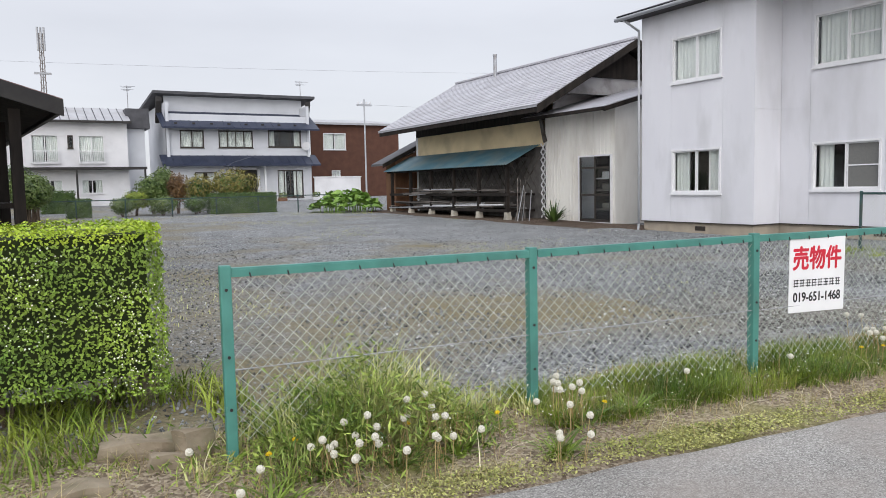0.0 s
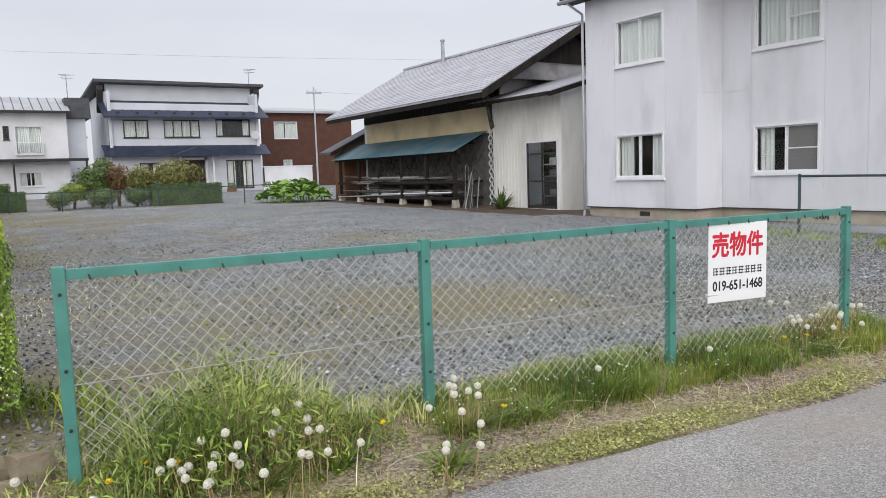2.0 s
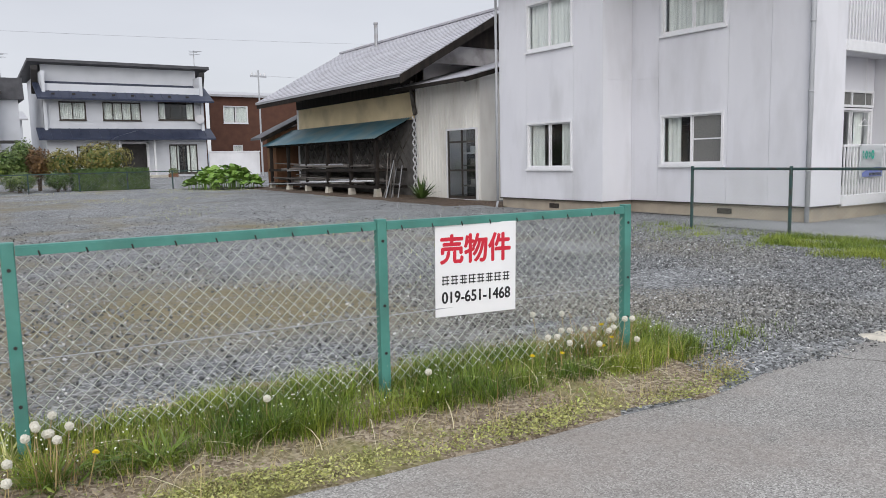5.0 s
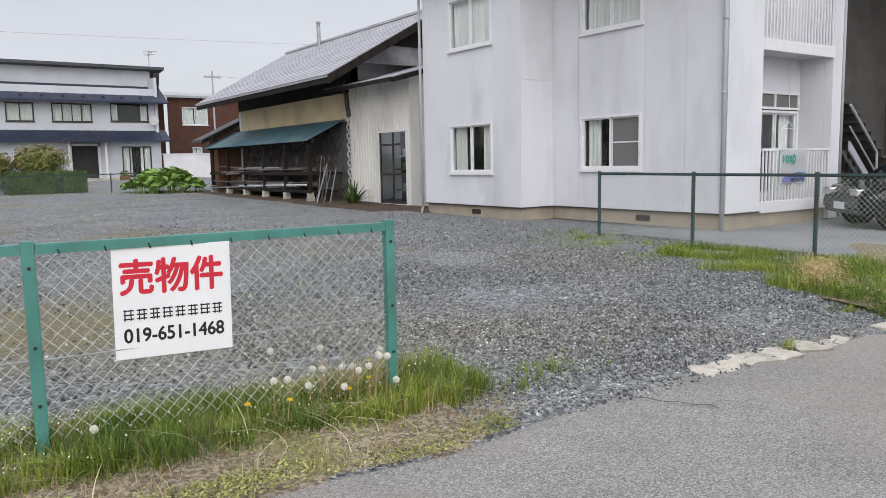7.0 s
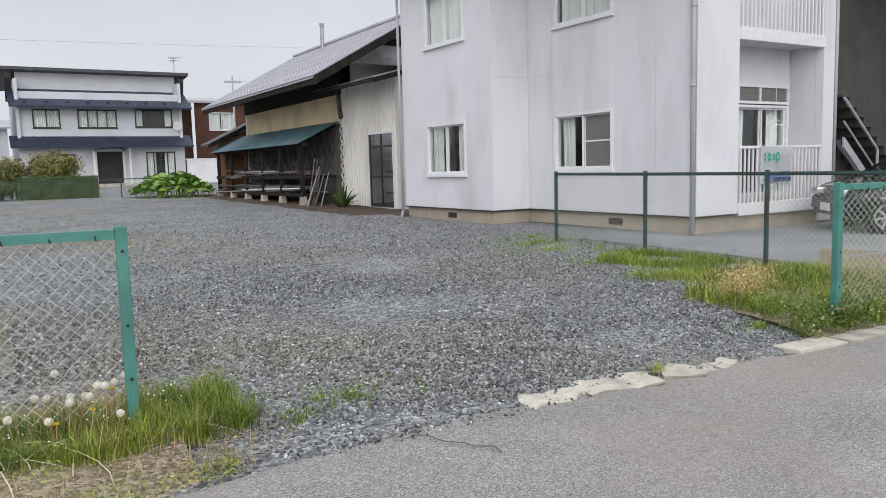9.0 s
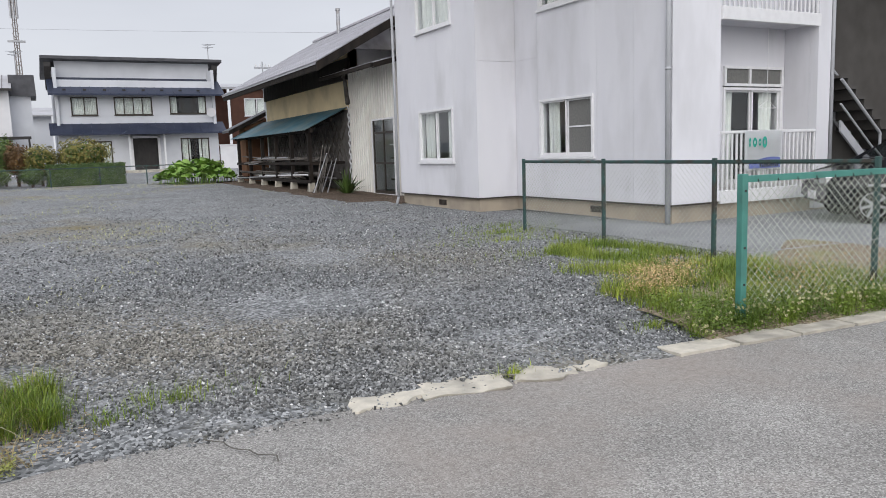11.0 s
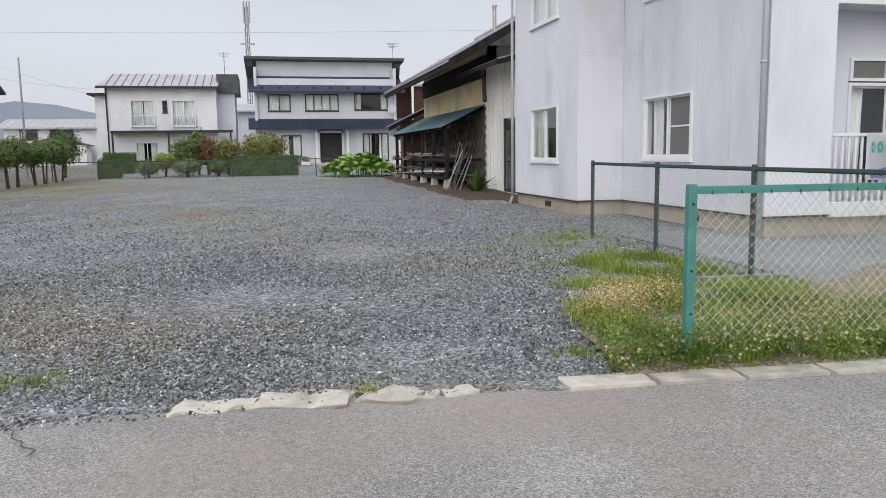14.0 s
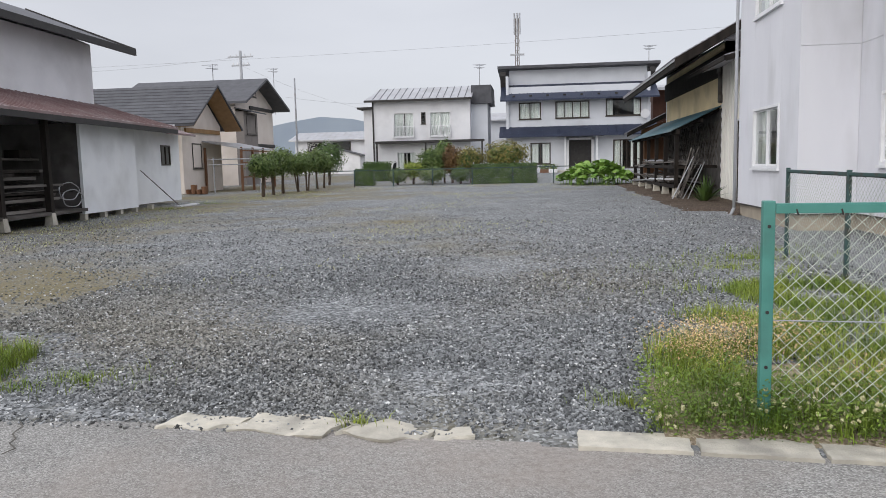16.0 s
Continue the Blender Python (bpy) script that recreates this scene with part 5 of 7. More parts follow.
# dandelions
def dandelion(head, h):
    t = thing("dandelion", (0, 0, 0), "dandelion seed head on a thin stalk" if head else "yellow dandelion flower on a stalk", "dandelion", "dandelions on the verge")
    bm = bmesh.new()
    tube(bm, (0, 0, -0.02), (0.01, 0.0, h * 0.5), 0.0028, seg=5)
    tube(bm, (0.01, 0, h * 0.5), (0.012, 0.005, h), 0.0026, seg=5)
    part("stalk", bm, STALK, t, local=True)
    bm = bmesh.new()
    if head:
        bmesh.ops.create_icosphere(bm, subdivisions=3, radius=0.021, matrix=Matrix.Translation((0.012, 0.005, h + 0.012)))
        for i, v in enumerate(bm.verts):
            c = Vector((0.012, 0.005, h + 0.012))
            v.co = c + (v.co - c) * (1.08 if i % 2 else 0.92)
        part("seed_head", bm, SEEDHEAD, t, local=True)
    else:
        for k in range(18):
            a = k * 2.4
            box(bm, 0, 0.019, -0.003, 0.003, 0, 0.003, Matrix.Translation((0.012, 0.005, h)) @ Matrix.Rotation(a, 4, "Z") @ Matrix.Rotation(radians(-12 - (k % 3) * 18), 4, "Y"))
        part("petals", bm, YELLOW, t, local=True)
    return t


DAND = [(True, 0.2), (True, 0.28), (True, 0.36), (False, 0.2)]
protos = [dandelion(*d) for d in DAND]
flowers = []
for i in range(30):
    flowers.append((R.gauss(-13.98, 0.3), R.gauss(4.66, 0.16), R.choice((0, 1, 1, 2))))
for i in range(9):
    flowers.append((R.gauss(-12.7, 0.12), R.gauss(4.62, 0.1), R.choice((0, 1))))
for i in range(5):
    flowers.append((R.gauss(-13.0, 0.15), R.gauss(4.3, 0.06), R.choice((0, 0, 1))))
for i in range(18):
    flowers.append((R.gauss(-9.1, 0.25), R.gauss(4.6, 0.13), R.choice((0, 1, 1, 2))))
for x, y in ((-14.6, 4.75), (-14.35, 4.8), (-14.45, 4.85), (-13.2, 4.7), (-9.8, 4.5), (-9.6, 4.45), (-9.0, 4.5), (-8.85, 4.75), (-12.55, 4.55), (-9.2, 4.4)):
    flowers.append((x, y, 3))
for x, y in ((-14.75, 4.6), (-14.2, 4.5), (-11.6, 4.7), (-10.6, 4.6), (-14.85, 4.35), (-15.0, 4.9)):
    flowers.append((x, y, 0))
for i, (x, y, k) in enumerate(flowers):
    m = pose(x, y, ground_z(x, y), R.uniform(-12, 12), R.uniform(-12, 12), R.uniform(0, 360))
    if i < 4:
        k = i
        protos[k].matrix_basis = m
    else:
        copy_thing(protos[k], m)

# ---- gravel stones lying loose ----
RNG = np.random.default_rng(11)


SHARD = np.array([(1, 0, 0.1), (-1, 0.1, -0.1), (0.1, 1, 0), (-0.1, -1, 0.1), (0.2, 0.1, 0.75), (0, 0, -0.7)])
SHARD_FACES = np.array([(0, 2, 4), (2, 1, 4), (1, 3, 4), (3, 0, 4), (2, 0, 5), (1, 2, 5), (3, 1, 5), (0, 3, 5)])


def stones(name, n, place, size, material, label):
    """Sharp crushed stones, each an uneven eight-sided shard, lying at any turn."""
    xy = np.array([place() for _ in range(n)])
    s = size * RNG.uniform(0.5, 1.5, n)
    v = SHARD[None] * RNG.uniform(0.55, 1.35, (n, 6, 1)) + RNG.normal(0, 0.16, (n, 6, 3))
    v[:, :, 1] *= RNG.uniform(0.5, 1.0, (n, 1))
    for i, j, a in ((1, 2, RNG.uniform(-0.7, 0.7, n)), (0, 2, RNG.uniform(-0.7, 0.7, n)), (0, 1, RNG.uniform(0, 6.28, n))):
        c, d = np.cos(a)[:, None], np.sin(a)[:, None]
        p, q = v[:, :, i].copy(), v[:, :, j].copy()
        v[:, :, i], v[:, :, j] = p * c - q * d, p * d + q * c
    v *= s[:, None, None]
    v[:, :, 0] += xy[:, 0:1]
    v[:, :, 1] += xy[:, 1:2]
    v[:, :, 2] += np.array([max(0.0, ground_z(x, y)) for x, y in xy])[:, None] + s[:, None] * 0.3
    faces = (SHARD_FACES[None] + 6 * np.arange(n)[:, None, None]).reshape(-1, 3)
    return raw(name, v.reshape(-1, 3).tolist(), faces.tolist(), material, label, "gravel")


STONES = mat("loose_crushed_stone", (0.145, 0.151, 0.154), (0.24, 0.247, 0.25), 8, 0.8, bump=0.3, bscale=120, c=(0.30, 0.255, 0.17), cscale=0.3, camt=0.3, spread=0.7, island=True)


def near_gravel():
    while True:
        x, y = R.uniform(-9.3, -2.4), 3.72 + abs(R.gauss(0, 2.6))
        s = y + 0.08 * (x + 6)
        if s > 3.95 or R.random() < 0.25 and s > 3.62:
            if not (x < -8.2 and s < 5.4):
                return x, y


stones("loose_gravel", 68000, near_gravel, 0.0125, STONES, "loose grey crushed stones at the lot entrance")
stones("scattered_gravel", 34000, lambda: (R.uniform(-16.5, -0.3), 5.2 + abs(R.gauss(0, 8))), 0.0155, STONES, "loose grey crushed stones over the lot")
stones("pale_gravel", 5200, near_gravel, 0.0105, mat("pale_crushed_stone", (0.5, 0.5, 0.5), (0.62, 0.62, 0.61), 8, 0.8, spread=0.25, island=True), "pale crushed stones among the darker gravel")
stones("pale_scatter", 3000, lambda: (R.uniform(-16.5, -0.3), 5.4 + abs(R.gauss(0, 8))), 0.013, bpy.data.materials["pale_crushed_stone"], "pale crushed stones over the lot")
stones("verge_litter", 5000, lambda: verge_spot(-16, -8.0, 0.05, 0.6), 0.01, mat("verge_crumbs", (0.24, 0.19, 0.13), (0.34, 0.28, 0.2), 9, 0.95, spread=0.5, island=True), "small stones and dry litter on the verge")

# ---- hedge by the road ----
hedge = thing("hedge", (-16.3, 6.55, 0.1), "clipped box-shaped green hedge with tiny white blossoms", "hedge")
HX0, HX1, HY0, HY1, HZ0, HZ1 = -18.2, -14.93, 6.0, 7.1, 0.34, 1.43
# near-black core box: the depth shade between the leaves, given as colour
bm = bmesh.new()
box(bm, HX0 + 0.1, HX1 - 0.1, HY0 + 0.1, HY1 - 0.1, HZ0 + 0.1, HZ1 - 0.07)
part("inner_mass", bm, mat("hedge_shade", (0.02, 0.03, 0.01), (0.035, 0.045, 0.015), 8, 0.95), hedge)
side_, top_, flo = [], [], []
for i in range(30000):
    f = R.random()
    if f < 0.42:
        p, nn = Vector((R.uniform(HX0, HX1), HY0, R.uniform(HZ0, HZ1))), Vector((0, -1, 0.3))
    elif f < 0.6:
        p, nn = Vector((HX1, R.uniform(HY0, HY1), R.uniform(HZ0, HZ1))), Vector((1, 0, 0.3))
    elif f < 0.65:
        p, nn = Vector((R.uniform(HX0, HX1), R.uniform(HY0, HY1), HZ0)), Vector((0, 0, -1))
    else:
        p, nn = Vector((R.uniform(HX0, HX1), R.uniform(HY0, HY1), HZ1)), Vector((0, 0, 1))
    n3 = noise.noise(p * 3.0) * 0.05 + noise.noise(p * 9.0) * 0.03
    ragged = 0.05 * noise.noise(p * 2) if p.z < HZ0 + 0.05 else 0
    p = p + nn * (n3 - abs(R.gauss(0, 0.035))) + Vector((0, 0, ragged))
    p.x -= 0.05 * max(0, (p.z - 0.9)) ** 2 if p.x > HX1 - 0.1 else 0
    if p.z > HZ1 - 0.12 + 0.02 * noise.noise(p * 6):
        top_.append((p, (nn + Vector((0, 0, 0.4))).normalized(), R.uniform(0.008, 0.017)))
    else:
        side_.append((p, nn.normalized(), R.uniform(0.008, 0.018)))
        if R.random() < 0.16 and clumpy(p.x, p.z, 3):
            flo.append((p + nn * 0.02, nn.normalized(), R.uniform(0.004, 0.008)))
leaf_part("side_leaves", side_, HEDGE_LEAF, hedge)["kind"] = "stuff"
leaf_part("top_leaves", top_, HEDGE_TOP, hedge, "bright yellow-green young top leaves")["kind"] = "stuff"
leaf_part("blossoms", flo, BLOSSOM, hedge, "tiny white blossoms", 0.8)["kind"] = "stuff"
for i in range(9):
    bm = bmesh.new()
    x, y = -15.3 - i * 0.3, 6.35 + R.uniform(-0.1, 0.25)
    for k in range(3):
        tube(bm, (x, y, 0.05), (x + R.uniform(-0.18, 0.18), y + R.uniform(-0.15, 0.15), 0.62), 0.016, 0.009, 6)
    part("stem", bm, BARK, hedge)

# ---- stones by the hedge ----
def rock(x, y, sx, sy, sz, turn, label):
    bm = bmesh.new()
    bmesh.ops.create_cube(bm, size=1)
    bmesh.ops.subdivide_edges(bm, edges=bm.edges, cuts=4, use_grid_fill=True)
    for v in bm.verts:
        v.co = v.co.lerp(v.co.normalized() * 0.62, 0.22)
        v.co = Vector((v.co.x * sx, v.co.y * sy, (v.co.z + 0.35) * sz))
        v.co += noise.noise_vector(v.co * 6 + Vector((x, y, 0))) * 0.035
    base = (x, y, ground_z(x, y))
    bmesh.ops.transform(bm, matrix=Matrix.Translation(base) @ Matrix.Rotation(radians(turn), 4, "Z"), verts=bm.verts)
    solid("garden_stone", bm, STONE, label, "stone", "stones by the hedge", base=base, smooth=False)


rock(-15.22, 5.42, 0.42, 0.22, 0.14, -12, "flat brown garden stone among weeds")
rock(-14.95, 5.25, 0.17, 0.14, 0.22, 20, "upright grey-brown garden stone among weeds")
rock(-15.1, 5.2, 0.2, 0.12, 0.12, 5, "small reddish garden stone among weeds")
rock(-15.55, 5.1, 0.3, 0.2, 0.08, -5, "low grey garden stone in the soil")
rock(-14.98, 6.6, 0.12, 0.1, 0.3, 5, "dark upright stone beside the hedge")

# ---- old house with open wood shed ----
shed = thing("wood_shed", Matrix.Translation((-15.15, 12.5, 0.3)) @ Matrix.Rotation(radians(5.4), 4, "Z"), "white sheet-walled shed with an open wood store and faded red roof", "shed")


def lpart(name, bm, material, parent, label=""):
    return part(name, bm, material, parent, label, local=True)


bm = bmesh.new()
slab(bm, (0.0, -0.1, 2.62), (0.0, 11.4, 2.62), (-3.0, 11.4, 3.55), (-3.0, -0.1, 3.55), 0.07)
roof = lpart("roof", bm, RED_ROOF, shed)
bm = bmesh.new()
slab(bm, (-0.35, 11.38, 2.5), (-0.35, 14.0, 2.5), (-3.0, 14.0, 3.32), (-3.0, 11.38, 3.32), 0.07)
lpart("rear_roof", bm, RED_ROOF, shed)
for i in range(34):
    bm = bmesh.new()
    y = 0.1 + i * 0.34
    slab(bm, (0.0, y, 2.645), (0.0, y + 0.035, 2.645), (-3.0, y + 0.035, 3.575), (-3.0, y, 3.575), 0.025)
    lpart("roof_rib", bm, RED_ROOF, roof)
bm = bmesh.new()
box(bm, -0.06, 0.0, -0.12, 11.4, 2.42, 2.56)
lpart("fascia", bm, BLACK_TRIM, shed)
bm = bmesh.new()
slab(bm, (0.0, -0.16, 2.6), (0.0, -0.1, 2.6), (-3.0, -0.1, 3.53), (-3.0, -0.16, 3.53), 0.22)
lpart("bargeboard", bm, BLACK_TRIM, shed)
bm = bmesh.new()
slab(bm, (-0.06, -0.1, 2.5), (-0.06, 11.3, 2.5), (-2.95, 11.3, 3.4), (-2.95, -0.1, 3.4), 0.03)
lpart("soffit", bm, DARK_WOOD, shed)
bm = bmesh.new()
box(bm, -0.66, -0.58, 6.0, 9.3, 0.12, 2.5)
lpart("sheet_wall", bm, SHEET_WALL, shed)
bm = bmesh.new()
cells(bm, "x", -1.0, 0.1, 9.3, 14.0, 0.15, 2.55, [(12.3, 13.1, 1.4, 2.1)], outward=1)
box(bm, -1.0, -0.66, 9.22, 9.3, 0.15, 2.5)
lpart("sheet_wall", bm, SHEET_WALL, shed)
bm = bmesh.new()
box(bm, -3.0, -1.1, 13.9, 14.0, 0.15, 2.9)
lpart("end_wall", bm, SHEET_WALL, shed)
bm = bmesh.new()
for a, b, c, d in ((12.3, 13.1, 1.4, 1.45), (12.3, 13.1, 2.05, 2.1), (12.3, 12.35, 1.45, 2.05), (13.05, 13.1, 1.45, 2.05), (12.68, 12.72, 1.45, 2.05)):
    box(bm, -1.02, -0.97, a, b, c, d)
wf = lpart("window", bm, BRONZE_ALU, shed)
bm = bmesh.new()
box(bm, -1.03, -1.025, 12.35, 13.05, 1.45, 2.05)
lpart("pane", bm, NET, wf)
# inner walls coloured dark to carry the shade inside the open store
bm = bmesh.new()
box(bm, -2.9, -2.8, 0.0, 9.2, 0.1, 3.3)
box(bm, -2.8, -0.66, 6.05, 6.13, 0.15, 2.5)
lpart("inner_wall", bm, mat("shaded_inner_wall", (0.10, 0.095, 0.09), (0.16, 0.15, 0.145), 2, 0.9, c=(0.05, 0.045, 0.04), cscale=1.5, camt=0.6), shed)
for y in (0.15, 2.35, 4.3):
    bm = bmesh.new()
    box(bm, -0.64, -0.5, y - 0.07, y + 0.07, 0.25, 2.48)
    p = lpart("post", bm, DARK_WOOD, shed)
    bm = bmesh.new()
    bmesh.ops.create_cone(bm, cap_ends=True, segments=4, radius1=0.16, radius2=0.11, depth=0.3, matrix=Matrix.Translation((-0.57, y, 0.1)) @ Matrix.Rotation(radians(45), 4, "Z"))
    lpart("foot_stone", bm, CONCRETE, p)
for y in (6.1, 7.2, 8.2, 9.2, 10.4):
    bm = bmesh.new()
    box(bm, -0.75, -0.6, y - 0.08, y + 0.08, -0.1, 0.14)
    lpart("foot_stone", bm, CONCRETE, shed)
bm = bmesh.new()
box(bm, -2.8, -0.5, 0.1, 6.0, 0.2, 0.28)
lpart("store_floor", bm, GREY_WOOD, shed)
bm = bmesh.new()
box(bm, -2.7, -1.6, 0.5, 5.8, 1.55, 1.6)
lpart("store_shelf", bm, GREY_WOOD, shed)
sm = shed.matrix_basis
for i in range(60):
    bm = bmesh.new()
    L = R.uniform(1.4, 3.2)
    m = sm @ Matrix.Translation((-0.75 - R.uniform(0, 1.2), R.uniform(0.2, 5.6 - L), 0.3 + (i // 5) * 0.085)) @ Matrix.Rotation(radians(R.uniform(-3, 3)), 4, "Z")
    box(bm, 0, R.uniform(0.08, 0.16), 0, L, 0, R.uniform(0.04, 0.075), m)
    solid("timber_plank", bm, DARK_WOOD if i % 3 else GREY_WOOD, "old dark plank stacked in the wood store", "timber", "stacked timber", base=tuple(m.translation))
for i in range(6):
    bm = bmesh.new()
    m = sm @ Matrix.Translation((-1.9 + R.uniform(-0.4, 0.4), 0.8 + i * 0.85, 1.6))
    box(bm, -0.2, 0.2, -0.25, 0.25, 0, R.uniform(0.2, 0.5), m, bevel=0.02)
    solid("storage_box", bm, (GREY_WOOD, DARK_WOOD, DARK_WOOD)[i % 3], "old box on the shelf of the wood store", "box", "stored boxes", base=tuple(m.translation))
for i in range(2):
    bm = bmesh.new()
    c = sm @ Vector((-0.55, 5.2 + i * 0.15, 0.75 - 0.18 * i))
    pts = [c + Vector((0.02 * math.cos(k), 0.42 * math.cos(k * math.pi / 12), 0.22 * math.sin(k * math.pi / 12))) for k in range(25)]
    for a, b in zip(pts, pts[1:]):
        tube(bm, a, b, 0.014, seg=5)
    solid("hose_coil", bm, STEEL, "pale hose coil hung at the wood store", "hose", base=tuple(c))
bm = bmesh.new()
tube(bm, sm @ Vector((-0.2, 11.6, 0.05)), sm @ Vector((-0.85, 10.2, 1.25)), 0.02, seg=6)
solid("leaning_pole", bm, GREY_WOOD, "thin pole leaning on the white shed wall", "pole")
bm = bmesh.new()
box(bm, -0.1, 0.1, 11.0, 12.8, 0.0, 0.06, sm)
solid("timber_plank", bm, WHITE_WALL, "pale plank lying beside the shed", "timber")

old = thing("old_house", Matrix.Translation((-18.3, 12.5, 0.2)) @ Matrix.Rotation(radians(2.0), 4, "Z"), "white two-storey house with a dark metal roof above the shed", "house")
bm = bmesh.new()
box(bm, -6, 0, -3, 10.6, 0, 5.4)
lpart("wall", bm, WHITE_WALL, old)
bm = bmesh.new()
slab(bm, (0.75, -3.7, 5.42), (0.75, 12.0, 5.42), (-3, 12.0, 6.9), (-3, -3.7, 6.9), 0.12)
slab(bm, (-3, -3.7, 6.9), (-3, 12.0, 6.9), (-6.8, 12.0, 5.42), (-6.8, -3.7, 5.42), 0.12)
lpart("roof", bm, DARK_ROOF, old)
bm = bmesh.new()
prism(bm, [(-6, 5.4), (0, 5.4), (-3, 6.7)], "y", 10.45, 10.6)
lpart("gable", bm, WHITE_WALL, old)
bm = bmesh.new()
slab(bm, (0.76, -3.7, 5.3), (0.76, 12.02, 5.3), (-3, 12.02, 6.78), (-3, -3.7, 6.78), 0.04)
lpart("soffit", bm, BLACK_TRIM, old)
bm = bmesh.new()
slab(bm, (0.8, 11.98, 5.47), (0.8, 12.06, 5.47), (-3, 12.06, 6.95), (-3, 11.98, 6.95), 0.24)
lpart("bargeboard", bm, BLACK_TRIM, old)
bm = bmesh.new()
box(bm, 0.76, 0.84, -3.7, 12.0, 5.22, 5.42)
lpart("gutter", bm, BLACK_TRIM, old)


# ---- neighbours ----
def ribs(parent, y0, y1, za, zb, xs_, material):
    for x in xs_:
        bm = bmesh.new()
        slab(bm, (x, y0, za + 0.03), (x + 0.05, y0, za + 0.03), (x + 0.05, y1, zb + 0.03), (x, y1, zb + 0.03), 0.03)
        part("roof_rib", bm, material, parent)


blue = thing("blue_roofed_house", (-1.3, 61, 0.84), "two-storey pale house with navy metal roofs and a dark door", "house")
bm = bmesh.new()
cells(bm, "y", 57.5, 0.2, -6.7, 3.9, 0.6, 3.7, [(-2.04, -0.39, 0.84, 3.15), (1.2, 3.2, 1.0, 3.1), (-4.9, -3.4, 1.4, 3.0)])
part("lower_wall", bm, PALE_WALL, blue)
holes = [(-5.75, -4.08, 4.77, 6.03), (-3.02, -0.5, 4.78, 6.05), (0.69, 3.26, 4.85, 6.15)]
bm = bmesh.new()
cells(bm, "y", 57.9, 0.2, -6.7, 3.9, 3.7, 7.2, holes)
part("upper_wall", bm, PALE_WALL, blue)
bm = bmesh.new()
box(bm, -6.7, -6.5, 57.7, 66, 0.6, 8.0)
box(bm, 3.7, 3.9, 57.7, 66, 0.6, 8.0)
box(bm, -6.5, 3.7, 65.8, 66, 0.6, 8.0)
part("side_wall", bm, PALE_WALL, blue)
bm = bmesh.new()
box(bm, -6.5, 3.9, 59.4, 59.6, 7.0, 8.62)
part("clerestory_wall", bm, PALE_WALL, blue)
bm = bmesh.new()
slab(bm, (-7.2, 56.7, 3.5), (4.4, 56.7, 3.5), (4.4, 58.0, 4.28), (-7.2, 58.0, 4.28), 0.1)
lr = part("lower_roof", bm, BLUE_ROOF, blue, "navy metal roof")
ribs(lr, 56.7, 57.9, 3.5, 4.22, [-7.0 + i * 0.6 for i in range(19)], BLUE_ROOF)
bm = bmesh.new()
slab(bm, (-7.1, 56.9, 6.2), (4.45, 56.9, 6.2), (4.45, 59.4, 7.5), (-7.1, 59.4, 7.5), 0.12)
ur = part("upper_roof", bm, BLUE_ROOF, blue, "navy metal roof")
ribs(ur, 56.9, 59.3, 6.2, 7.45, [-6.9 + i * 0.6 for i in range(18)], BLUE_ROOF)
for i in range(8):
    bm = bmesh.new()
    box(bm, -6.2 + i * 1.25, -6.0 + i * 1.25, 57.3, 57.4, 6.42, 6.54)
    part("snow_stop", bm, BLACK_TRIM, ur)
bm = bmesh.new()
slab(bm, (-7.35, 58.6, 8.88), (4.75, 58.6, 8.88), (4.75, 66.5, 8.2), (-7.35, 66.5, 8.2), 0.2)
part("top_roof", bm, DARK_ROOF, blue)
bm = bmesh.new()
slab(bm, (-7.15, 58.7, 8.45), (-6.75, 58.7, 8.45), (-6.75, 59.4, 6.9), (-7.15, 59.4, 6.9), 0.3)
part("verge_trim", bm, BLACK_TRIM, blue)
bm = bmesh.new()
slab(bm, (4.0, 58.7, 8.45), (4.4, 58.7, 8.45), (4.4, 59.4, 6.9), (4.0, 59.4, 6.9), 0.3)
part("verge_trim", bm, BLACK_TRIM, blue)
for i, h in enumerate(holes):
    window(blue, "y", 57.9, *h, metal=BRONZE_ALU, curtain=(1.05, 1.05, 0.4)[i], panes=(2, 4, 3)[i])
window(blue, "y", 57.5, 1.2, 3.2, 1.0, 3.1, metal=BRONZE_ALU, panes=4, curtain=0.7)
window(blue, "y", 57.5, -4.9, -3.4, 1.4, 3.0, metal=BRONZE_ALU, curtain=0.8)
bm = bmesh.new()
for a, b, c, d in ((-2.2, -2.04, 0.84, 3.3), (-0.39, -0.23, 0.84, 3.3), (-2.2, -0.23, 3.15, 3.3)):
    box(bm, a, b, 57.35, 57.55, c, d)
df = part("door_frame", bm, WHITE_ALU, blue)
bm = bmesh.new()
box(bm, -2.04, -0.39, 57.55, 57.6, 0.84, 3.15)
for k in range(5):
    box(bm, -2.0 + k * 0.33, -1.97 + k * 0.33, 57.53, 57.55, 0.9, 3.1)
part("door", bm, BLACK_TRIM, df, "black panelled front door")
bm = bmesh.new()
prism(bm, [(-2.9, 3.38), (0.45, 3.38), (0.1, 3.62), (-1.2, 4.02), (-2.5, 3.62)], "y", 55.7, 57.4)
part("porch_roof", bm, BLUE_ROOF, blue)
for x in (-2.35, -0.05):
    bm = bmesh.new()
    box(bm, x - 0.06, x + 0.06, 56.4, 56.52, 0.8, 3.38)
    part("porch_post", bm, WHITE_ALU, blue)
bm = bmesh.new()
bmesh.ops.create_cone(bm, cap_ends=True, segments=20, radius1=0.34, radius2=0.12, depth=0.14, matrix=Matrix.Translation((3.5, 57.5, 4.95)) @ Matrix.Rotation(radians(-75), 4, "X"))
tube(bm, (3.5, 57.55, 4.95), (3.5, 57.9, 4.7), 0.03)
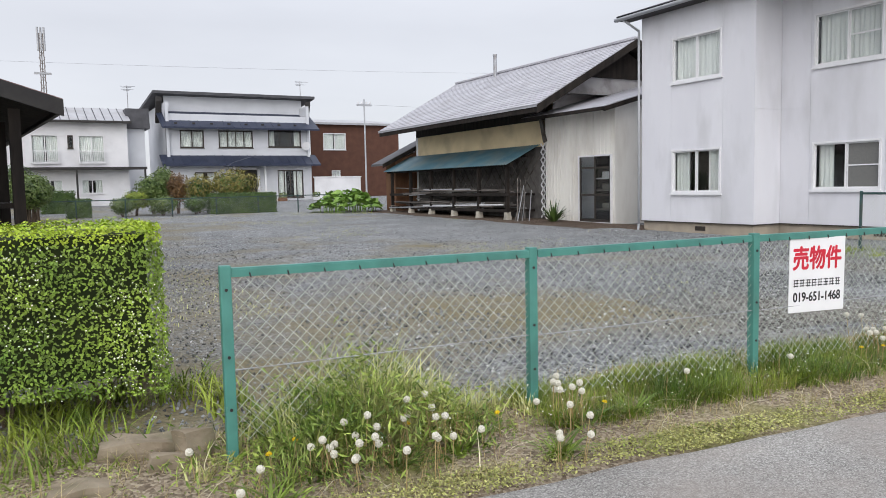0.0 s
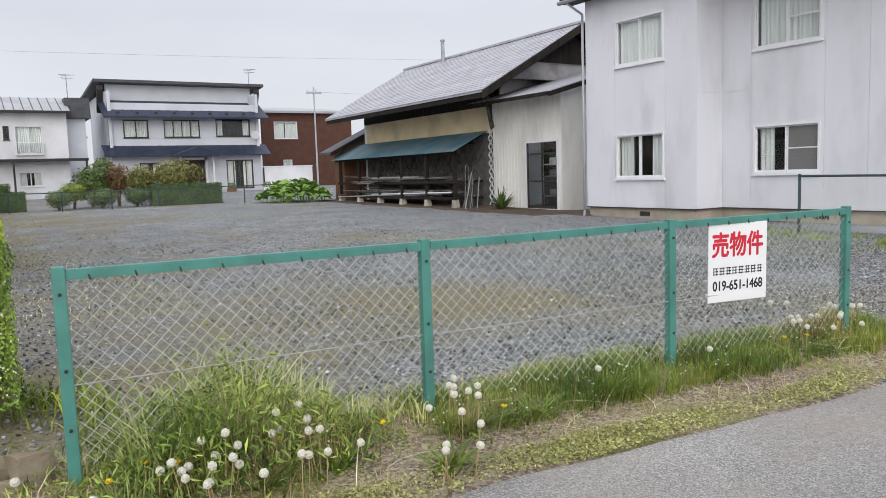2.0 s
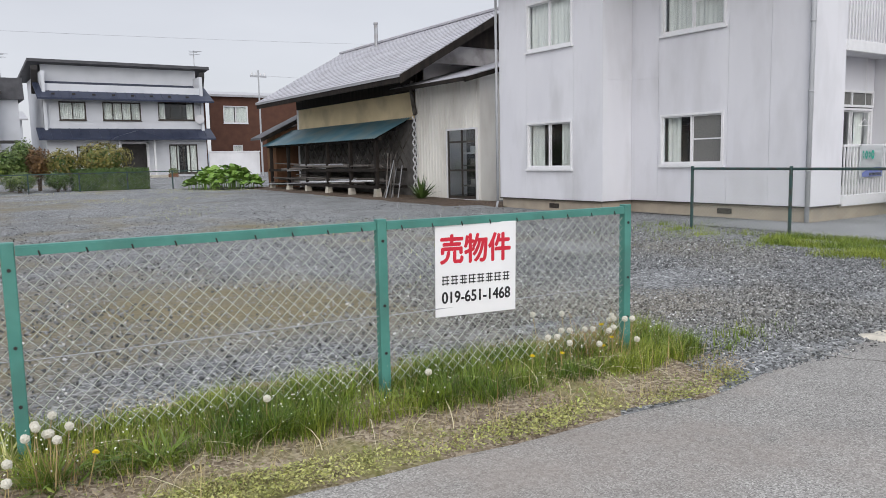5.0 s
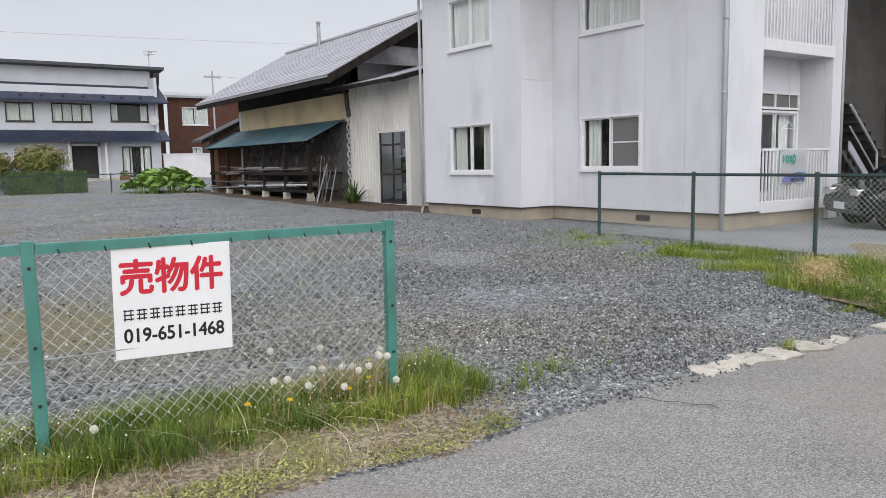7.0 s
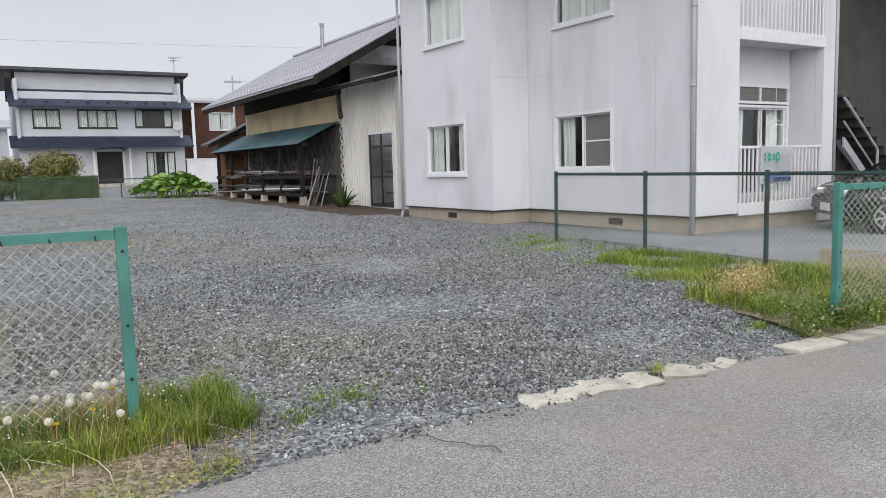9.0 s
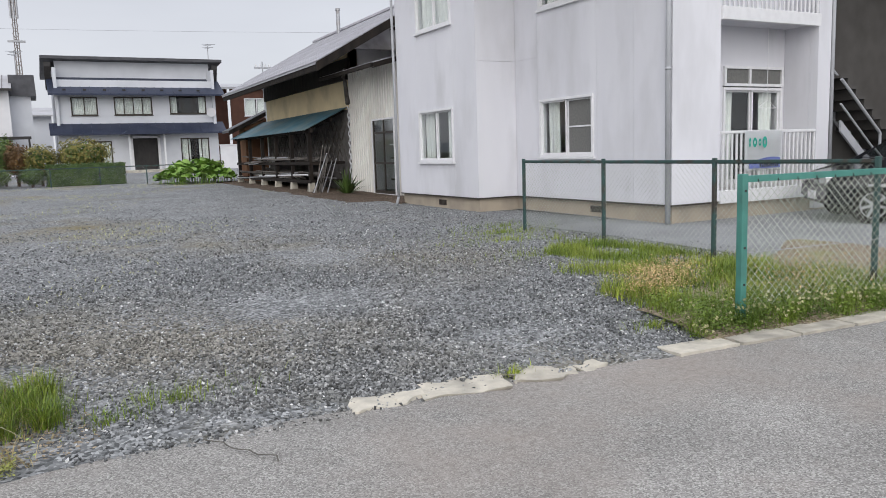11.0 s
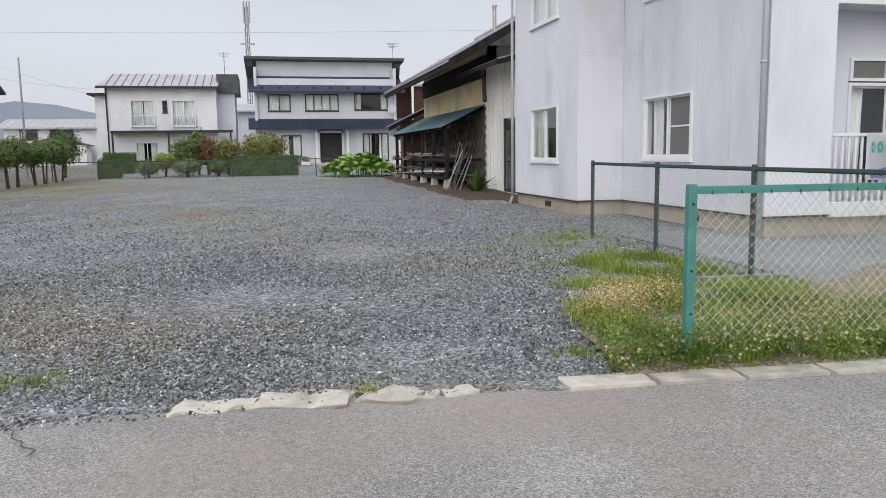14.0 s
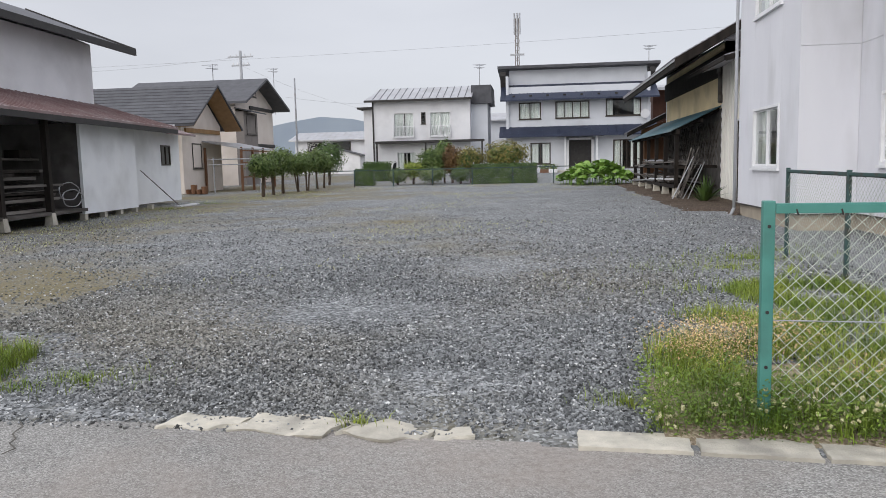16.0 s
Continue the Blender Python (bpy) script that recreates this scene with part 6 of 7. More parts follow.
dish = solid("satellite_dish", bm, WHITE_WALL, "white satellite dish on the house wall", "dish", base=(3.5, 57.9, 4.7))
bm = bmesh.new()
box(bm, -3.2, 1.2, 55.2, 57.3, 0.7, 0.93)
step_ = solid("porch_step", bm, CONCRETE, "grey concrete step before the front door", "step")

EYE = Matrix.Translation((-8, 0, 1.5))


def nearer(obs, s, dx):
    m = Matrix.Translation((dx, 0, 0)) @ EYE @ Matrix.Scale(s, 4) @ EYE.inverted()
    for ob in obs:
        ob.matrix_basis = m @ ob.matrix_basis


white = thing("white_house", (-13.5, 61, 0.88), "two-storey white house with a silver ribbed roof", "house")
hw = [(-15.5, -13.85, 3.75, 5.62), (-13.3, -12.95, 4.7, 5.6), (-12.65, -11.0, 3.75, 5.62)]
hl = [(-15.3, -13.7, 1.1, 2.6), (-12.6, -11.2, 1.6, 2.6)]
bm = bmesh.new()
cells(bm, "y", 58.5, 0.2, -17.1, -9.5, 0.6, 6.55, hw + hl)
part("front_wall", bm, WHITE_WALL, white)
bm = bmesh.new()
box(bm, -17.1, -16.9, 58.7, 64, 0.6, 6.55)
box(bm, -9.7, -9.5, 58.7, 64, 0.6, 6.55)
box(bm, -16.9, -9.7, 63.8, 64, 0.6, 6.55)
part("side_wall", bm, WHITE_WALL, white)
bm = bmesh.new()
box(bm, -18.0, -17.1, 59.2, 63.5, 0.6, 6.0)
part("left_wing", bm, WHITE_WALL, white)
bm = bmesh.new()
box(bm, -18.4, -17.12, 58.6, 63.9, 6.0, 6.14)
part("wing_roof", bm, BLACK_TRIM, white)
bm = bmesh.new()
box(bm, -9.5, -8.2, 59.5, 63.5, 0.6, 6.3)
part("right_wing", bm, PALE_WALL, white)
bm = bmesh.new()
prism(bm, [(-9.45, 7.6), (-7.9, 7.6), (-7.85, 6.2), (-9.45, 6.2)], "y", 59.2, 63.7)
part("right_wing_roof", bm, DARK_ROOF, white)
bm = bmesh.new()
slab(bm, (-17.6, 57.9, 6.6), (-9.3, 57.9, 6.6), (-9.3, 61.3, 7.75), (-17.0, 61.3, 7.75), 0.14)
slab(bm, (-17.6, 64.6, 6.6), (-9.3, 64.6, 6.6), (-9.3, 61.3, 7.75), (-17.0, 61.3, 7.75), 0.14)
wr = part("roof", bm, SILVER_ROOF, white, "silver ribbed metal roof")
ribs(wr, 57.9, 61.3, 6.6, 7.75, [-17.0 + i * 0.55 for i in range(14)], DARK_ROOF)
bm = bmesh.new()
box(bm, -17.65, -9.25, 57.8, 57.9, 6.42, 6.58)
part("gutter", bm, BLACK_TRIM, white)
for i, h in enumerate(hw):
    if i == 1:
        window(white, "y", 58.5, *h, metal=BRONZE_ALU, panes=1, curtain=0)
    else:
        window(white, "y", 58.5, *h, metal=WHITE_ALU, curtain=1.05 if i == 2 else 0.9, bars=15, rail_at=4.5)
for h in hl:
    window(white, "y", 58.5, *h, metal=WHITE_ALU, curtain=0.7)
bm = bmesh.new()
box(bm, -16.8, -8.4, 57.6, 58.5, 3.25, 3.42)
for x in (-16.75, -12.95, -8.6):
    box(bm, x, x + 0.12, 57.62, 57.74, 0.8, 3.25)
part("veranda_frame", bm, BLACK_TRIM, white)
bm = bmesh.new()
box(bm, -17.14, -17.04, 58.4, 58.48, 0.8, 6.5)
part("downpipe", bm, BLACK_TRIM, white)

nearer((blue, dish, step_), 0.972, 0.12)
nearer((white,), 0.947, 0.2)

brown = thing("brown_house", (10, 67, 0.9), "dark brown two-storey house with a flat grey roof", "house")
hb = [(7.7, 9.8, 5.0, 6.45), (8.4, 9.2, 1.9, 3.2)]
bm = bmesh.new()
cells(bm, "y", 64, 0.2, 6.6, 15, 0.6, 7.3, hb)
part("front_wall", bm, BROWN_WALL, brown)
bm = bmesh.new()
cells(bm, "x", 5.2, 0.2, 65.2, 71, 0.6, 7.3, [(66.2, 67.0, 5.0, 6.4), (68.4, 69.2, 5.0, 6.4)])
part("side_wall", bm, BROWN_WALL, brown)
bm = bmesh.new()
cells(bm, "y", 65.2, 0.2, 5.4, 6.6, 0.6, 7.3)
part("side_wall", bm, BROWN_WALL, brown)
bm = bmesh.new()
box(bm, 14.8, 15, 64.2, 71, 0.6, 7.3)
part("side_wall", bm, BROWN_WALL, brown)
bm = bmesh.new()
slab(bm, (4.9, 63.6, 7.35), (15.4, 63.6, 7.35), (15.4, 71.4, 8.3), (4.9, 71.4, 8.3), 0.18)
part("roof", bm, SILVER_ROOF, brown)
for h in hb:
    window(brown, "y", 64, *h, metal=WHITE_ALU, curtain=0.9)
for a in (66.2, 68.4):
    window(brown, "x", 5.2, a, a + 0.8, 5.0, 6.4, metal=WHITE_ALU, curtain=0.9)
bm = bmesh.new()
box(bm, 3.6, 7.3, 55.0, 55.16, 0.6, 2.45, bevel=0.01)
box(bm, 3.55, 7.35, 54.96, 55.2, 2.45, 2.53)
solid("garden_wall", bm, WHITE_WALL, "pale rendered garden wall beside the house", "wall", base=(5.4, 55.1, 0.7))

# beige bungalow and two-storey house
pink = thing("beige_bungalow", (-24, 35.5, 0.45), "beige bungalow with a grey tiled gable roof", "house")
bm = bmesh.new()
box(bm, -29, -20.7, 33.3, 37.7, 0.2, 3.7)
part("wall", bm, PINK_WALL, pink)
bm = bmesh.new()
prism(bm, [(33.3, 3.7), (37.7, 3.7), (35.5, 5.35)], "x", -20.9, -20.7)
part("gable", bm, PINK_WALL, pink)
bm = bmesh.new()
slab(bm, (-29.5, 32.6, 3.62), (-19.75, 32.6, 3.62), (-19.75, 35.5, 5.62), (-29.5, 35.5, 5.62), 0.1)
slab(bm, (-29.5, 38.4, 3.62), (-19.75, 38.4, 3.62), (-19.75, 35.5, 5.62), (-29.5, 35.5, 5.62), 0.1)
pr = part("roof", bm, DARK_ROOF, pink)
for i in range(12):
    bm = bmesh.new()
    t0, t1 = i / 12, (i + 1) / 12
    slab(bm, (-29.5, 32.58 + 2.9 * t0, 3.66 + 2 * t0), (-19.73, 32.58 + 2.9 * t0, 3.66 + 2 * t0), (-19.73, 32.58 + 2.9 * t1, 3.63 + 2 * t1), (-29.5, 32.58 + 2.9 * t1, 3.63 + 2 * t1), 0.03)
    part("tile_course", bm, DARK_ROOF, pr)
bm = bmesh.new()
slab(bm, (-20.7, 32.7, 3.52), (-19.8, 32.7, 3.52), (-19.8, 35.5, 5.5), (-20.7, 35.5, 5.5), 0.03)
slab(bm, (-20.7, 38.3, 3.52), (-19.8, 38.3, 3.52), (-19.8, 35.5, 5.5), (-20.7, 35.5, 5.5), 0.03)
part("soffit", bm, SOFFIT, pink, "orange varnished soffit")
bm = bmesh.new()
box(bm, -20.72, -20.6, 33.6, 37.4, 3.3, 3.5)
part("gable_beam", bm, SOFFIT, pink)
window(pink, "x", -20.7, 34.3, 35.3, 1.6, 2.8, metal=BRONZE_ALU, outward=1, curtain=0)
window(pink, "y", 33.3, -22.6, -21.6, 1.5, 2.7, metal=BRONZE_ALU, curtain=0.5)
bm = bmesh.new()
slab(bm, (-23.0, 32.5, 2.85), (-21.2, 32.5, 2.85), (-21.2, 33.3, 3.1), (-23.0, 33.3, 3.1), 0.06)
part("window_hood", bm, DARK_ROOF, pink)
sunr = thing("sunroom", (-19.6, 37, 0.45), "brown framed sunroom lean-to on the bungalow", "sunroom")
bm = bmesh.new()
slab(bm, (-20.7, 35.4, 2.95), (-20.7, 40.2, 2.95), (-18.7, 40.2, 2.55), (-18.7, 35.4, 2.55), 0.06)
part("roof", bm, SILVER_ROOF, sunr)
for x, y in ((-18.75, 35.5), (-18.75, 37), (-18.75, 38.5), (-18.75, 40.1), (-20.6, 35.5)):
    bm = bmesh.new()
    box(bm, x - 0.05, x + 0.05, y - 0.05, y + 0.05, 0.4, 2.6)
    part("post", bm, RED_WOOD, sunr)
for z in (1.1, 1.8, 2.4):
    bm = bmesh.new()
    box(bm, -18.78, -18.72, 35.5, 40.1, z, z + 0.06)
    part("rail", bm, RED_WOOD, sunr)
bm = bmesh.new()
for z in (1.75, 2.0):
    tube(bm, (-19.6, 33.6, z), (-17.2, 34.4, z), 0.025, seg=6)
for x, y in ((-19.4, 33.7), (-17.4, 34.3)):
    tube(bm, (x, y, 0.4), (x, y, 2.1), 0.03, seg=6)
solid("drying_rack", bm, STEEL, "steel laundry poles standing by the bungalow", "laundry rack", base=(-18.4, 34, 0.43))
for i in range(4):
    bm = bmesh.new()
    x, y = -20.3 + i * 0.3, 32.9 - 0.1 * i
    tube(bm, (x, y, 0.43), (x, y, 0.43 + R.uniform(0.2, 0.45)), 0.12, 0.15, 10)
    solid("flower_pot", bm, RED_WOOD, "brown flower pot by the bungalow", "pot", "flower pots", base=(x, y, 0.43))

two = thing("beige_house", (-25, 46, 0.6), "two-storey beige house with a taupe bay and dark gable roof", "house")
bm = bmesh.new()
box(bm, -29, -22.0, 43.0, 49.4, 0.3, 5.5)
prism(bm, [(43.0, 5.5), (49.4, 5.5), (46.2, 7.0)], "x", -22.2, -22.0)
part("wall", bm, PINK_WALL, two)
bm = bmesh.new()
slab(bm, (-29.5, 42.3, 5.45), (-21.0, 42.3, 5.45), (-21.0, 45.9, 7.1), (-29.5, 45.9, 7.1), 0.14)
slab(bm, (-29.5, 50.1, 5.45), (-21.0, 50.1, 5.45), (-21.0, 45.9, 7.1), (-29.5, 45.9, 7.1), 0.14)
part("roof", bm, DARK_ROOF, two)
bm = bmesh.new()
box(bm, -22.0, -21.5, 43.0, 45.2, 0.3, 4.9)
part("bay", bm, TAUPE, two, "taupe clad bay")
window(two, "x", -21.5, 43.4, 44.9, 3.6, 4.8, metal=BRONZE_ALU, outward=1, curtain=0)
window(two, "x", -22.0, 45.7, 46.5, 6.0, 6.5, metal=BRONZE_ALU, outward=1, curtain=0, panes=1)
bm = bmesh.new()
box(bm, -22.0, -21.9, 45.2, 49.4, 2.9, 3.1)
part("trim_board", bm, BLACK_TRIM, two)
bm = bmesh.new()
box(bm, -22.0, -21.9, 45.2, 49.4, 5.2, 5.4)
part("trim_board", bm, BLACK_TRIM, two)
bm = bmesh.new()
slab(bm, (-22.0, 42.9, 5.15), (-22.0, 45.5, 5.15), (-21.0, 45.5, 4.9), (-21.0, 42.9, 4.9), 0.06)
part("window_hood", bm, DARK_ROOF, two)

far = thing("far_house", (-25, 77, 0.9), "low white house with a silver roof beyond the lane", "house")
bm = bmesh.new()
cells(bm, "y", 75, 0.2, -28.8, -21, 0.6, 4.3, [(-27.5, -26.0, 3.2, 4.1), (-25.0, -23.0, 3.2, 4.1)])
box(bm, -28.8, -28.6, 75.2, 80, 0.6, 4.3)
box(bm, -21.2, -21, 75.2, 80, 0.6, 4.3)
part("wall", bm, WHITE_WALL, far)
bm = bmesh.new()
slab(bm, (-29.3, 74.4, 4.3), (-20.6, 74.4, 4.3), (-20.6, 78, 5.2), (-29.3, 78, 5.2), 0.12)
frf = part("roof", bm, SILVER_ROOF, far)
ribs(frf, 74.4, 78, 4.3, 5.2, [-29 + i * 0.7 for i in range(12)], SILVER_ROOF)
window(far, "y", 75, -27.5, -26.0, 3.2, 4.1, metal=BRONZE_ALU, curtain=0)
window(far, "y", 75, -25.0, -23.0, 3.2, 4.1, metal=BRONZE_ALU, curtain=0)
bm = bmesh.new()
prism(bm, [(-26.5, 0.6), (-21.5, 0.6), (-21.5, 2.6), (-24.0, 3.3), (-26.5, 2.6)], "y", 72.5, 74.4)
part("porch", bm, WHITE_WALL, far)
bm = bmesh.new()
slab(bm, (-26.8, 72.3, 2.65), (-26.8, 74.5, 2.65), (-24.0, 74.5, 3.42), (-24.0, 72.3, 3.42), 0.1)
slab(bm, (-24.0, 72.3, 3.42), (-24.0, 74.5, 3.42), (-21.2, 74.5, 2.65), (-21.2, 72.3, 2.65), 0.1)
part("porch_roof", bm, DARK_ROOF, far)
mid = thing("middle_house", (-8, 72, 0.9), "blue-grey house seen between the two front houses", "house")
bm = bmesh.new()
box(bm, -11.5, -6.6, 70, 76, 0.6, 5.6)
part("wall", bm, PALE_WALL, mid)
bm = bmesh.new()
slab(bm, (-11.9, 69.4, 5.5), (-6.2, 69.4, 5.5), (-6.2, 73, 6.3), (-11.9, 73, 6.3), 0.12)
part("roof", bm, SILVER_ROOF, mid)

# ---- poles, masts, cables ----
def pole(name, x, y, top, r, arms, label, material):
    t = thing(name, (x, y, ground_z(x, y)), label, "pole")
    bm = bmesh.new()
    tube(bm, (x, y, ground_z(x, y) - 0.1), (x, y, top), r, r * 0.7, 8)
    part("mast", bm, material, t)
    for z, w in arms:
        bm = bmesh.new()
        box(bm, x - w, x + w, y - 0.05, y + 0.05, z - 0.06, z + 0.06)
        a = part("crossarm", bm, material, t)
        for u in (-0.8, -0.3, 0.3, 0.8):
            bm = bmesh.new()
            tube(bm, (x + u * w, y, z + 0.06), (x + u * w, y, z + 0.22), 0.05, seg=6)
            part("insulator", bm, WHITE_WALL, a)
    return t


pole("utility_pole", -29.0, 62, 11.4, 0.17, ((10.9, 1.1), (10.2, 0.8)), "grey concrete utility pole with cable arms", PIPE_GREY)
pole("utility_pole", 5.6, 50, 7.75, 0.07, ((7.35, 0.55),), "slim grey utility pole with a crossarm", PIPE_GREY)
pole("flag_pole", -17.4, 40.15, 6.35, 0.06, (), "slim grey steel pole behind the round shrubs", STEEL)
mast = thing("radio_mast", (-11.3, 300, 0.9), "dark lattice radio mast behind the houses", "mast")
bm = bmesh.new()
for dx, dy in ((-0.35, 0), (0.35, 0), (0, 0.5)):
    tube(bm, (-11.3 + dx * 3, 300 + dy * 3, 0.5), (-11.3 + dx * 1.5, 300 + dy * 1.5, 57), 0.22, 0.16, 5)
for k in range(20):
    z = 1 + k * 2.8
    tube(bm, (-12.3, 300, z), (-10.4, 300, z + 2.6), 0.1, seg=4)
    tube(bm, (-10.3, 300, z), (-12.2, 300, z + 2.6), 0.1, seg=4)
part("lattice", bm, TAUPE, mast)
bm = bmesh.new()
box(bm, -14, -8.6, 299.7, 300.3, 43, 43.7)
part("crossarm", bm, STEEL, mast)
for dx in (-0.4, 0.0, 0.4):
    bm = bmesh.new()
    tube(bm, (-11.3 + dx * 2.5, 300, 51), (-11.3 + dx * 2.5, 300, 59), 0.35, seg=7)
    part("antenna_panel", bm, STEEL, mast)
mast.matrix_basis = Matrix.Translation((-9.2, 202, 1.5)) @ Matrix.Scale(0.673, 4) @ Matrix.Translation((11.3, -300, -1.5)) @ mast.matrix_basis
for x, y, z0, z1 in ((-8.7, 58.5, 7.0, 9.1), (3.9, 58.5, 8.3, 10.0), (-24.5, 45.9, 7.1, 8.1), (-25.5, 60, 6, 9.6)):
    t = thing("tv_antenna", (x, y, z0), "thin roof television antenna", "antenna", "roof antennas")
    bm = bmesh.new()
    tube(bm, (x, y, z0 - 0.1), (x, y, z1), 0.03, seg=5)
    part("mast", bm, STEEL, t)
    for k in range(4):
        bm = bmesh.new()
        z = z1 - 0.1 - 0.18 * (k % 2)
        tube(bm, (x - 0.5 + 0.1 * k, y + 0.25 * k - 0.4, z), (x + 0.5 - 0.1 * k, y + 0.25 * k - 0.4, z), 0.018, seg=4)
        part("rod", bm, STEEL, t)
for a, b, sag in (((-45, 60, 10.2), (40, 60, 12.6), 0.5), ((-29, 62, 10.2), (-17.6, 59, 5.9), 0.3), ((-24, 58.2, 7.1), (-17.6, 58.9, 6.4), 0.1), ((5.6, 50, 7.4), (40, 52, 9), 0.6), ((-29, 62, 10.9), (-60, 66, 11.2), 0.6)):
    bm = bmesh.new()
    a, b = Vector(a), Vector(b)
    for k in range(12):
        p, q = a.lerp(b, k / 12), a.lerp(b, (k + 1) / 12)
        p.z -= sag * math.sin(math.pi * k / 12)
        q.z -= sag * math.sin(math.pi * (k + 1) / 12)
        tube(bm, p, q, 0.008, seg=4)
    solid("overhead_cable", bm, STEEL, "thin overhead cable between the houses", "cable", "overhead cables")
bm = bmesh.new()
tube(bm, (3.4, 30, 6.3), (3.4, 30, 7.42), 0.08, seg=10)
tube(bm, (3.4, 30, 7.42), (3.4, 30, 7.5), 0.1, seg=10)
solid("flue_pipe", bm, STEEL, "grey flue pipe rising above the barn roof", "flue", base=(3.4, 30, 6.3))

# ---- back fence ----
bf = [(-15.6 + i * 2.0, 37.4) for i in range(8)]
wire_fence("wire_fence", bf, [ground_z(x, y) + 0.85 for x, y in bf], [ground_z(x, y) for x, y in bf], DARK_GREEN_PAINT, 0.05, 0.035, "low grey-green wire fence at the back of the lot", 0.11, 0.0013, mid=False)


# ---- shrubs and trees ----
def crown(parent, c, rad, n, material, size, seed, name="crown", label=""):
    """Leaves over a lumpy, gappy crown, denser at its skin."""
    q = random.Random(seed)
    c, spots = Vector(c), []
    for i in range(n):
        d = Vector((q.gauss(0, 1), q.gauss(0, 1), q.gauss(0, 1))).normalized()
        k = 1 + 0.32 * noise.noise(d * 2.2 + Vector((seed, 0, 0))) + 0.16 * noise.noise(d * 6 + Vector((0, seed, 0)))
        k *= q.uniform(0.72, 1.02)
        spots.append((c + Vector((d.x * rad[0], d.y * rad[1], d.z * rad[2])) * k, d, size * q.uniform(0.6, 1.4)))
    ob = leaf_part(name, spots, material, parent, label)
    return ob


def shrub(x, y, h, rad, material, label, seed, lift=0.3, n=900, size=0.07, stems=3, inner=DARK_LEAF):
    z = ground_z(x, y)
    t = thing("shrub", (x, y, z), label, "shrub")
    bm = bmesh.new()
    rr = random.Random(seed)
    for k in range(stems):
        tube(bm, (x + rr.uniform(-.05, .05), y, z - 0.05), (x + rr.uniform(-.3, .3) * rad[0], y + rr.uniform(-.3, .3) * rad[1], z + lift + rad[2] * 0.9), 0.05, 0.025, 6)
    part("trunk", bm, BARK, t)
    crown(t, (x, y, z + lift + rad[2]), rad, n, material, size, seed)
    # inner shell, dark leaves by default: the crown's inner shade set by colour
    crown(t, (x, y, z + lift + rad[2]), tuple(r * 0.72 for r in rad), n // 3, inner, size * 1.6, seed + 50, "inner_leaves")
    return t


for i in range(7):
    shrub(-15.5 + 0.06 * i + R.uniform(-.1, .1), 29.3 + i * 1.3, 0, (0.62, 0.62, 0.5 + 0.06 * (i % 3)), MID_LEAF, "round clipped green shrub on a bare trunk", 100 + i, lift=0.75, n=1500, size=0.05, stems=2)
shrub(-15.9, 41.0, 0, (0.9, 0.9, 0.95), DARK_LEAF, "taller rounded dark green shrub", 120, lift=0.6, n=1500, size=0.06)
shrub(-10.0, 40.3, 0, (0.85, 0.7, 0.8), MID_LEAF, "upright cloud-pruned garden conifer", 130, lift=0.35, n=1700, size=0.06)
shrub(-9.4, 40.8, 0, (0.6, 0.6, 1.0), MID_LEAF, "tall garden conifer behind the fence", 131, lift=0.4, n=1500, size=0.06)
shrub(-8.9, 40.0, 0, (0.55, 0.5, 0.8), RUST_LEAF, "reddish garden maple shrub", 132, lift=0.4, n=1200, size=0.06, inner=RUST_LEAF)
shrub(-7.9, 39.8, 0, (0.75, 0.65, 0.7), GOLD_LEAF, "golden-brown rounded garden shrub", 133, lift=0.5, n=1400, size=0.06)
shrub(-6.1, 40.2, 0, (1.35, 0.9, 0.85), GOLD_LEAF, "broad olive-gold garden shrub", 134, lift=0.5, n=2400, size=0.065, inner=MID_LEAF)
shrub(-10.9, 39.4, 0, (0.6, 0.55, 0.45), GRASS, "bright yellow-green clipped shrub", 135, lift=0.3, n=1300, size=0.05)
shrub(-11.6, 38.6, 0, (0.55, 0.5, 0.4), MID_LEAF, "low rounded green shrub", 136, lift=0.1, n=1100, size=0.05)
shrub(-9.8, 38.7, 0, (0.7, 0.5, 0.42), MID_LEAF, "low rounded green shrub", 137, lift=0.1, n=1300, size=0.05)
shrub(-8.3, 38.6, 0, (0.6, 0.5, 0.4), DARK_LEAF, "low dark green shrub behind the fence", 138, lift=0.1, n=1200, size=0.05)


def box_hedge(x0, x1, y0, y1, z0, z1, material, label, seed, n):
    q = random.Random(seed)
    t = thing("hedge", ((x0 + x1) / 2, (y0 + y1) / 2, z0), label, "hedge")
    bm = bmesh.new()
    box(bm, x0 + 0.06, x1 - 0.06, y0 + 0.06, y1 - 0.06, z0, z1 - 0.06)
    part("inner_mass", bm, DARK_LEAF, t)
    spots = []
    for i in range(n):
        f = q.random()
        if f < 0.6:
            p, d = Vector((q.uniform(x0, x1), y0, q.uniform(z0, z1))), Vector((0, -1, 0.2))
        elif f < 0.8:
            p, d = Vector((q.uniform(x0, x1), q.uniform(y0, y1), z1)), Vector((0, 0, 1))
        else:
            p, d = Vector((q.choice((x0, x1)), q.uniform(y0, y1), q.uniform(z0, z1))), Vector((1, 0, 0.2))
        spots.append((p + d * q.gauss(0, 0.03), d.normalized(), q.uniform(0.025, 0.06)))
    leaf_part("leaves", spots, material, t)["kind"] = "stuff"


box_hedge(-7.7, -4.45, 38.2, 39.2, 0.48, 1.47, DARK_LEAF, "clipped dark green hedge block behind the wire fence", 1, 5000)
box_hedge(-13.9, -12.9, 38.6, 39.5, 0.5, 1.35, DARK_LEAF, "small clipped green hedge block", 2, 1800)
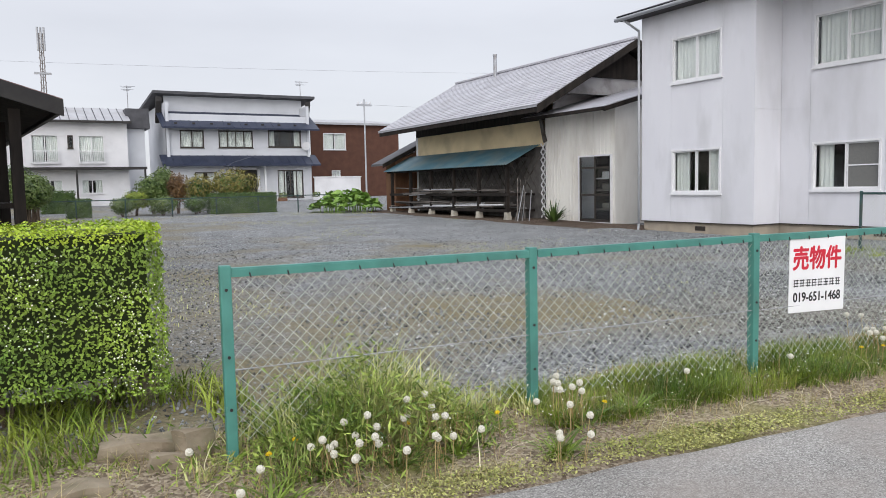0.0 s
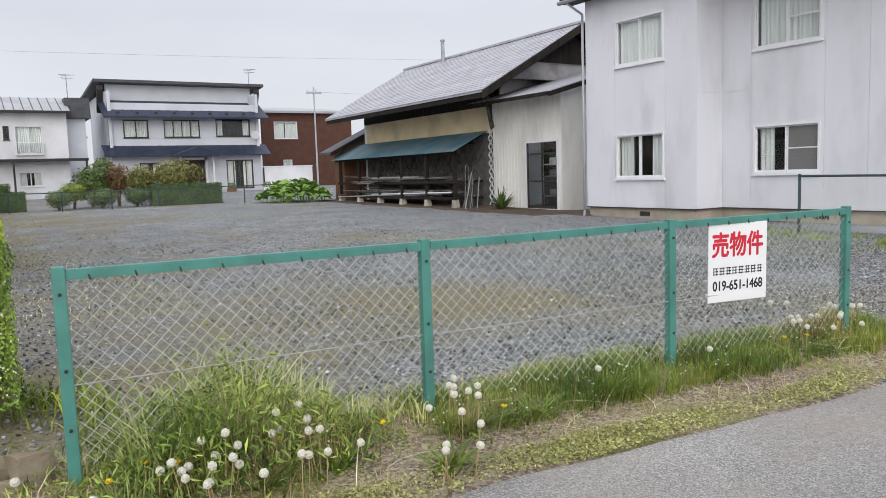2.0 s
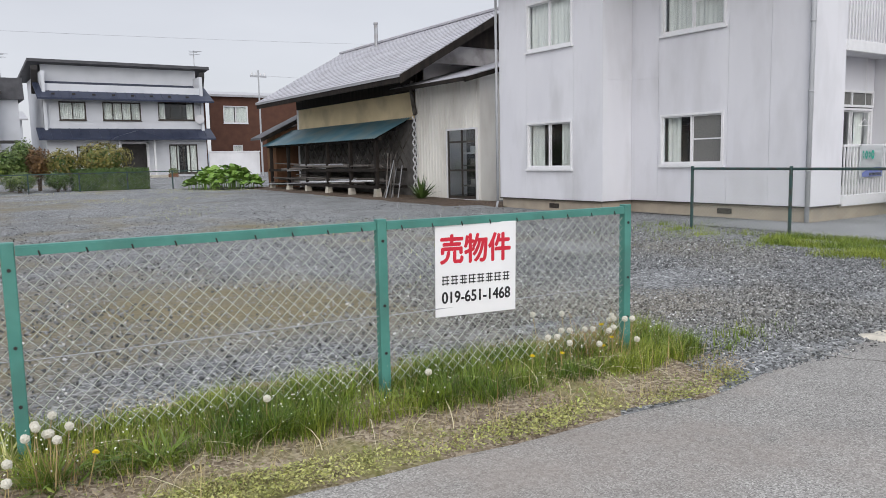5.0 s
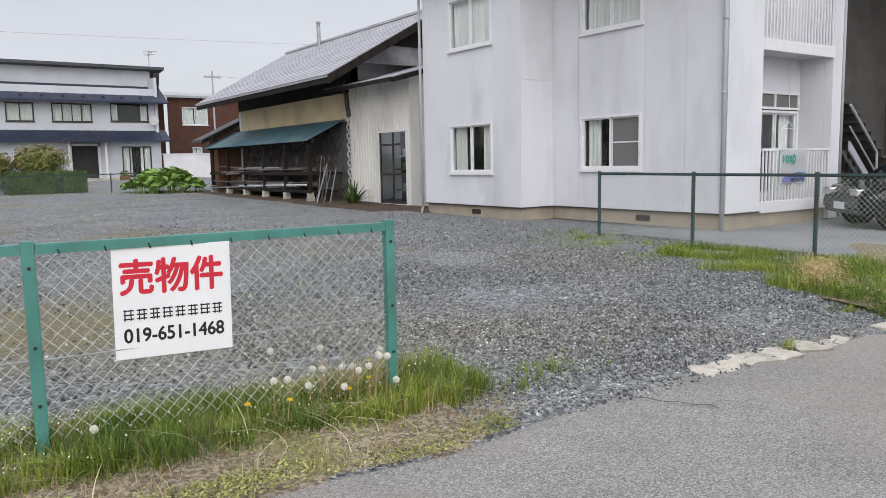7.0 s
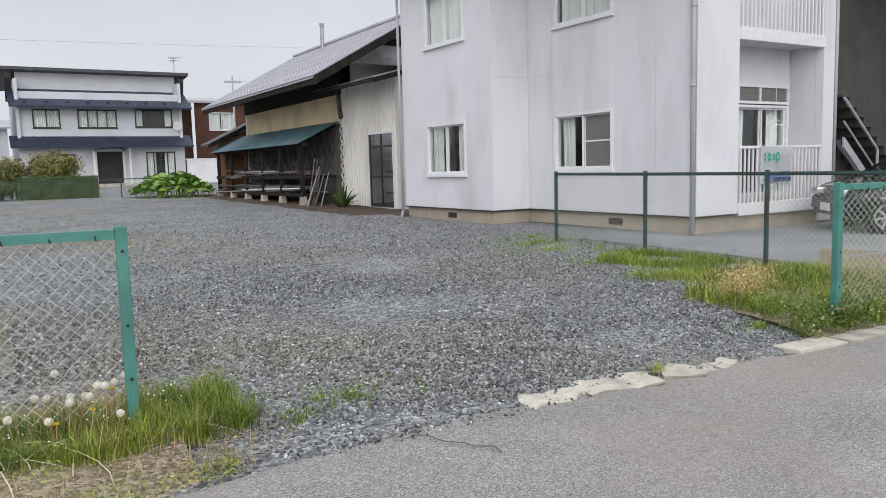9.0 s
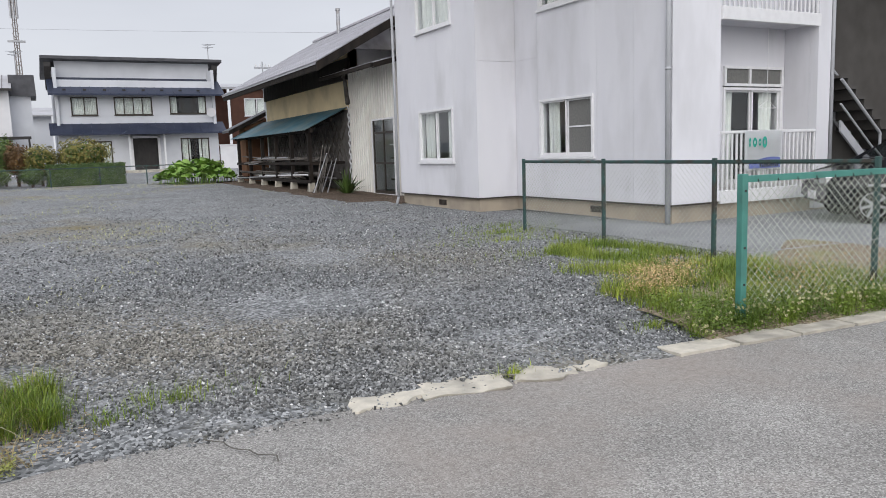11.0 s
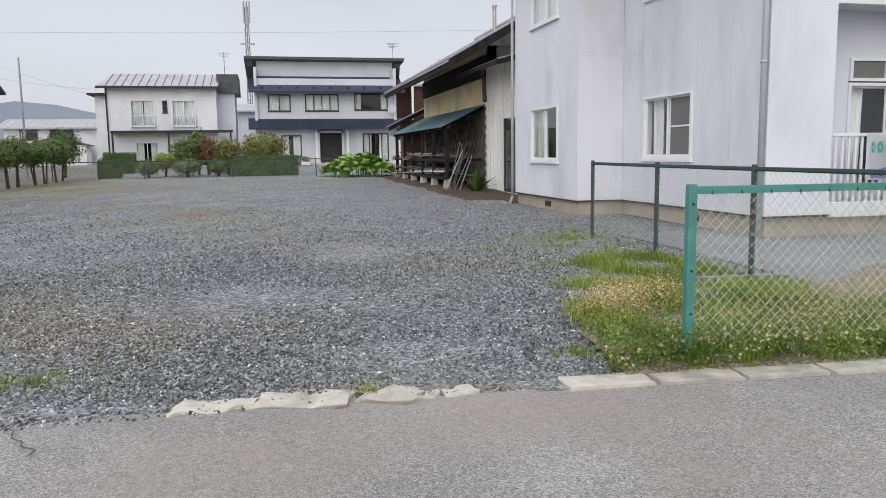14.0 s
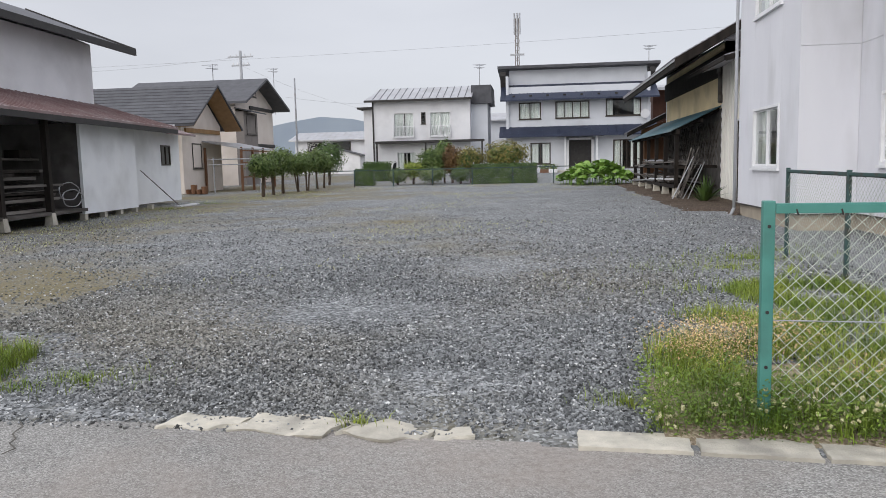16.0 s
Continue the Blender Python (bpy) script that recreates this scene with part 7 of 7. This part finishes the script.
box_hedge(-14.8, -13.2, 44.5, 45.6, 0.6, 1.75, DARK_LEAF, "dark clipped hedge at the neighbour's drive", 3, 2200)

# butterbur patch by the lean-to
bb = thing("butterbur_patch", (-1.75, 35.6, 0.43), "bright green large-leaved plants beside the lean-to", "plant")
q = random.Random(5)
for i in range(300):
    a, r = q.uniform(0, 6.28), math.sqrt(q.random())
    x, y = -1.75 + 1.75 * r * math.cos(a), 35.6 + 1.5 * r * math.sin(a)
    h = (0.25 + 0.75 * (1 - r * r)) * q.uniform(0.7, 1.1)
    z = ground_z(x, y)
    bm = bmesh.new()
    s = q.uniform(0.12, 0.26)
    ring = []
    for k in range(9):
        th = k * 6.283 / 9 + 0.3
        rr_ = s * (0.55 if k == 0 else 1.0) * q.uniform(0.85, 1.1)
        ring.append(bm.verts.new((rr_ * math.cos(th), rr_ * math.sin(th), 0.05 * s + 0.25 * s * math.cos(2 * th))))
    cc = bm.verts.new((0, 0, -0.06 * s))
    for k in range(9):
        bm.faces.new((cc, ring[k], ring[(k + 1) % 9]))
    bmesh.ops.transform(bm, matrix=pose(x, y, z + h, q.uniform(-35, 25), q.uniform(-30, 30), q.uniform(0, 360)), verts=bm.verts)
    lf = part("leaf", bm, BUTTERBUR, bb, smooth=False)
    if i % 3 == 0:
        bm = bmesh.new()
        tube(bm, (x, y, z), (x, y, z + h), 0.012, seg=5)
        part("stalk", bm, BUTTERBUR, lf)
# spiky plant at the annex
spk = thing("yucca", (0.25, 21.7, 0.26), "spiky dark green yucca by the annex door", "plant")
for i in range(46):
    bm = bmesh.new()
    a, tilt, L = q.uniform(0, 6.28), q.uniform(0.15, 1.2), q.uniform(0.55, 0.95)
    d = Vector((math.cos(a) * math.sin(tilt), math.sin(a) * math.sin(tilt), math.cos(tilt)))
    s = Vector((-math.sin(a), math.cos(a), 0)) * 0.035
    o = Vector((0.25, 21.7, 0.27))
    v0, v1, v2, v3 = [bm.verts.new(p) for p in (o - s, o + s, o + d * L * 0.6 + s * 0.9 + Vector((0, 0, 0.01)), o + d * L * 0.6 - s * 0.9 + Vector((0, 0, 0.01)))]
    tip = bm.verts.new(o + d * L - Vector((0, 0, 0.08 * tilt)))
    bm.faces.new((v0, v1, v2, v3))
    bm.faces.new((v3, v2, tip))
    part("leaf", bm, DARK_LEAF, spk)

# ---- scooter, outdoor unit, bicycle-sized clutter ----
sc = thing("scooter", (-15.0, 53.4, 0.83), "dark motor scooter parked before the white house", "scooter")
for x in (-15.6, -14.4):
    bm = bmesh.new()
    bmesh.ops.create_cone(bm, cap_ends=True, segments=18, radius1=0.24, radius2=0.24, depth=0.12, matrix=Matrix.Translation((x, 53.4, 1.07)) @ Matrix.Rotation(radians(90), 4, "X"))
    part("wheel", bm, RUBBER, sc)
bm = bmesh.new()
prism(bm, [(-15.7, 1.25), (-15.0, 1.1), (-14.75, 1.1), (-14.55, 1.7), (-14.4, 1.75), (-14.45, 1.2), (-14.6, 0.98), (-15.1, 0.95)], "y", 53.25, 53.55)
box(bm, -15.75, -15.05, 53.27, 53.53, 1.4, 1.56, bevel=0.04)
part("body", bm, CAR_PAINT, sc)
bm = bmesh.new()
tube(bm, (-14.5, 53.1, 1.82), (-14.5, 53.7, 1.82), 0.02, seg=6)
tube(bm, (-14.45, 53.4, 1.3), (-14.5, 53.4, 1.82), 0.03, seg=6)
part("handlebar", bm, STEEL, sc)
ac = thing("outdoor_unit", (-16.7, 54.9, 0.86), "white air-conditioner outdoor unit with a round grille", "air conditioner")
bm = bmesh.new()
box(bm, -17.1, -16.25, 54.8, 55.1, 0.95, 1.6, bevel=0.02)
part("casing", bm, WHITE_WALL, ac)
for k in range(4):
    bm = bmesh.new()
    pts = [Vector((-16.8 + (0.06 + 0.06 * k) * math.cos(j * 0.5236), 54.79, 1.28 + (0.06 + 0.06 * k) * math.sin(j * 0.5236))) for j in range(13)]
    for a, b in zip(pts, pts[1:]):
        tube(bm, a, b, 0.012, seg=4)
    part("grille_ring", bm, BLACK_TRIM, ac)
for i, (x, y) in enumerate(((-3.9, 53.4), (-3.3, 53.3), (0.6, 53.4), (3.2, 53.6))):
    t = thing("planter", (x, y, 0.8), "low planter with green plants before the blue-roofed house", "planter", "planters")
    bm = bmesh.new()
    box(bm, x - 0.3, x + 0.3, y - 0.15, y + 0.15, 0.8, 1.05, bevel=0.02)
    part("trough", bm, WHITE_WALL if i % 2 else RED_WOOD, t)
    crown(t, (x, y, 1.2), (0.35, 0.2, 0.22), 160, MID_LEAF, 0.06, 300 + i, "plants")

# ---- black car in the yard ----
car = thing("car", (3.8, 7.55, 0.18), "black small car parked before the stairwell", "car")
Y0, Y1, X0 = 6.75, 8.35, 2.0
prof = [(0.0, 0.35), (0.02, 0.62), (0.12, 0.78), (0.85, 0.95), (1.55, 1.45), (1.8, 1.52), (2.9, 1.5), (3.5, 1.05), (3.62, 0.95), (3.66, 0.4), (3.5, 0.28), (3.2, 0.28), (0.2, 0.25)]
bm = bmesh.new()
prism(bm, [(X0 + u, 0.18 + v) for u, v in prof], "y", Y0, Y1)
bmesh.ops.bevel(bm, geom=[e for e in bm.edges], offset=0.05, segments=2, affect="EDGES")
for v in bm.verts:
    h = max(0, v.co.z - 1.13) * 0.28
    v.co.y += h if v.co.y < 7.55 else -h
body = part("body", bm, CAR_PAINT, car)
CAR_GLASS = mat("tinted_car_glass", (0.02, 0.025, 0.026), (0.03, 0.035, 0.036), 2, 0.06)
for pts in ([(1.0, 1.0), (1.6, 1.4), (2.05, 1.43), (2.05, 1.0)], [(2.12, 1.0), (2.12, 1.43), (2.8, 1.41), (3.3, 1.05), (3.3, 1.0)]):
    for ya, sg in ((Y0, -1), (Y1, 1)):
        bm = bmesh.new()
        prism(bm, [(X0 + u, 0.18 + v) for u, v in pts], "y", ya + sg * 0.004, ya + sg * 0.009)
        for v in bm.verts:
            h = max(0, v.co.z - 1.13) * 0.28
            v.co.y -= sg * h
        part("side_window", bm, CAR_GLASS, body)
bm = bmesh.new()
slab(bm, (X0 + 0.93, Y0 + 0.2, 1.2), (X0 + 0.93, Y1 - 0.2, 1.2), (X0 + 1.5, Y1 - 0.3, 1.62), (X0 + 1.5, Y0 + 0.3, 1.62), 0.01)
part("windscreen", bm, CAR_GLASS, body)
for y in (Y0 + 0.22, Y1 - 0.22):
    bm = bmesh.new()
    box(bm, X0 - 0.015, X0 + 0.16, y - 0.15, y + 0.15, 0.8, 0.94, bevel=0.03)
    part("headlight", bm, CHROME, body)
bm = bmesh.new()
box(bm, X0 - 0.02, X0 + 0.02, 7.35, 7.75, 0.55, 0.68)
part("number_plate", bm, SIGN_WHITE, body)
bm = bmesh.new()
box(bm, X0 + 0.6, X0 + 3.2, Y0 - 0.02, Y0 + 0.0, 0.75, 0.8)
part("side_moulding", bm, STEEL, body)
bm = bmesh.new()
box(bm, X0 + 1.15, X0 + 1.35, Y0 - 0.17, Y0 - 0.02, 1.15, 1.27, bevel=0.03)
part("door_mirror", bm, CAR_PAINT, body)
for x in (X0 + 0.68, X0 + 3.05):
    for y, sg in ((Y0 - 0.012, -1), (Y1 + 0.012, 1)):
        bm = bmesh.new()
        bmesh.ops.create_cone(bm, cap_ends=True, segments=28, radius1=0.3, radius2=0.3, depth=0.2, matrix=Matrix.Translation((x, y - sg * 0.09, 0.475)) @ Matrix.Rotation(radians(90), 4, "X"))
        w = part("wheel", bm, RUBBER, car)
        bm = bmesh.new()
        bmesh.ops.create_cone(bm, cap_ends=True, segments=24, radius1=0.05, radius2=0.05, depth=0.03, matrix=Matrix.Translation((x, y + sg * 0.015, 0.475)) @ Matrix.Rotation(radians(90), 4, "X"))
        for k in range(20):
            box(bm, -0.035, 0.035, -0.012, 0.012, 0.185, 0.2, Matrix.Translation((x, y + sg * 0.025, 0.475)) @ Matrix.Rotation(k * 0.31416, 4, "Y"))
        for k in range(7):
            box(bm, -0.018, 0.018, -0.012, 0.012, 0.04, 0.19, Matrix.Translation((x, y + sg * 0.03, 0.475)) @ Matrix.Rotation(k * 0.8976, 4, "Y"))
        part("rim", bm, STEEL, w)

car.matrix_basis = Matrix.Translation((2.7, 7.3, 0)) @ Matrix.Rotation(radians(-40), 4, "Z") @ Matrix.Translation((-X0, -Y0, 0)) @ car.matrix_basis

# ---- far hills ----
verts, faces = [], []
n = 60
for i in range(n + 1):
    a = radians(-70 + 140 * i / n)
    d = 900
    x, y = d * math.sin(a), d * math.cos(a)
    h = 14 + 48 * max(0, 1 - abs(a - radians(-15.5)) / 0.2) ** 0.7 + 9 * noise.noise((i * 0.25, 0, 0))
    verts += [(x, y, -5), (x, y, h)]
for i in range(n):
    faces.append((2 * i, 2 * i + 2, 2 * i + 3, 2 * i + 1))
raw("backdrop", verts, faces, HILL, "hazy blue wooded hills on the horizon", "hills", "structure")
